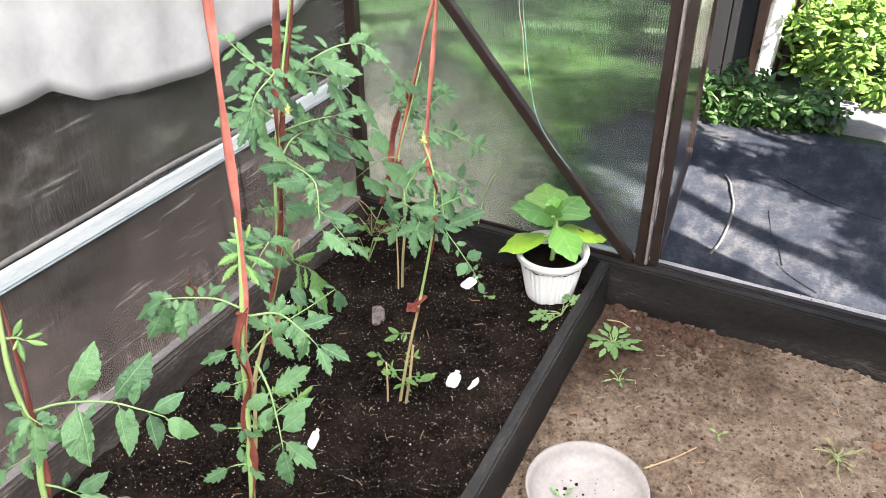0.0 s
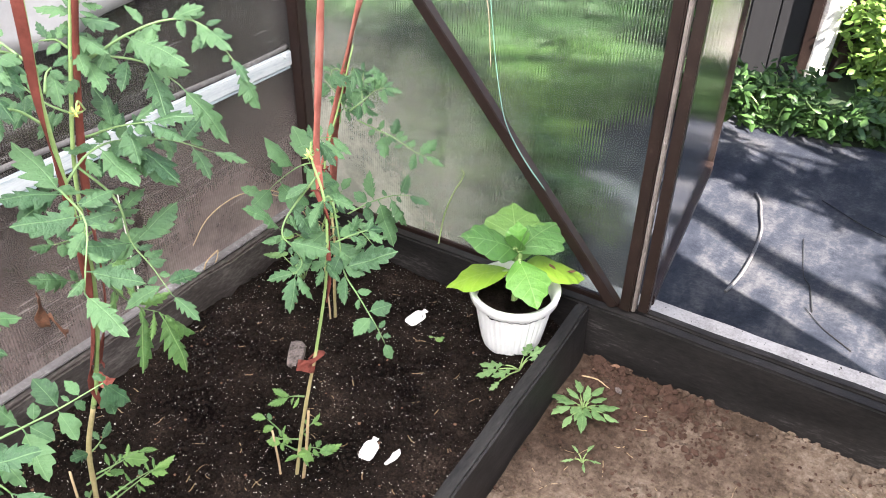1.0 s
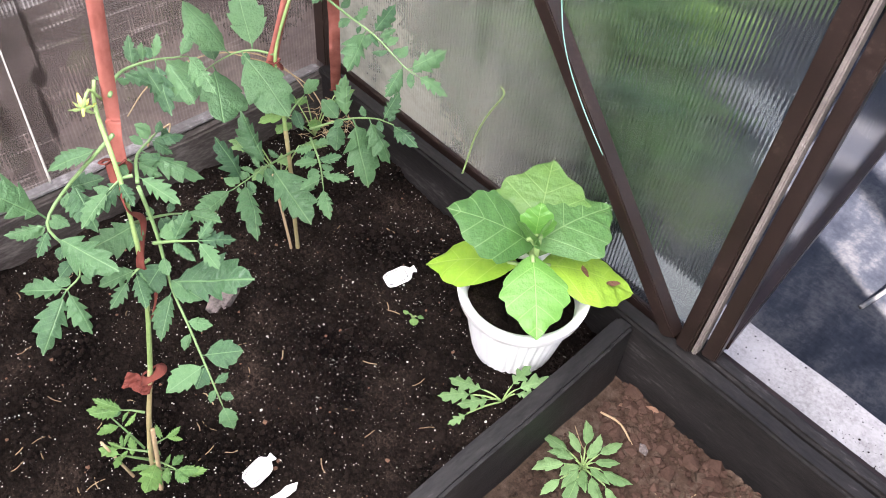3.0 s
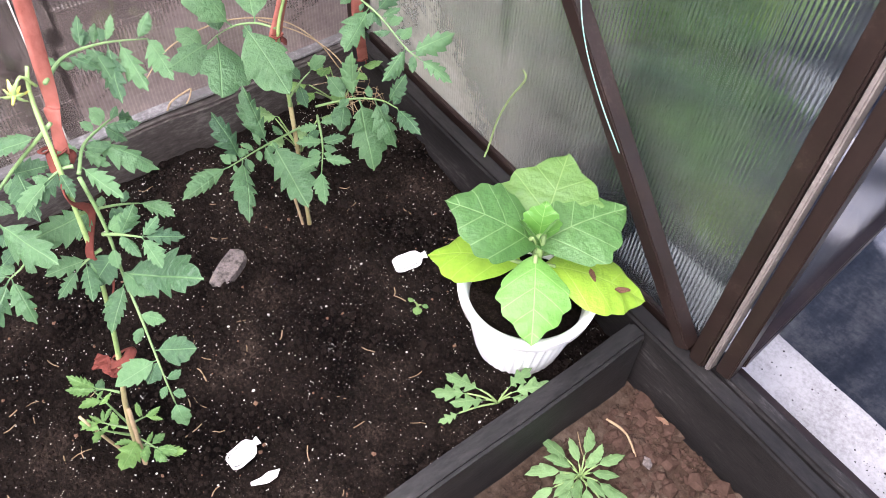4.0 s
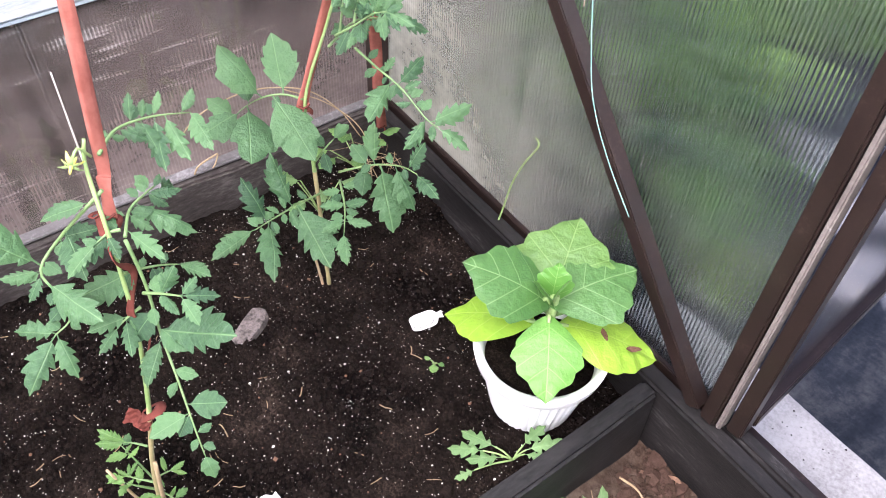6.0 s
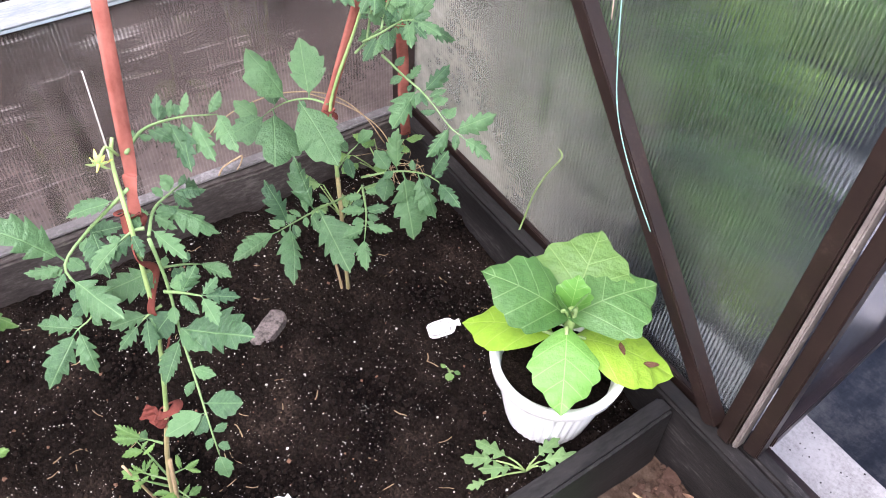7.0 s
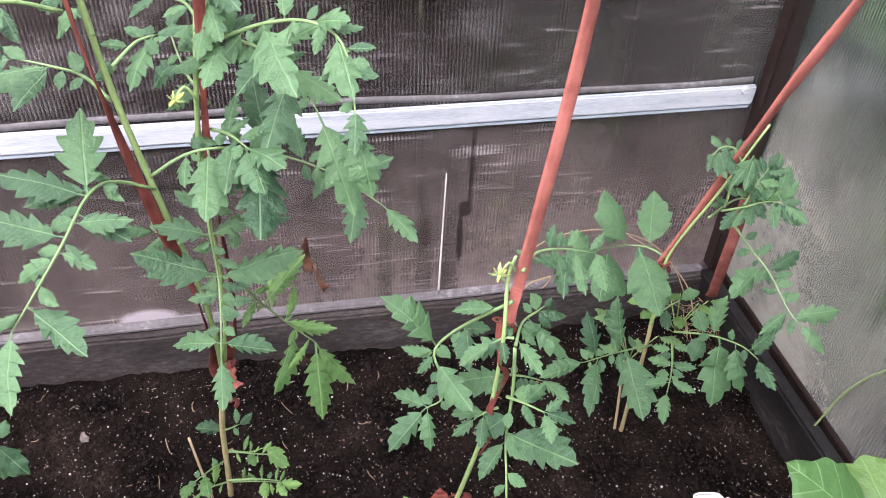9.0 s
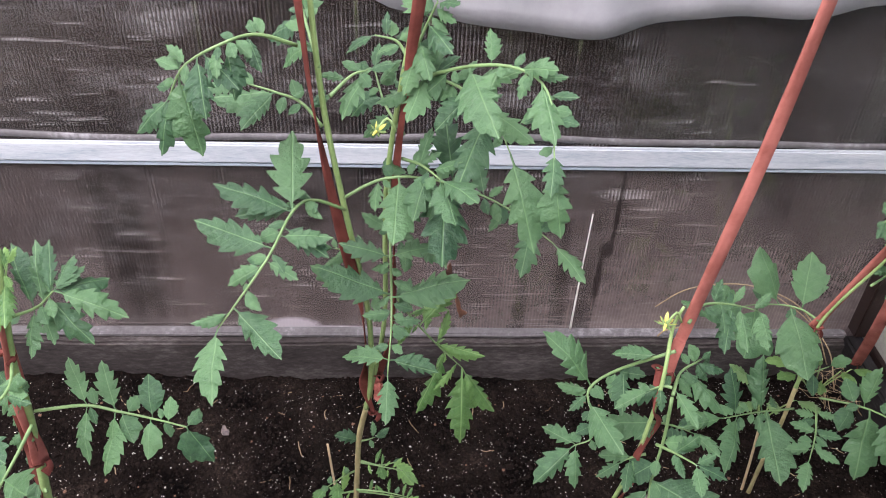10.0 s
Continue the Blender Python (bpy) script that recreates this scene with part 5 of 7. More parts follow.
grow(c_plant, "pale", [(0.479, -0.890, 0.540), (0.468, -0.866, 0.488), (0.459, -0.833, 0.434), (0.468, -0.805, 0.408)],
     [(1.00, 0.506, -0.805, 0.303), (1.00, 0.483, -0.760, 0.340), (0.74, 0.478, -0.864, 0.331), (0.58, 0.469, -0.777, 0.430), (0.46, 0.438, -0.851, 0.502), (0.33, 0.485, -0.888, 0.463), (0.60, 0.436, -0.824, 0.480), (0.39, 0.420, -0.808, 0.513), (0.91, 0.486, -0.842, 0.385)])
grow(c_plant, "pale", [(0.407, -0.947, 0.136), (0.419, -0.916, 0.138), (0.430, -0.882, 0.142)],
     [(1.00, 0.454, -0.859, 0.141), (0.75, 0.415, -0.883, 0.154), (0.50, 0.407, -0.914, 0.153)])
grow(c_plant, "pale", [(0.395, -0.959, 0.041), (0.427, -0.911, 0.077), (0.459, -0.875, 0.112)],
     [(1.00, 0.475, -0.843, 0.125), (0.63, 0.447, -0.907, 0.071), (0.50, 0.417, -0.924, 0.087)])
grow(c_plant, "pale", [(0.395, -0.961, 0.041), (0.399, -0.982, 0.041), (0.404, -0.999, 0.039)],
     [(1.00, 0.417, -1.025, 0.019), (0.50, 0.385, -0.977, 0.095), (0.76, 0.392, -1.004, 0.049)])
grow(c_plant, "", [(0.412, -0.951, 0.190), (0.414, -0.938, 0.195), (0.414, -0.925, 0.201)],
     [(1.00, 0.415, -0.903, 0.225), (0.17, 0.418, -0.984, 0.211)])
grow(c_plant, "", [(0.513, -0.880, 0.796), (0.517, -0.870, 0.833), (0.532, -0.854, 0.856)],
     [(0.79, 0.564, -0.877, 0.820), (1.00, 0.519, -0.848, 0.873), (0.50, 0.524, -0.906, 0.817), (0.67, 0.540, -0.830, 0.824)])
grow(c_plant, "", [(0.561, -0.944, 0.843), (0.543, -0.926, 0.854), (0.533, -0.912, 0.855)],
     [(1.00, 0.568, -0.934, 0.824), (0.74, 0.530, -0.935, 0.861), (1.00, 0.531, -0.887, 0.861), (0.38, 0.542, -0.954, 0.854)])
grow(c_plant, "", [(0.520, -0.878, 0.864), (0.515, -0.887, 0.875), (0.515, -0.906, 0.880)],
     [(1.00, 0.523, -0.931, 0.866), (0.75, 0.500, -0.895, 0.896), (0.50, 0.507, -0.862, 0.889), (0.12, 0.518, -0.848, 0.873), (0.28, 0.520, -0.902, 0.864)])
grow(c_plant, "", [(0.519, -0.872, 0.839), (0.552, -0.823, 0.869), (0.587, -0.785, 0.884), (0.620, -0.763, 0.876), (0.666, -0.760, 0.833)],
     [(1.00, 0.684, -0.752, 0.783), (0.50, 0.618, -0.758, 0.898), (0.66, 0.659, -0.761, 0.855), (0.40, 0.595, -0.820, 0.834), (0.25, 0.628, -0.802, 0.843), (0.16, 0.537, -0.871, 0.819), (0.35, 0.538, -0.806, 0.898), (0.78, 0.615, -0.784, 0.849), (0.93, 0.681, -0.764, 0.821)])
grow(c_plant, "", [(0.570, -0.950, 0.874), (0.533, -0.965, 0.905), (0.503, -0.975, 0.934)],
     [(1.00, 0.488, -0.978, 0.941), (0.77, 0.500, -0.990, 0.906), (0.52, 0.510, -1.001, 0.872), (0.42, 0.506, -0.958, 0.929), (0.23, 0.538, -0.986, 0.858), (0.13, 0.538, -0.964, 0.884)])
grow(c_plant, "", [(0.519, -0.872, 0.862), (0.521, -0.860, 0.893), (0.524, -0.851, 0.915)],
     [(1.00, 0.493, -0.859, 0.926), (0.96, 0.547, -0.833, 0.922), (0.64, 0.475, -0.879, 0.903), (0.54, 0.568, -0.839, 0.888), (0.32, 0.493, -0.888, 0.869), (0.25, 0.562, -0.857, 0.860), (0.11, 0.544, -0.880, 0.836), (0.83, 0.510, -0.869, 0.896)])
grow(c_plant, "", [(0.513, -0.880, 0.778), (0.482, -0.899, 0.794), (0.454, -0.910, 0.818)],
     [(1.00, 0.432, -0.930, 0.806), (0.71, 0.460, -0.935, 0.768), (0.79, 0.470, -0.882, 0.836), (0.37, 0.483, -0.922, 0.757), (1.00, 0.436, -0.905, 0.838)])
grow(c_plant, "", [(0.511, -0.882, 0.750), (0.552, -0.863, 0.768), (0.594, -0.847, 0.780)],
     [(1.00, 0.641, -0.834, 0.764), (0.78, 0.594, -0.827, 0.798), (0.67, 0.594, -0.871, 0.733), (1.00, 0.642, -0.816, 0.788), (0.45, 0.530, -0.853, 0.796)])
grow(c_plant, "fresh", [(0.383, -0.956, 0.102), (0.397, -0.921, 0.112), (0.398, -0.895, 0.120)],
     [(1.00, 0.430, -0.865, 0.105), (0.90, 0.388, -0.885, 0.114), (0.50, 0.426, -0.911, 0.114), (1.00, 0.405, -0.866, 0.111)])
grow(c_plant, "fresh", [(0.429, -0.955, 0.093), (0.441, -0.914, 0.104), (0.450, -0.877, 0.104)],
     [(1.00, 0.462, -0.846, 0.103), (0.80, 0.433, -0.889, 0.106), (0.70, 0.481, -0.896, 0.109), (0.95, 0.480, -0.867, 0.106)])
grow(c_plant, "fresh", [(0.394, -0.957, 0.095), (0.415, -0.976, 0.107), (0.440, -0.998, 0.116)],
     [(1.00, 0.471, -1.014, 0.121), (0.90, 0.421, -0.995, 0.117), (0.40, 0.403, -0.971, 0.115), (0.70, 0.471, -0.977, 0.115), (0.95, 0.451, -1.005, 0.121)])
E_STEM = [(.676, -1.300, -.01), (.682, -1.284, .20), (.682, -1.260, .365), (.681, -1.234, .56), (.686, -1.224, .646), (.684, -1.207, .738), (.680, -1.200, .79)]
e_plant = tomato("tomato plant with a salmon cloth tie beside the path", E_STEM, 4)
grow(e_plant, "mix", [(0.680, -1.227, 0.570), (0.686, -1.175, 0.585), (0.696, -1.141, 0.588), (0.706, -1.107, 0.590), (0.730, -1.068, 0.607)],
     [(0.26, 0.658, -1.191, 0.620), (0.27, 0.721, -1.170, 0.542), (0.29, 0.698, -1.163, 0.572), (0.49, 0.666, -1.157, 0.624), (0.48, 0.732, -1.153, 0.540), (0.34, 0.678, -1.168, 0.601), (0.56, 0.689, -1.122, 0.602), (0.52, 0.715, -1.126, 0.566), (0.75, 0.681, -1.111, 0.622), (0.74, 0.729, -1.111, 0.560), (0.87, 0.697, -1.089, 0.610), (0.83, 0.719, -1.089, 0.579), (1.00, 0.707, -1.062, 0.605), (1.00, 0.737, -1.069, 0.566), (1.00, 0.737, -1.048, 0.568), (0.81, 0.702, -1.100, 0.600)])
grow(e_plant, "", [(0.685, -1.210, 0.696), (0.685, -1.186, 0.707), (0.696, -1.161, 0.735)],
     [(1.00, 0.696, -1.107, 0.706), (0.83, 0.708, -1.136, 0.686), (1.00, 0.660, -1.130, 0.719), (0.44, 0.711, -1.191, 0.672), (0.62, 0.706, -1.170, 0.683), (0.45, 0.651, -1.209, 0.748), (0.67, 0.652, -1.187, 0.753), (0.93, 0.654, -1.174, 0.755), (1.00, 0.663, -1.153, 0.746), (0.97, 0.668, -1.144, 0.739)])
grow(e_plant, "", [(0.684, -1.224, 0.660), (0.659, -1.237, 0.675), (0.631, -1.260, 0.683), (0.620, -1.292, 0.698)],
     [(1.00, 0.580, -1.312, 0.664), (0.93, 0.600, -1.316, 0.641), (0.70, 0.639, -1.293, 0.633), (0.57, 0.605, -1.292, 0.633), (0.85, 0.583, -1.285, 0.691), (0.47, 0.667, -1.225, 0.693), (0.37, 0.645, -1.231, 0.695), (0.63, 0.650, -1.273, 0.648)])
grow(e_plant, "", [(0.690, -1.227, 0.598), (0.683, -1.236, 0.596), (0.674, -1.246, 0.596)],
     [(1.00, 0.640, -1.274, 0.581), (0.50, 0.687, -1.218, 0.618), (0.79, 0.688, -1.253, 0.573)])
grow(e_plant, "", [(0.691, -1.233, 0.540), (0.679, -1.245, 0.540), (0.673, -1.252, 0.539)],
     [(1.00, 0.648, -1.272, 0.531), (0.38, 0.682, -1.259, 0.516), (0.68, 0.679, -1.235, 0.555)])
grow(e_plant, "mix", [(0.696, -1.224, 0.569), (0.729, -1.241, 0.543), (0.754, -1.261, 0.517), (0.786, -1.292, 0.506)],
     [(1.00, 0.801, -1.301, 0.446), (0.50, 0.742, -1.275, 0.497), (0.64, 0.792, -1.223, 0.539), (0.40, 0.774, -1.200, 0.571), (0.83, 0.790, -1.242, 0.527), (0.37, 0.706, -1.268, 0.524), (0.94, 0.824, -1.274, 0.463), (0.60, 0.730, -1.276, 0.509), (0.97, 0.760, -1.294, 0.484)])
grow(e_plant, "pale", [(0.684, -1.210, 0.722), (0.686, -1.202, 0.740), (0.688, -1.195, 0.755)],
     [(0.50, 0.660, -1.227, 0.725), (0.63, 0.708, -1.185, 0.749), (1.00, 0.687, -1.183, 0.773), (0.40, 0.726, -1.192, 0.722), (0.87, 0.664, -1.207, 0.755), (0.20, 0.714, -1.212, 0.700), (0.10, 0.668, -1.233, 0.703)])
grow(e_plant, "", [(0.691, -1.251, 0.385), (0.674, -1.265, 0.388), (0.661, -1.278, 0.389)],
     [(1.00, 0.630, -1.308, 0.371), (0.50, 0.664, -1.254, 0.411), (0.31, 0.710, -1.260, 0.366)])
grow(e_plant, "", [(0.689, -1.243, 0.455), (0.674, -1.257, 0.457), (0.662, -1.267, 0.460)],
     [(1.00, 0.637, -1.277, 0.464), (0.40, 0.700, -1.251, 0.444)])
grow(e_plant, "", [(0.690, -1.222, 0.646), (0.733, -1.207, 0.656), (0.780, -1.220, 0.657), (0.800, -1.213, 0.631)],
     [(0.33, 0.733, -1.190, 0.678), (0.67, 0.807, -1.179, 0.657), (0.78, 0.782, -1.231, 0.608), (1.00, 0.832, -1.230, 0.602), (1.00, 0.846, -1.203, 0.611), (0.54, 0.738, -1.230, 0.630)])
F_STEM = [(.553, -1.490, -.01), (.547, -1.497, .216), (.543, -1.488, .484), (.544, -1.473, .565), (.543, -1.473, .678), (.543, -1.457, .778)]
f_plant = tomato("tomato plant at the near end of the bed", F_STEM, 5)
grow(f_plant, "point", [(0.553, -1.467, 0.618), (0.588, -1.450, 0.632), (0.647, -1.430, 0.643), (0.693, -1.421, 0.643), (0.744, -1.430, 0.662)],
     [(0.28, 0.605, -1.396, 0.697), (0.34, 0.641, -1.473, 0.570), (0.52, 0.679, -1.377, 0.694), (0.57, 0.689, -1.451, 0.589), (0.84, 0.735, -1.388, 0.662), (0.82, 0.724, -1.436, 0.603), (1.00, 0.766, -1.406, 0.623), (0.37, 0.615, -1.431, 0.652), (0.69, 0.682, -1.402, 0.671), (0.65, 0.687, -1.431, 0.624), (0.43, 0.624, -1.452, 0.623)])
grow(f_plant, "point", [(0.546, -1.484, 0.499), (0.571, -1.478, 0.499), (0.600, -1.479, 0.505)],
     [(0.90, 0.622, -1.441, 0.520), (0.53, 0.571, -1.465, 0.517), (1.00, 0.637, -1.457, 0.490)])
grow(f_plant, "", [(0.542, -1.472, 0.639), (0.561, -1.480, 0.626), (0.606, -1.492, 0.641)],
     [(1.00, 0.595, -1.466, 0.629), (0.50, 0.542, -1.505, 0.605), (0.73, 0.591, -1.506, 0.573), (0.33, 0.529, -1.486, 0.636), (0.91, 0.613, -1.475, 0.603), (0.61, 0.555, -1.511, 0.589)])
grow(f_plant, "pale", [(0.544, -1.463, 0.727), (0.556, -1.458, 0.729), (0.576, -1.461, 0.735)],
     [(1.00, 0.585, -1.442, 0.735), (0.57, 0.573, -1.467, 0.706), (0.28, 0.556, -1.444, 0.747), (1.00, 0.594, -1.446, 0.724)])
grow(f_plant, "", [(0.539, -1.478, 0.550), (0.532, -1.492, 0.545), (0.539, -1.515, 0.555)],
     [(1.00, 0.506, -1.529, 0.522), (0.50, 0.551, -1.497, 0.524), (0.81, 0.516, -1.488, 0.569)])

# cloth ties that hold the plants up
def tie(label, pts, width, twist, start, seed, pinch=0.35, broad=None):
    """A cloth strip along pts, knotted round the stem at its first point."""
    mat = M_RIBBON_SHADED if "dark" in label else M_RIBBON
    ob = empty("cloth_tie", *pts[0], label, "plant tie", "cloth ties")
    put("strip", ribbon_mesh("strip", pts, width, mat, 60, twist, start, seed, pinch, broad), ob)
    x, y, z = pts[0]
    loop = [(x + 0.0065 * math.cos(a), y + 0.0065 * math.sin(a), z + 0.0022 * a - 0.008) for a in (0.4, 1.7, 3.0, 4.3, 5.6, 6.9)]
    put("knot", ribbon_mesh("knot", loop, width * 0.6, M_RIBBON_SHADED, 24, 0, 80, seed + 40, 0.3), ob, "dark wound knot")
    return ob


tie("salmon red cloth strip tied to a tomato stem", [(.650, -.618, .590), (.643, -.612, .625), (.638, -.606, .652), (.651, -.587, .879), (.668, -.570, 1.213), (.700, -.54, 1.75)], 0.0118, 60, 0, 1, 0.06)
tie("dark red cloth strip wound round the lower tomato stem", [(.650, -.627, .597), (.671, -.631, .562), (.662, -.618, .528), (.671, -.635, .489), (.661, -.623, .450), (.662, -.637, .401)], 0.008, 300, 0, 11, 0.2)
tie("salmon red cloth strip tied to a corner tomato", [(.389, -.302, .404), (.383, -.300, .417), (.419, -.233, .673), (.458, -.161, .957), (.512, -.109, 1.534)], 0.017, 20, -8, 2, 0.2, (.75, -.45, .5))
tie("red cloth strip hanging at the corner post", [(.165, -.045, .100), (.224, -.086, .239), (.245, -.10, .344), (.29, -.135, .45), (.36, -.20, .54), (.408, -.252, .60)], 0.019, 0, 0, 3, 0.03, (.75, -.45, .5))
tie("dark red cloth strip twisted round a tomato stem", [(.445, -.922, .29), (.456, -.934, .36), (.486, -.927, .46), (.516, -.930, .57), (.546, -.945, .70), (.566, -.958, .83), (.588, -.962, .95), (.625, -.97, 1.2), (.70, -.98, 1.75)], 0.0125, 500, 0, 4)
tie("dark red cloth strip tied to a tall tomato plant", [(.456, -.915, .38), (.482, -.893, .50), (.505, -.890, .70), (.527, -.876, .85), (.545, -.862, .97), (.58, -.84, 1.25), (.63, -.82, 1.7)], 0.0115, 300, 60, 5)
tie("salmon red cloth strip tied to a tomato stem", [(.688, -1.236, .50), (.687, -1.230, .60), (.689, -1.208, .742), (.672, -1.182, .94), (.652, -1.155, 1.14), (.630, -1.12, 1.69)], 0.0165, 20, 115, 6, 0.06)
tie("dark red cloth strip wound down a tomato stem", [(.690, -1.226, .655), (.680, -1.240, .60), (.690, -1.238, .54), (.680, -1.252, .47), (.690, -1.256, .40), (.684, -1.275, .30)], 0.013, 260, 20, 15, 0.2)
tie("dark red cloth strip twisted round a tomato stem", [(.554, -1.497, .115), (.546, -1.488, .417), (.546, -1.474, .568), (.545, -1.456, .768), (.558, -1.465, 1.315)], 0.014, 400, 0, 7)


# ---------------------------------------------------------------- small things on the bed
def small_leaf_plant(name, label, category, x, y, z, specs, mat, seed, width=0.55, lobes=3.2, depth=0.4, stalk_r=0.0012):
    """A little plant of simple leaves: specs are (compass way, length of stalk, length of blade, rise)."""
    p = empty(name, x, y, z, label, category)
    kinds = [tomato_blade("leaf_blade", mat, width, lobes, depth, seed + k, 0.2 + 0.1 * k, 0.2, n=26) for k in range(2)]
    root = Vector((x, y, z))
    for k, (way, st, ln, rise) in enumerate(specs):
        a = radians(way)
        flat = Vector((math.cos(a), math.sin(a), 0))
        foot = root + flat * st * math.cos(radians(rise)) + Vector((0, 0, st * math.sin(radians(rise)) + 0.004))
        s = put("leaf", tube("leaf", [root, root.lerp(foot, 0.5) + Vector((0, 0, 0.004)), foot], stalk_r * 1.3, stalk_r, M_STEM, 6, 5), p)
        ob = new("leaf_blade", kinds[k % 2])
        out = flat * math.cos(radians(rise * 0.4)) + Vector((0, 0, math.sin(radians(rise * 0.4))))
        m = leaf_frame(out, Vector((0, 0, 1))).to_4x4()
        m.translation = foot
        ob.parent = s
        ob.matrix_basis = m @ Matrix.Scale(ln, 4)
    return p


def stone_mesh(name, x, y, z, sx, sy, sz, turn, mat, seed, cuts=3, angular=False):
    bm = bmesh.new()
    bmesh.ops.create_icosphere(bm, subdivisions=cuts, radius=0.5)
    for v in bm.verts:
        n = noise.noise(v.co * 3 + Vector((seed, 0, 0))) * 0.22 + noise.noise(v.co * 9 + Vector((seed, 5, 0))) * 0.07
        c = v.co * (1 + n)
        if angular:
            c = Vector((max(-0.36, min(0.36, c.x)), c.y * (1.15 - 0.5 * c.x), max(-0.3, min(0.26 + 0.3 * c.y, c.z))))
        c = Vector((c.x * sx, c.y * sy, c.z * sz))
        c.rotate(Euler((0, 0, radians(turn))))
        v.co = c + Vector((x, y, z))
    return part(name, bm, mat)


tagged(stone_mesh("stone", .392, -.446, soil_height(.392, -.446) + 0.006, 0.046, 0.070, 0.030, 30, M_STONE, 3, 2, True), "grey stone with a reddish stain lying on the soil", "stone")


def tag_shape(name, label, x, y, z, way, tilt, long, wide, shard=False):
    """A white plastic plant label: rounded plate, notched neck, printed frame; or the broken foot of one."""
    t = empty(name, x, y, z, label, "plant label", "plant labels")
    m = pose(x, y, z, 0, -tilt, way)
    if shard:
        outline = [(-.5, .25), (-.15, .30), (.1, .5), (.5, .35), (.35, -.1), (.05, -.25), (-.1, -.2), (-.5, .0)]
    else:
        outline = [(-.5, .30), (-.44, .42), (-.3, .5), (.12, .5), (.24, .44), (.30, .30), (.36, .16), (.5, .22), (.5, -.22), (.36, -.12),
                   (.30, -.30), (.24, -.44), (.12, -.5), (-.3, -.5), (-.44, -.42), (-.5, -.30)]
    bm = bmesh.new()
    face = bm.faces.new([bm.verts.new((u * long, v * wide, 0.0016 + 0.004 * u * u)) for u, v in outline])
    ext = bmesh.ops.extrude_face_region(bm, geom=[face])
    for v in ext["geom"]:
        if isinstance(v, bmesh.types.BMVert):
            v.co.z -= 0.0016
    bmesh.ops.recalc_face_normals(bm, faces=bm.faces)
    bmesh.ops.transform(bm, matrix=m, verts=bm.verts)
    part("plate", bm, M_STONE if "grey" in label else M_TAG, t)
    if not shard:
        bm = bmesh.new()
        inner = [(u * 0.80 - 0.05, v * 0.78) for u, v in outline if u < 0.32]
        a = [bm.verts.new((u * long, v * wide, 0.0026 + 0.004 * u * u)) for u, v in inner]
        b = [bm.verts.new(((u * 0.93 - 0.008) * long, v * 0.90 * wide, 0.0026 + 0.004 * u * u)) for u, v in inner]
        for k in range(len(inner) - 1):
            if k not in (3, 4):
                bm.faces.new((a[k], a[k + 1], b[k + 1], b[k]))
        bmesh.ops.transform(bm, matrix=m, verts=bm.verts)
        part("printed_border", bm, M_INK, t, "thin black printed outline")
    return t


tag_shape("plant_tag", "white plastic plant label with a printed outline on the soil", .543, -.200, soil_height(.543, -.200) + 0.014, 74, 10, 0.056, 0.033)
tag_shape("plant_tag", "white plastic plant label with a printed outline on the soil", .682, -.572, soil_height(.682, -.572) + 0.016, 96, 12, 0.050, 0.030)
tag_shape("plant_tag", "broken white plastic shard of a plant label", .734, -.566, soil_height(.734, -.566) + 0.010, 75, 10, 0.042, 0.020, True)
tag_shape("plant_tag", "white plastic plant label stuck beside a tomato stem", .513, -.905, soil_height(.513, -.905) + 0.028, 70, 55, 0.046, 0.024)
tag_shape("plant_tag", "grey square chip lying on the soil", .249, -1.205, soil_height(.249, -1.205) + 0.006, 20, 4, 0.026, 0.020, True)


def cane(label, a, b, r=0.0024, mat=None):
    mid = tuple((Vector(a) + Vector(b)) / 2 + Vector((0.002, 0, 0)))
    return tagged(put("cane", tube("cane", [a, mid, b], r, r * 0.8, mat or M_CANE, 8, 6, 0.1)), label, "cane", "support canes")


cane("thin split cane stuck in the soil", (.364, -.295, -.03), (.388, -.330, .22))
cane("thin split cane stuck beside a tomato stem", (.572, -.703, -.03), (.591, -.725, .145))
cane("thin split cane stuck beside a tall tomato", (.392, -.988, -.03), (.426, -.994, .20))
cane("short brown stick beside a tomato stem", (.612, -.690, -.02), (.630, -.672, .17), 0.0034, M_STRAW)


def scrap(long, wide, m, seed):
    """A crumpled scrap of cloth."""
    bm = bmesh.new()
    bmesh.ops.create_grid(bm, x_segments=10, y_segments=6, size=0.5)
    for v in bm.verts:
        v.co = Vector((v.co.x * long, v.co.y * wide, 0.006 * noise.noise(v.co * 5 + Vector((seed, 0, 0))) + 0.003 * math.sin(v.co.x * 9)))
    bmesh.ops.solidify(bm, geom=bm.faces[:], thickness=0.0012)
    bmesh.ops.transform(bm, matrix=m, verts=bm.verts)
    return bm


knot = empty("cloth_knot", .640, -.662, .285, "knotted red cloth scrap on a tomato stem", "plant tie")
part("flap", scrap(0.030, 0.019, pose(.632, -.668, .272, 55, 15, 35), 0), M_RIBBON_SHADED, knot)
put("loop", ribbon_mesh("loop", [(.630, -.662, .275), (.645, -.662, .287), (.647, -.645, .291), (.634, -.640, .286), (.630, -.658, .280)], 0.013, M_RIBBON_SHADED, 20, 40, 60, 4), knot)
knot = empty("cloth_knot", .450, -.918, .35, "small knot of red cloth on a tomato stem", "plant tie")
part("flap", scrap(0.034, 0.020, pose(.450, -.916, .345, 60, 25, 20), 3), M_RIBBON, knot)


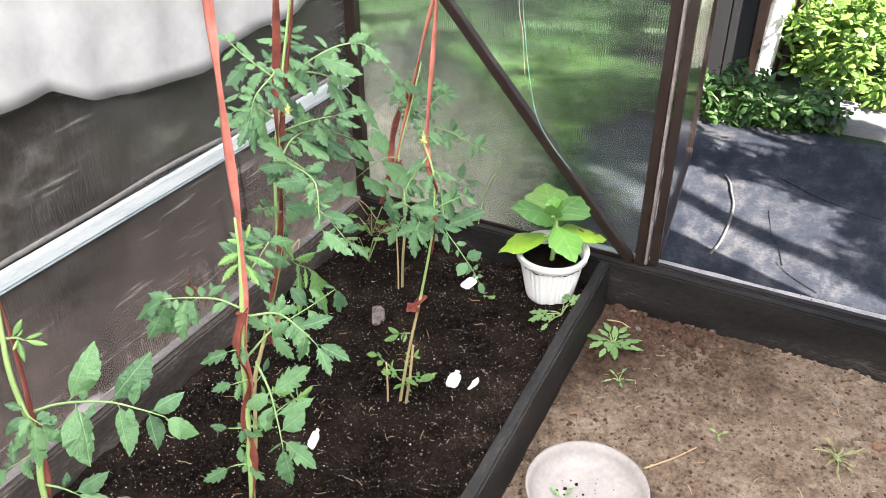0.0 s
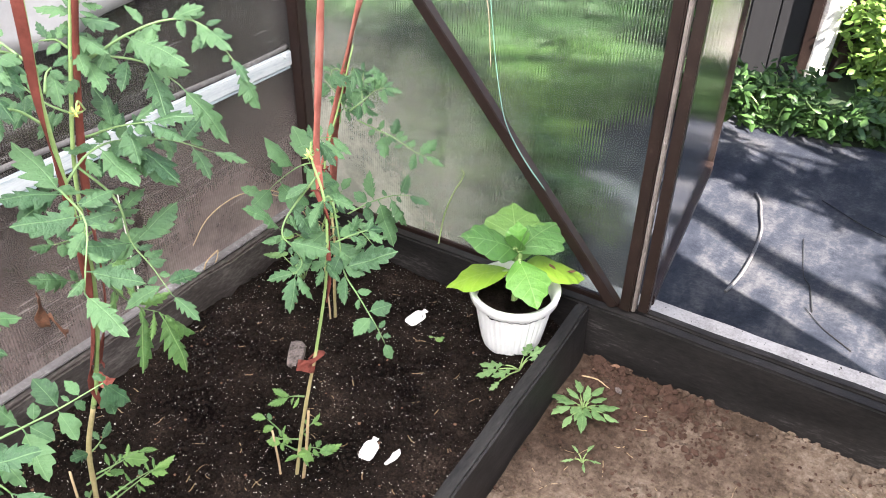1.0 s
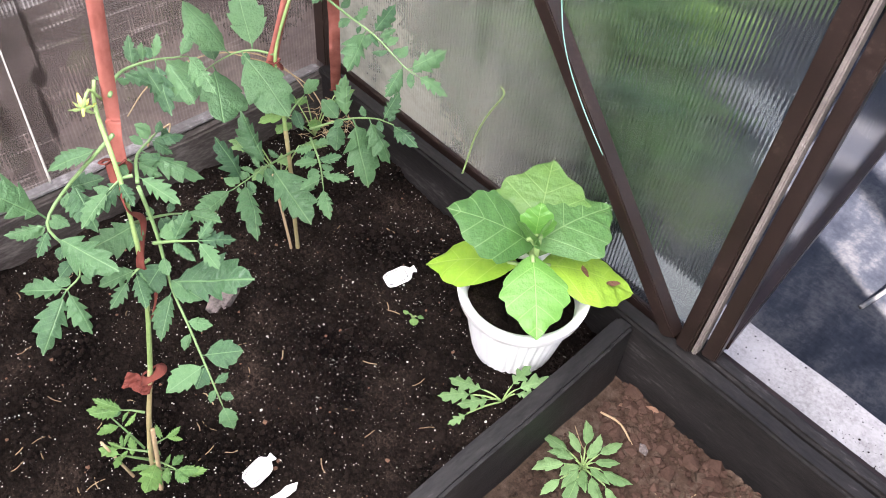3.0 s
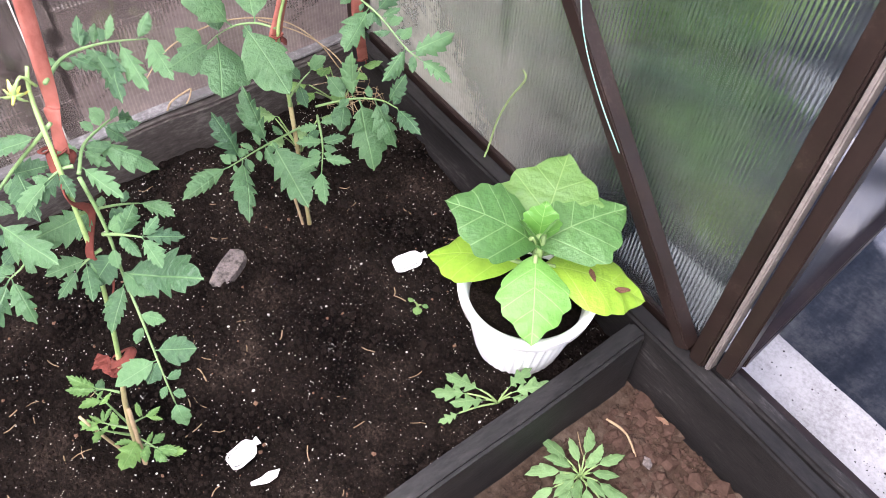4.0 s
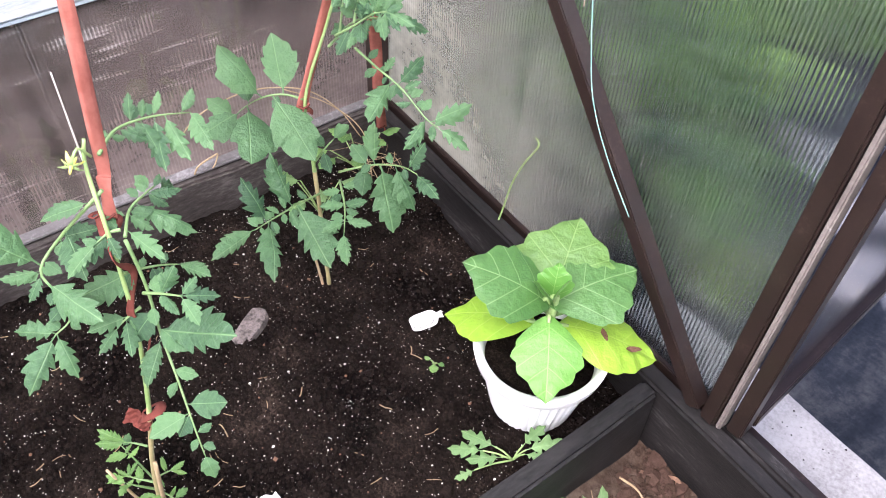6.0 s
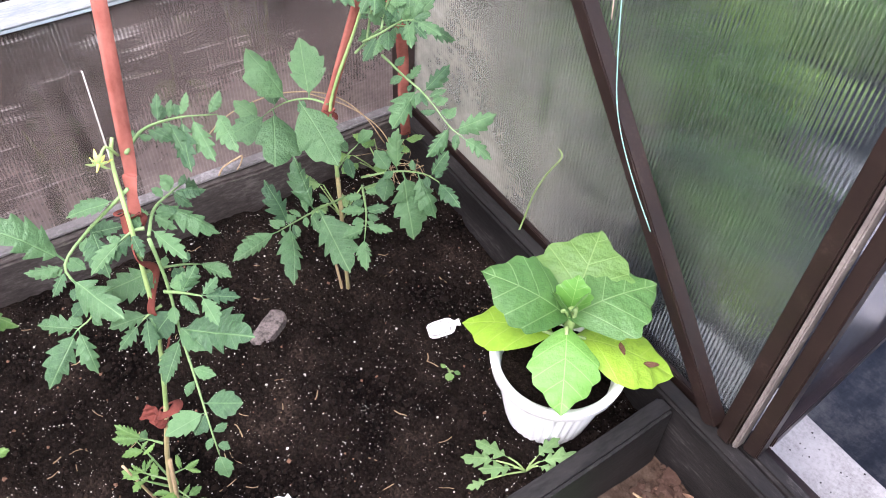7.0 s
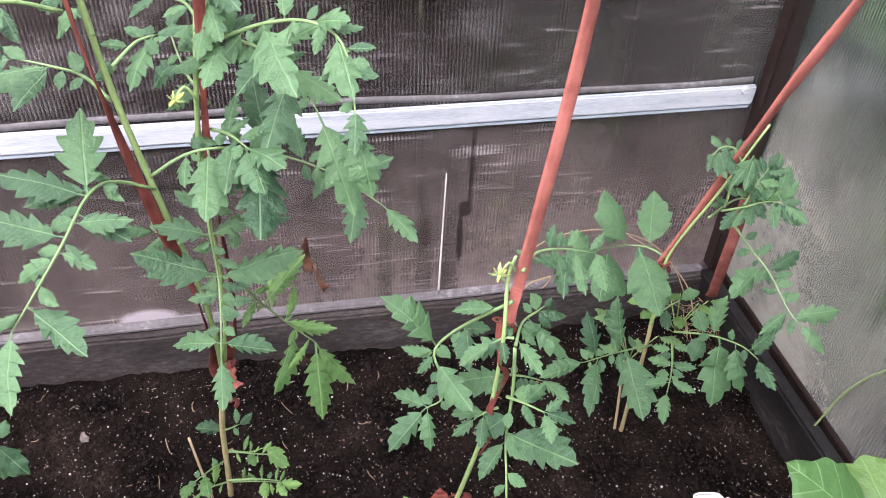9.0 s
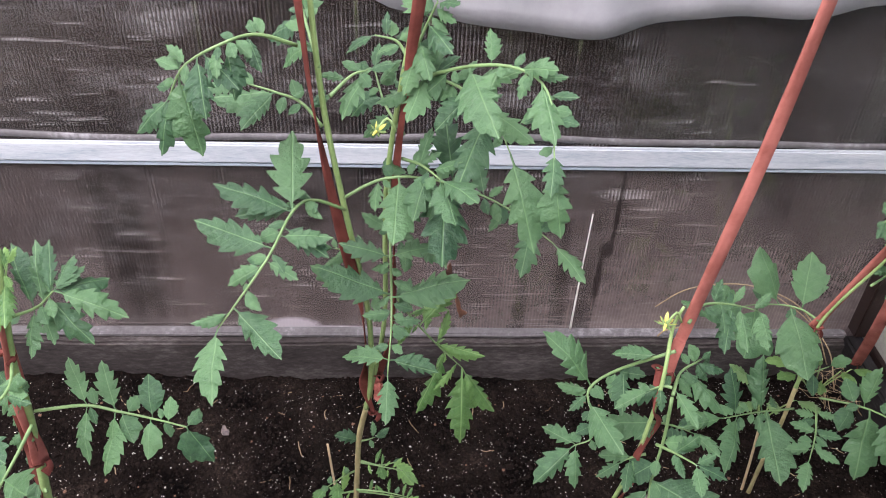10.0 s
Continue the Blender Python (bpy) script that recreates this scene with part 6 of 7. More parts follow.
def flower(label, x, y, z, way, size, n=6):
    """An open tomato flower: narrow petals in a star, bent back, green sepals between them, on a crooked stalk."""
    f = empty("tomato_flower", x, y, z, label, "flower")
    axis = Vector((0.7, -0.35, -0.1)).normalized()
    u = axis.cross(Vector((0, 0, 1))).normalized()
    v = u.cross(axis)
    for nm, mat, k0, long, back in (("petal", M_FLOWER, 0.0, 1.0, 0.35), ("sepal", M_STEM, 0.5, 0.9, -0.15)):
        mesh = blade(nm, mat, 0.30, 1, 0.0, 5, 0.35, 0.3, n=8)
        for k in range(n):
            a = radians(way) + 2 * math.pi * (k + k0) / n
            d = u * math.cos(a) + v * math.sin(a) - axis * back
            ob = new(nm, mesh)
            m = leaf_frame(d, axis).to_4x4()
            m.translation = Vector((x, y, z))
            ob.parent = f
            ob.matrix_parent_inverse = Matrix.Translation(-f.location)
            ob.matrix_basis = m @ Matrix.Scale(size * long * (0.85 + 0.3 * (k % 2)), 4)
    put("stamen", tube("stamen", [(x, y, z), tuple(Vector((x, y, z)) + axis * size * 0.7)], size * 0.16, size * 0.08, M_FLOWER, 4, 6), f)
    put("flower_stalk", tube("flower_stalk", [(x, y, z), (x - 0.006, y + 0.010, z + 0.010), (x - 0.008, y + 0.018, z - 0.004)], 0.0014, 0.0012, M_STEM, 6, 5), f)
    return f


flower("yellow tomato flower on a hairy stalk", .648, -.632, .655, 20, 0.011)
flower("small yellow tomato flower on a tall plant", .545, -.905, .80, 70, 0.010, 5)
flower("small yellow tomato flower near the plant top", .640, -.975, 1.02, 10, 0.010, 5)
flower("small yellow tomato flower near the plant top", .590, -.880, 1.03, 60, 0.010, 5)

tagged(put("dry_leaf", ribbon_mesh("dry_leaf", [(.112, -.806, .215), (.117, -.809, .25), (.122, -.806, .275), (.128, -.809, .298)], 0.024, M_DRYLEAF, 16, 120, 0, 5, 0.5)),
       "shrivelled brown leaf hanging by the side wall", "dry leaf")
tagged(put("dry_leaf", ribbon_mesh("dry_leaf", [(.114, -.797, .24), (.124, -.790, .22), (.130, -.785, .20), (.127, -.777, .185)], 0.020, M_DRYLEAF, 14, 100, 40, 6, 0.5)),
       "shrivelled brown leaf hanging by the side wall", "dry leaf")
tagged(put("tendril", tube("tendril", [(0.472, -0.002, 0.070), (0.472, 0.010, 0.110), (0.482, 0.012, 0.169), (0.504, 0.012, 0.231), (0.529, 0.012, 0.282), (0.530, 0.012, 0.296), (0.522, 0.012, 0.299)], 0.0019, 0.0013, M_STEM, 18, 6)),
       "thin yellow-green tendril against the end wall", "weed")
tagged(put("twine", tube("twine", [(.749, -.020, .336), (.704, -.020, .382), (.666, -.020, .430), (.642, -.020, .475), (.627, -.020, .53), (.613, -.020, .60), (.598, -.020, .70), (.590, -.020, .77), (.58, -.022, 1.0), (.57, -.024, 1.8)], 0.0008, 0.0008, M_TWINE, 50, 6)),
       "green plastic twine hanging along the end wall", "twine")
tagged(put("cord", tube("cord", [(.606, -.024, .58), (.596, -.026, .69), (.583, -.026, .76), (.57, -.026, 1.0), (.56, -.026, 1.8)], 0.0009, 0.0009, M_CORD, 30, 6)), "beige cord end hanging beside the twine", "twine")
tagged(put("plastic_sliver", tube("plastic_sliver", [(.055, -.561, .082), (.055, -.559, .20), (.057, -.556, .361)], 0.0022, 0.0010, M_PERLITE, 12, 6)), "thin white plastic sliver leaning on the side wall", "sliver")

tagged(put("dry_tendril", tube("dry_tendril", [(.075, -.412, .162), (.075, -.367, .202), (.075, -.31, .218), (.075, -.239, .214), (.09, -.16, .188), (.108, -.106, .133), (.125, -.07, .06)], 0.0011, 0.0013, M_STRAW, 30, 6)),
       "long dry tendril arching along the side wall", "dry stalk")
tagged(put("dry_tendril", tube("dry_tendril", [(.080, -.20, .20), (.10, -.13, .155), (.13, -.08, .10), (.16, -.06, .03)], 0.0011, 0.0013, M_STRAW, 20, 6)), "dry stalk in the bed corner", "dry stalk")
tagged(put("bent_straw", tube("bent_straw", [(.070, -.391, .080), (.070, -.379, .096), (.070, -.349, .105), (.070, -.341, .105), (.071, -.348, .089), (.072, -.356, .080)], 0.0018, 0.0014, M_STRAW, 24, 6)),
       "bent dry straw lying on the sill", "straw")

# weeds
small_leaf_plant("weed", "pale green weed growing on the earth path", "weed", .960, -.187, path_height(.960, -.187),
                 [(20, .030, .05, 35), (75, .03, .045, 40), (130, .03, .045, 35), (190, .030, .05, 30), (240, .035, .055, 35), (290, .04, .055, 35), (330, .035, .05, 45), (100, .012, .045, 65), (260, .012, .045, 65),
                  (45, .02, .04, 55), (105, .02, .04, 50), (160, .02, .04, 55), (215, .02, .045, 50), (275, .02, .045, 50), (310, .02, .045, 60), (0, .015, .04, 60), (350, .05, .04, 25), (265, .055, .04, 25)],
                 M_WEED, 200, 0.40, 3.2, 0.16)
small_leaf_plant("weed", "small yellowish weed on the earth path", "weed", 1.018, -.322, path_height(1.018, -.322),
                 [(10, .015, .025, 35), (80, .018, .028, 40), (150, .015, .025, 35), (220, .018, .028, 30), (300, .015, .025, 35)], M_WEED, 210, 0.3, 3.5, 0.5)
small_leaf_plant("weed", "tuft of dry yellowish grass on the earth path", "weed", 1.53, -.355, path_height(1.53, -.355),
                 [(k * 67 + 13 * (k % 3), .004 + .003 * (k % 4), .022 + .011 * (k * 5 % 4), 12 + 14 * (k * 3 % 5)) for k in range(19)], M_DRYGRASS, 280, 0.12, 2, 0.1)
small_leaf_plant("weed", "tiny green sprout on the earth path", "weed", 1.28, -.395, path_height(1.28, -.395), [(40, .008, .018, 40), (160, .008, .018, 40), (280, .008, .016, 30)], M_WEED, 220)
small_leaf_plant("weed", "tiny yellow-green seedling in the soil", "weed", .621, -.240, soil_height(.621, -.240), [(-40, .012, .022, 60), (30, .008, .012, 40), (200, .008, .012, 40)], M_TOMATO_PALE, 230, 0.7, 3, 0.08)
small_leaf_plant("weed", "wilted plucked shoot lying by the bed board", "weed", .832, -.250, soil_height(.832, -.250) + 0.02,
                 [(205, .03, .055, 15), (225, .045, .05, 12), (240, .02, .05, 25), (60, .030, .06, 55), (95, .025, .045, 45), (255, .06, .03, 5), (30, .03, .04, 60)], M_WEED, 240, 0.60, 3.0, 0.8)
small_leaf_plant("weed", "yellowing creeper in the bed corner", "weed", .150, -.090, .0, [(-30, .09, .050, 60), (10, .11, .042, 70), (-70, .10, .050, 50), (-100, .09, .052, 50), (60, .10, .040, 65), (200, .07, .040, 60), (-50, .13, .045, 72)], M_TOMATO_PALE, 250, 0.6, 3, 0.2)
small_leaf_plant("weed", "mildewed fern-like weed by the side wall", "weed", .216, -.216, .0, [(-20, .10, .05, 70), (-60, .09, .05, 60), (-100, .10, .055, 72), (40, .10, .05, 66), (-140, .08, .05, 60)], M_WEED, 260, 0.6, 6, 0.45)


def straws(name, label, category, n, x0, x1, y0, y1, height, long, r, mat, seed):
    """A scatter of fallen bits, each bent its own way, in one mesh."""
    rg = random.Random(seed)
    verts, faces = [], []
    for _ in range(n):
        x, y = rg.uniform(x0, x1), rg.uniform(y0, y1)
        a, l = rg.uniform(0, 6.28), long * rg.uniform(0.35, 1.0)
        bend = rg.uniform(-0.5, 0.5)
        rr = r * rg.uniform(0.6, 1.3)
        for k in range(4):
            f = k / 3 - 0.5
            px, py = x + math.cos(a + bend * f) * l * f, y + math.sin(a + bend * f) * l * f
            c = Vector((px, py, height(px, py) + rr * 0.8 + rg.uniform(0, 0.002)))
            s = Vector((-math.sin(a), math.cos(a), 0))
            for q in ((1, 0), (0, 1), (-1, 0), (0, -1)):
                verts.append(c + s * (rr * q[0]) + Vector((0, 0, rr * q[1])))
        o = len(verts) - 16
        for k in range(3):
            for j in range(4):
                p, q = o + k * 4 + j, o + k * 4 + (j + 1) % 4
                faces.append((p, q, q + 4, p + 4))
        faces += [(o, o + 1, o + 2, o + 3), (o + 12, o + 13, o + 14, o + 15)]
    return tagged(put(name, pymesh(name, verts, faces, mat)), label, category, kind="stuff")


def crumbs(name, label, category, n, x0, x1, y0, y1, height, size, mat, seed, flat=0.7, slant=0.0):
    """A scatter of small lumps in one mesh."""
    rg = random.Random(seed)
    verts, faces = [], []
    shape = [(1, 0, 0), (-1, 0, 0), (0, 1, 0), (0, -1, 0), (0, 0, 1), (0, 0, -1), (.6, .6, .5), (-.6, .5, .6), (.5, -.6, .6), (-.6, -.6, .5)]
    tris = [(4, 6, 7), (4, 7, 9), (4, 9, 8), (4, 8, 6), (6, 0, 2), (6, 2, 7), (7, 2, 1), (7, 1, 9),
            (9, 1, 3), (9, 3, 8), (8, 3, 0), (8, 0, 6), (5, 2, 0), (5, 1, 2), (5, 3, 1), (5, 0, 3)]
    for _ in range(n):
        y = rg.uniform(y0, y1)
        x = x0 + (x1 - slant * y - x0) * rg.random()
        s = size * (0.35 + rg.random() ** 3)
        e = Euler((rg.uniform(0, 6.28), rg.uniform(0, 6.28), rg.uniform(0, 6.28))).to_matrix()
        o = len(verts)
        z = height(x, y) + s * 0.25
        for v in shape:
            w = e @ Vector([c * rg.uniform(0.75, 1.2) for c in v]) * s
            verts.append((x + w.x, y + w.y, z + w.z * flat))
        faces += [(o + a, o + b, o + c) for a, b, c in tris]
    return tagged(put(name, pymesh(name, verts, faces, mat, False)), label, category, kind="stuff")


crumbs("perlite_grains", "tiny white perlite grains scattered in the soil", "perlite", 19000, .10, .850, -1.9, -.02, soil_height, 0.00095, M_PERLITE, 1, slant=0.023)
crumbs("soil_crumbs", "loose crumbs of dark soil", "soil crumbs", 26000, .09, .850, -2.0, -.01, soil_height, 0.0040, M_CLOD, 2, slant=0.023)
crumbs("bark_bits", "reddish bark bits in the soil", "bark", 420, .12, .850, -1.8, -.05, soil_height, 0.0032, M_BARK, 3, slant=0.023)
crumbs("soil_lumps", "larger lumps of dark soil", "soil lumps", 420, .09, .850, -2.0, -.01, soil_height, 0.0085, M_CLOD, 22, slant=0.023)
crumbs("pale_chips", "small pale chips scattered in the soil", "chips", 800, .10, .850, -1.9, -.02, soil_height, 0.0019, M_PERLITE, 23, 0.5, slant=0.023)
crumbs("earth_crumbs", "small lumps of dry earth on the path", "earth crumbs", 12000, .90, 2.0, -1.4, -.01, path_height, 0.0060, M_PATH, 4)
crumbs("earth_clods", "clods of earth along the end board", "earth clods", 200, .90, 1.9, -.08, -.012, path_height, 0.011, M_PATH, 5)
crumbs("corner_clods", "brown clods of earth in the path corner", "earth clods", 420, .905, 1.25, -.20, -.012, path_height, 0.0085, M_CLOD_BROWN, 15)
crumbs("corner_lumps", "larger reddish lumps of earth in the path corner", "earth clods", 70, .905, 1.16, -.10, -.014, path_height, 0.015, M_CLOD_BROWN, 17)
crumbs("path_grit", "dark grit on the earth path", "grit", 2600, .90, 1.9, -1.2, -.01, path_height, 0.0045, M_CLOD_BROWN, 16)
crumbs("pebbles", "grey pebbles on the earth path", "pebbles", 60, .92, 1.9, -1.2, -.02, path_height, 0.010, M_STONE, 6, 0.6)
straws("straw_bits", "dry straw and twigs on the earth path", "straw", 150, .92, 2.0, -1.3, -.03, path_height, 0.055, 0.0007, M_STRAW, 7)
straws("soil_twigs", "thin twigs on the dark soil", "twigs", 120, .12, .84, -1.5, -.04, soil_height, 0.030, 0.0007, M_STRAW, 8)


crumbs("threshold_specks", "dark specks of moss and soil on the concrete threshold", "specks", 700, 1.0, 2.0, .078, .218, lambda x, y: -0.0225, 0.0018, M_CLOD, 31)
rg_root = random.Random(91)
straws("dry_roots", "tangle of dry beige roots in the bed corner", "dry roots", 34, .10, .20, -.10, -.015, lambda x, y: 0.01 + rg_root.random() * 0.02, 0.07, 0.0006, M_STRAW, 21)


def lying(name, label, category, points, r0, r1, mat, height, lift=0.004, n=16):
    return tagged(put(name, tube(name, [(x, y, height(x, y) + lift) for x, y in points], r0, r1, mat, n, 6)), label, category)


lying("twig", "pale curved twig on the earth", "twig", [(.915, -.092), (.950, -.084), (.993, -.102)], 0.0022, 0.0014, M_STRAW, path_height)
lying("twig", "straight dry straw on the earth", "twig", [(1.155, -.575), (1.205, -.515), (1.245, -.455)], 0.0022, 0.0016, M_STRAW, path_height)
for k, (dx, dy, tr) in enumerate(((.935, -.515, 10), (.950, -.490, 70), (.925, -.055, 20), (.955, -.030, 80))):
    dz = path_height(dx, dy)
    tagged(put("dry_leaf", ribbon_mesh("dry_leaf", [(dx, dy, dz + .004), (dx + .014, dy + .006, dz + .010), (dx + .024, dy + .004, dz + .004)], 0.010, M_BARK, 8, 20, tr, k, 0.5)),
           "curled dry leaf on the earth path", "dry leaf")
tagged(stone_mesh("stone", 1.61, -.27, path_height(1.61, -.27) + 0.008, 0.03, 0.024, 0.02, 20, M_BARK, 9, 2), "orange brick pebble on the path", "stone")

# shallow bowl lying on the path
BX, BY = 1.070, -.722
bz = path_height(BX, BY)
bowl = empty("bowl", BX, BY, bz, "dusty translucent plastic bowl lying on the path", "bowl")
prof = [(0.0, .004), (.085, .004), (.104, .010), (.118, .030), (.124, .046), (.129, .047), (.129, .043), (.122, .024), (.108, .0), (.0, -.002)]
bv, bf, ns = [], [], 56
for r, h in prof:
    for k in range(ns):
        a = 2 * math.pi * k / ns
        bv.append((BX + max(r, 0.001) * math.cos(a), BY + max(r, 0.001) * math.sin(a), bz + 0.006 + h))
for i in range(len(prof) - 1):
    for k in range(ns):
        a, b = i * ns + k, i * ns + (k + 1) % ns
        bf.append((a, b, b + ns, a + ns))
put("bowl_shell", pymesh("bowl_shell", bv, bf, M_BOWL), bowl)
crumbs("bowl_dirt", "bits of earth and grass in the bowl", "dirt", 26, BX - .07, BX + .07, BY - .07, BY + .07, lambda x, y: bz + 0.011, 0.004, M_CLOD, 12)
small_leaf_plant("weed", "tuft of weed lying in the bowl", "weed", 1.03, -.75, bz + .012, [(20, .01, .035, 20), (80, .012, .03, 30), (150, .01, .035, 25), (250, .01, .03, 20)], M_WEED, 270, 0.3, 4, 0.5)


# ---------------------------------------------------------------- outside
def foliage_material(name, dark, light):
    m, t, p, nodes, links = material(name)
    g = nodes.new("ShaderNodeNewGeometry")
    n = noise_tex(nodes, links, 30, 3)
    add = nodes.new("ShaderNodeMath")
    add.operation, add.inputs[1].default_value = "MULTIPLY_ADD", 0.35
    links.new(n.outputs["Fac"], add.inputs[0])
    links.new(g.outputs["Random Per Island"], add.inputs[2])
    r = ramp(nodes, (0.1, dark), (1.0, light))
    links.new(add.outputs[0], r.inputs[0])
    links.new(r.outputs[0], p.inputs["Base Color"])
    p.inputs["Roughness"].default_value = 0.5
    tr, mx = nodes.new("ShaderNodeBsdfTranslucent"), nodes.new("ShaderNodeMixShader")
    links.new(r.outputs[0], tr.inputs["Color"])
    mx.inputs[0].default_value = 0.35
    links.new(p.outputs[0], mx.inputs[1])
    links.new(tr.outputs[0], mx.inputs[2])
    links.new(mx.outputs[0], nodes["Material Output"].inputs["Surface"])
    return m


# brightness versions of one foliage: sun and shade are put into the colours
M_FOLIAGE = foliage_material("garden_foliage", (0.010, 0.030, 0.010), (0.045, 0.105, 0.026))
M_FOLIAGE_SUN = foliage_material("sunlit_tone_foliage", (0.060, 0.135, 0.024), (0.20, 0.32, 0.065))
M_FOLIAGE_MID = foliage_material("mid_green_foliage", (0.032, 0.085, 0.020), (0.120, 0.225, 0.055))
M_FOLIAGE_DARK = foliage_material("shaded_tone_foliage", (0.014, 0.040, 0.010), (0.065, 0.140, 0.034))


def foliage_mesh(name, centres, n, leaf, mat, seed, upward=0.5, narrow=0.5):
    """Many small bent leaves round the given clumps (x, y, z, rx, ry, rz)."""
    rg = random.Random(seed)
    verts, faces = [], []
    for _ in range(n):
        cx, cy, cz, rx, ry, rz = rg.choice(centres)
        d = Vector((rg.gauss(0, 1), rg.gauss(0, 1), rg.gauss(0, 1))).normalized() * rg.random() ** 0.45
        c = Vector((cx + d.x * rx, cy + d.y * ry, cz + d.z * rz))
        way = Vector((rg.gauss(0, 1), rg.gauss(0, 1), rg.gauss(0, 0.6) - 0.1)).normalized()
        m = leaf_frame(way, Vector((rg.gauss(0, upward), rg.gauss(0, upward), 1)))
        l = leaf * rg.uniform(0.55, 1.25)
        w = l * narrow * rg.uniform(0.8, 1.2)
        o = len(verts)
        for q in ((0, 0, 0), (.35, .5, -.05), (.35, 0, .03), (.35, -.5, -.05), (.72, .36, -.16), (.72, 0, -.08), (.72, -.36, -.16), (1, 0, -.24)):
            verts.append(c + m @ Vector((q[0] * l, q[1] * w, q[2] * l)))
        faces += [(o, o + 2, o + 1), (o, o + 3, o + 2), (o + 1, o + 2, o + 5, o + 4), (o + 2, o + 3, o + 6, o + 5), (o + 4, o + 5, o + 7), (o + 5, o + 6, o + 7)]
    return pymesh(name, verts, faces, mat)


def bush(label, x, y, h, r, n, leaf, mat, seed, narrow=0.5, category="bush"):
    rg = random.Random(seed)
    z = OUT_Z - 0.01
    b = empty("bush", x, y, z, label, category)
    clumps = []
    for k in range(7):
        a = rg.uniform(0, 6.28)
        q = rg.random() ** 0.6 * r
        c, s = math.cos(a), math.sin(a)
        tip = (x + c * q, y + s * q, z + h * rg.uniform(0.45, 0.95))
        put("branch", tube("branch", [(x + c * 0.03, y + s * 0.03, z), (x + c * q * 0.4, y + s * q * 0.4, z + (tip[2] - z) * 0.6), tip], 0.005, 0.002, M_STEM, 8, 5), b)
        clumps.append((*tip, r * 0.42, r * 0.42, h * 0.26))
        clumps.append(((x + tip[0]) / 2, (y + tip[1]) / 2, z + (tip[2] - z) * 0.45, r * 0.4, r * 0.4, h * 0.25))
    put("foliage", foliage_mesh("foliage", clumps, n, leaf, mat, seed + 1, narrow=narrow), b)
    return b


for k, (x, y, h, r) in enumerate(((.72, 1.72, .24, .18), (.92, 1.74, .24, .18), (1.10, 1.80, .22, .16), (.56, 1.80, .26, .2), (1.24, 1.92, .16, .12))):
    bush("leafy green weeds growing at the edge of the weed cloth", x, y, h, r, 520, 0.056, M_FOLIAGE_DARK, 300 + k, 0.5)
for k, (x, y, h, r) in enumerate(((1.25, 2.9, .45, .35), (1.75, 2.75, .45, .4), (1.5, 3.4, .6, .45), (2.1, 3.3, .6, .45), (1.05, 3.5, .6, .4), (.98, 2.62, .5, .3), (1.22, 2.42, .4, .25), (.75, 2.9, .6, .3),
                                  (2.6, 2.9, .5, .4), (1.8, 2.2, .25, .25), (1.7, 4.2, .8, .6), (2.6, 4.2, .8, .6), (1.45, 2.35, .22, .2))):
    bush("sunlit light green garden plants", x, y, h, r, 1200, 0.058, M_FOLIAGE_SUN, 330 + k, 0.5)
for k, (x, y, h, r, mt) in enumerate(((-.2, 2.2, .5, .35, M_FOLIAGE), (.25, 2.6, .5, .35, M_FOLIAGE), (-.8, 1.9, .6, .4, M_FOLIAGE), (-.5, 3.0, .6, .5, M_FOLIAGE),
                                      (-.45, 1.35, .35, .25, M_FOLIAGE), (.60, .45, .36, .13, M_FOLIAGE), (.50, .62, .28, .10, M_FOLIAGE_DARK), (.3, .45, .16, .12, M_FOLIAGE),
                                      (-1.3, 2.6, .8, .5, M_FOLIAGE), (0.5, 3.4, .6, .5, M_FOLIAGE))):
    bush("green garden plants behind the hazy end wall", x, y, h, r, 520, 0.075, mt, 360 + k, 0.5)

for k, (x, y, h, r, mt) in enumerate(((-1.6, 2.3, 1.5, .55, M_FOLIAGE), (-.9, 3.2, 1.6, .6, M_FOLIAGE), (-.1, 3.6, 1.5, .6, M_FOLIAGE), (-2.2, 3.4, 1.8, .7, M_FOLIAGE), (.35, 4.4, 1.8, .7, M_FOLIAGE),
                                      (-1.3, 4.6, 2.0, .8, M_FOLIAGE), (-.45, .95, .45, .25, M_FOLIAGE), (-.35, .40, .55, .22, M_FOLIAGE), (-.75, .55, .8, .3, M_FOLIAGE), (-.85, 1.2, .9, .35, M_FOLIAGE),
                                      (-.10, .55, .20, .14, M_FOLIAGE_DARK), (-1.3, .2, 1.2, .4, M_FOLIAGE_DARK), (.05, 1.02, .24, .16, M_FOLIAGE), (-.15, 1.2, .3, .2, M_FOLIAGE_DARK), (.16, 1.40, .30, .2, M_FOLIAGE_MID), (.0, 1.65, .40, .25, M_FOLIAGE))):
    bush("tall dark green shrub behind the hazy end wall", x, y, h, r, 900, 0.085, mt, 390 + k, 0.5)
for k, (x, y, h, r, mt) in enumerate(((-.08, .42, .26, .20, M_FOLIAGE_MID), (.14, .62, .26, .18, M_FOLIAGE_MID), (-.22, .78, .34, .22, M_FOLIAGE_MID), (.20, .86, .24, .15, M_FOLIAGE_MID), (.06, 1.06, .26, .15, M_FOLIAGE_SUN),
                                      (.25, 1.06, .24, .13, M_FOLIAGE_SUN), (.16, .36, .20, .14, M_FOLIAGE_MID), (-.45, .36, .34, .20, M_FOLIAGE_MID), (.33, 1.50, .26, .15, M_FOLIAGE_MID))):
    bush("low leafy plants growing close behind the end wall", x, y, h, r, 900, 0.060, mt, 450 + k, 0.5)
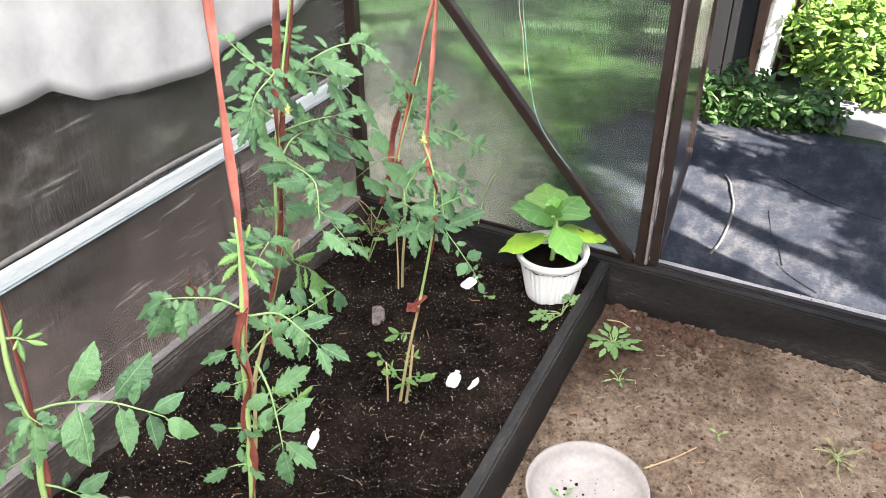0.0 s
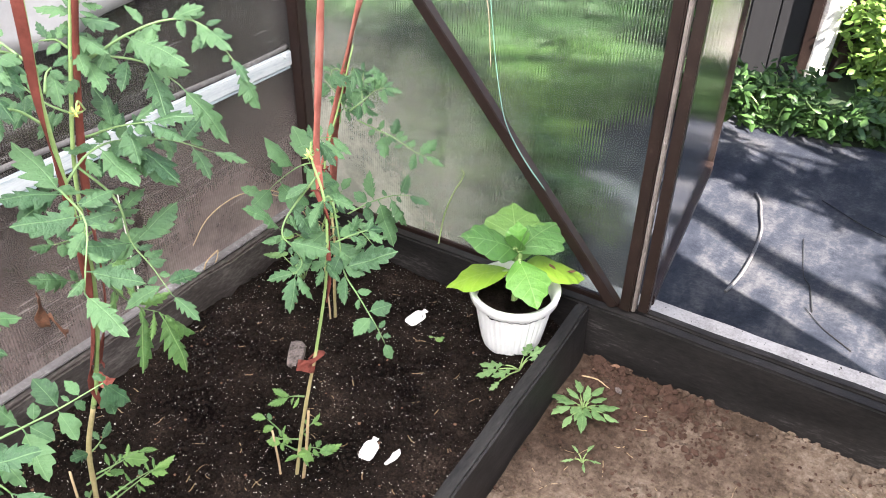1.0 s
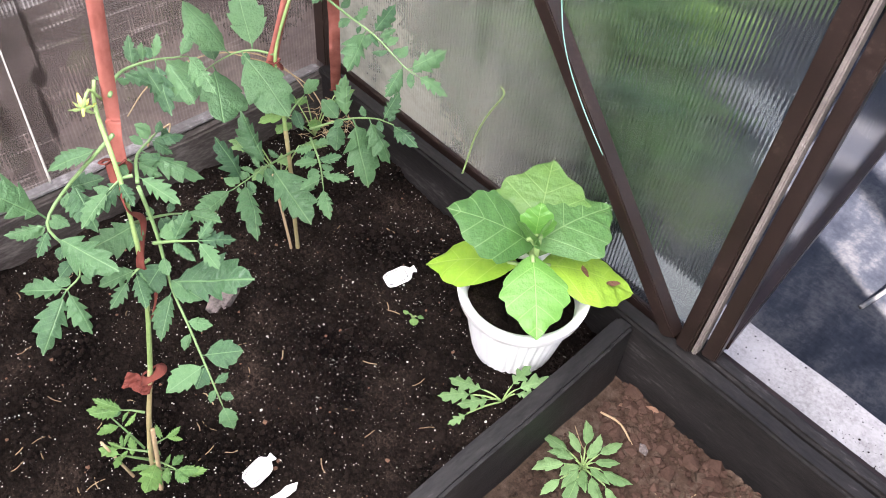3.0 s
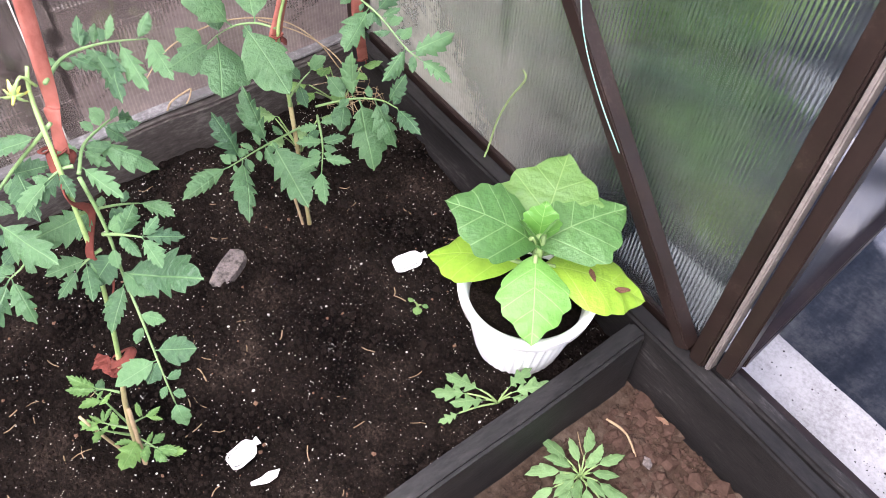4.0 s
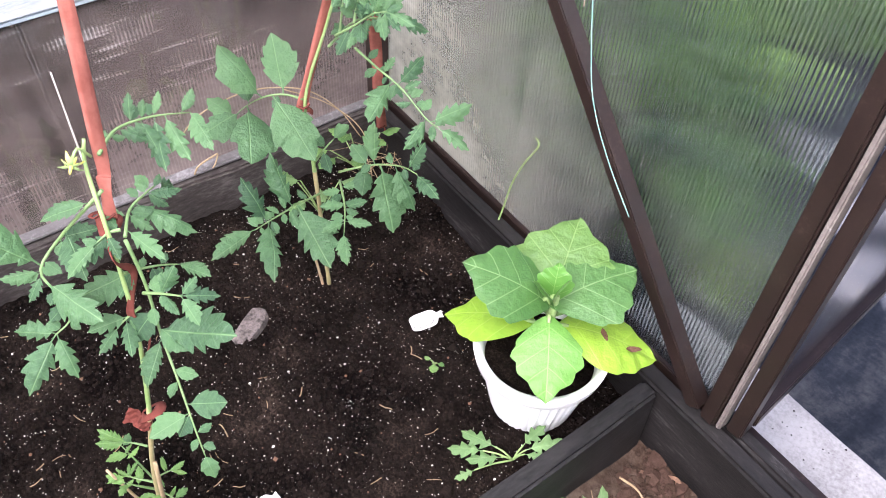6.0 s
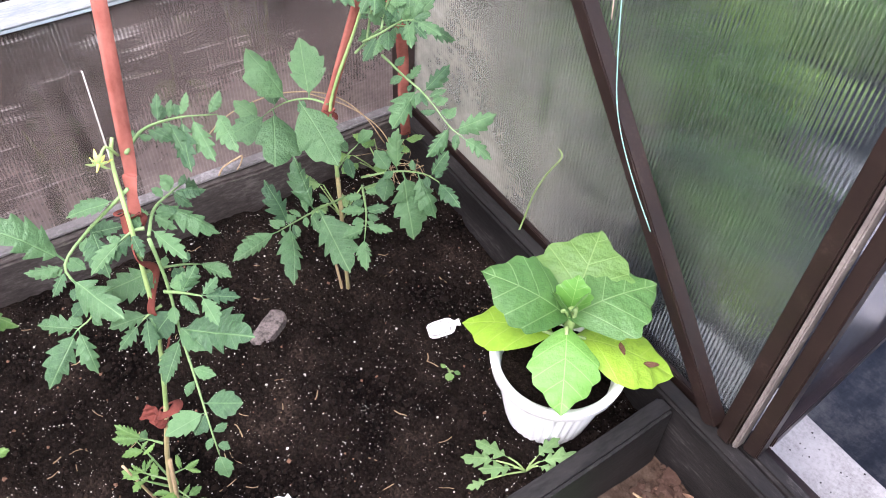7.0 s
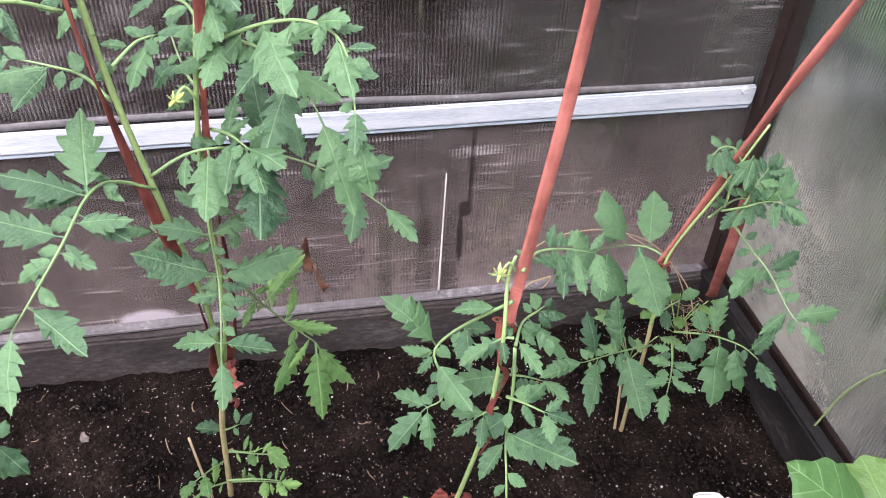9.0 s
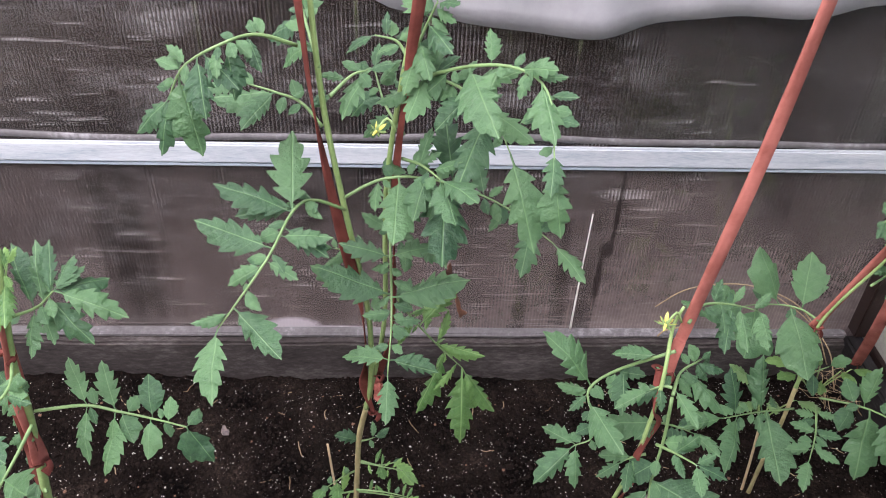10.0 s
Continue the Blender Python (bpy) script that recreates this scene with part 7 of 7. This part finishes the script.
for k, (x, y, h, r) in enumerate(((-.13, -.40, .50, .10), (-.16, -.20, .80, .10), (-.15, -.62, .40, .08))):
    bush("green shoots growing behind the dirty side wall", x, y, h, r, 70, 0.060, M_FOLIAGE_SUN if k == 0 else M_FOLIAGE, 420 + k, 0.6)

shed = empty("shed", .72, 2.44, OUT_Z, "dark shed corner with black boards and a brown post", "shed")
for k in range(4):
    part("board", box_bm(.36 + .125 * k, 2.42, OUT_Z - .05, .482 + .125 * k, 2.45, 2.1, 0.004), M_SHED, shed)
part("post", box_bm(.862, 2.38, OUT_Z - .05, .912, 2.46, 2.1, 0.005), M_FRAME, shed)
tree = empty("birch_tree", .95, 2.43, OUT_Z, "white birch trunk beside the shed", "tree")
put("trunk", tube("trunk", [(.930, 2.42, OUT_Z - .03), (.950, 2.43, .1), (.995, 2.45, .35), (1.05, 2.47, .8), (1.11, 2.48, 2.4)], .048, .05, M_BIRCH, 24, 14, 0.05, 3), tree)
put("trunk", tube("trunk", [(1.01, 2.52, OUT_Z - .03), (1.055, 2.53, .2), (1.11, 2.55, .6), (1.18, 2.6, 2.2)], .035, .03, M_FRAME, 20, 10, 0.08, 4), tree, "dark second trunk")
tagged(part("garden_slab", worn_board("g", 1.25, 1.93, OUT_Z - .06, 2.2, 2.24, OUT_Z + .025, random.Random(3), 24, 0.004), M_SLAB), "grey stone slab lying in the grass", "slab")

# slender tree added out of view beside the greenhouse: its bare trunk throws a straight shadow over the weed cloth
caster = empty("shade_tree", 3.6, -.30, OUT_Z, "slender unseen tree with a tall bare trunk, added for its shadow", "tree")
put("trunk", tube("trunk", [(3.6, -.30, OUT_Z - .05), (3.605, -.30, .6), (3.60, -.295, 1.3), (3.595, -.30, 2.0), (3.60, -.30, 3.7)], .060, .046, M_SHED, 20, 10, 0.04, 9), caster)
put("crown", foliage_mesh("crown", [(3.6, -.30, 3.9, .4, .4, .35), (3.75, -.2, 4.1, .35, .4, .3)], 900, .075, M_FOLIAGE, 79), caster)

# leafy tree added out of view; its clumps are placed to keep the far part of the cloth in shade
TX, TY = 3.5, .55
caster = empty("shade_tree", TX, TY, OUT_Z, "leafy unseen tree added to shade the weed cloth", "tree")
put("trunk", tube("trunk", [(TX, TY, OUT_Z - .05), (TX + .005, TY, .6), (TX, TY + .005, 1.3), (TX - .005, TY, 2.0), (TX, TY, 3.0)], .060, .030, M_SHED, 20, 10, 0.04, 9), caster)
rg = random.Random(77)
clumps = []
for k in range(64):
    gx, gy, h = rg.uniform(.2, 2.6), rg.uniform(1.26, 2.1), rg.uniform(1.6, 3.2)
    if k > 46:
        gx, gy = rg.uniform(1.60, 2.3), rg.uniform(.72, 1.2)
    tip = Vector((gx + .817 * h, gy - .376 * h, h + OUT_Z))
    b0 = Vector((TX, TY, min(2.9, max(0.9, tip.z - 0.35))))
    put("limb", tube("limb", [b0, b0.lerp(tip, .5) + Vector((0, 0, .06)), tip], .015, .005, M_SHED, 10, 7, 0.05, k), caster)
    clumps.append((tip.x, tip.y, tip.z, .22, .13, .14))
put("crown", foliage_mesh("crown", clumps, 15000, .080, M_FOLIAGE, 78), caster)

# thin hose and twigs on the weed cloth
lying("hose", "pale grey thin hose lying on the weed cloth", "hose", ((1.073, .58), (1.085, .68), (1.088, .78), (1.085, .88), (1.075, .97), (1.050, 1.06), (1.030, 1.14), (1.0, 1.20)), .0048, .0048, M_HOSE, sheet_height, .006, 40)
for pts in (((1.30, .62), (1.27, .74), (1.24, .80), (1.20, 1.0)), ((1.42, .50), (1.34, .56), (1.28, .63)), ((1.2, 1.30), (1.4, 1.18), (1.7, 1.05), (2.0, 1.0))):
    lying("twig", "thin dark twig lying on the weed cloth", "twig", pts, .0020, .0012, M_SHED, sheet_height, .003)
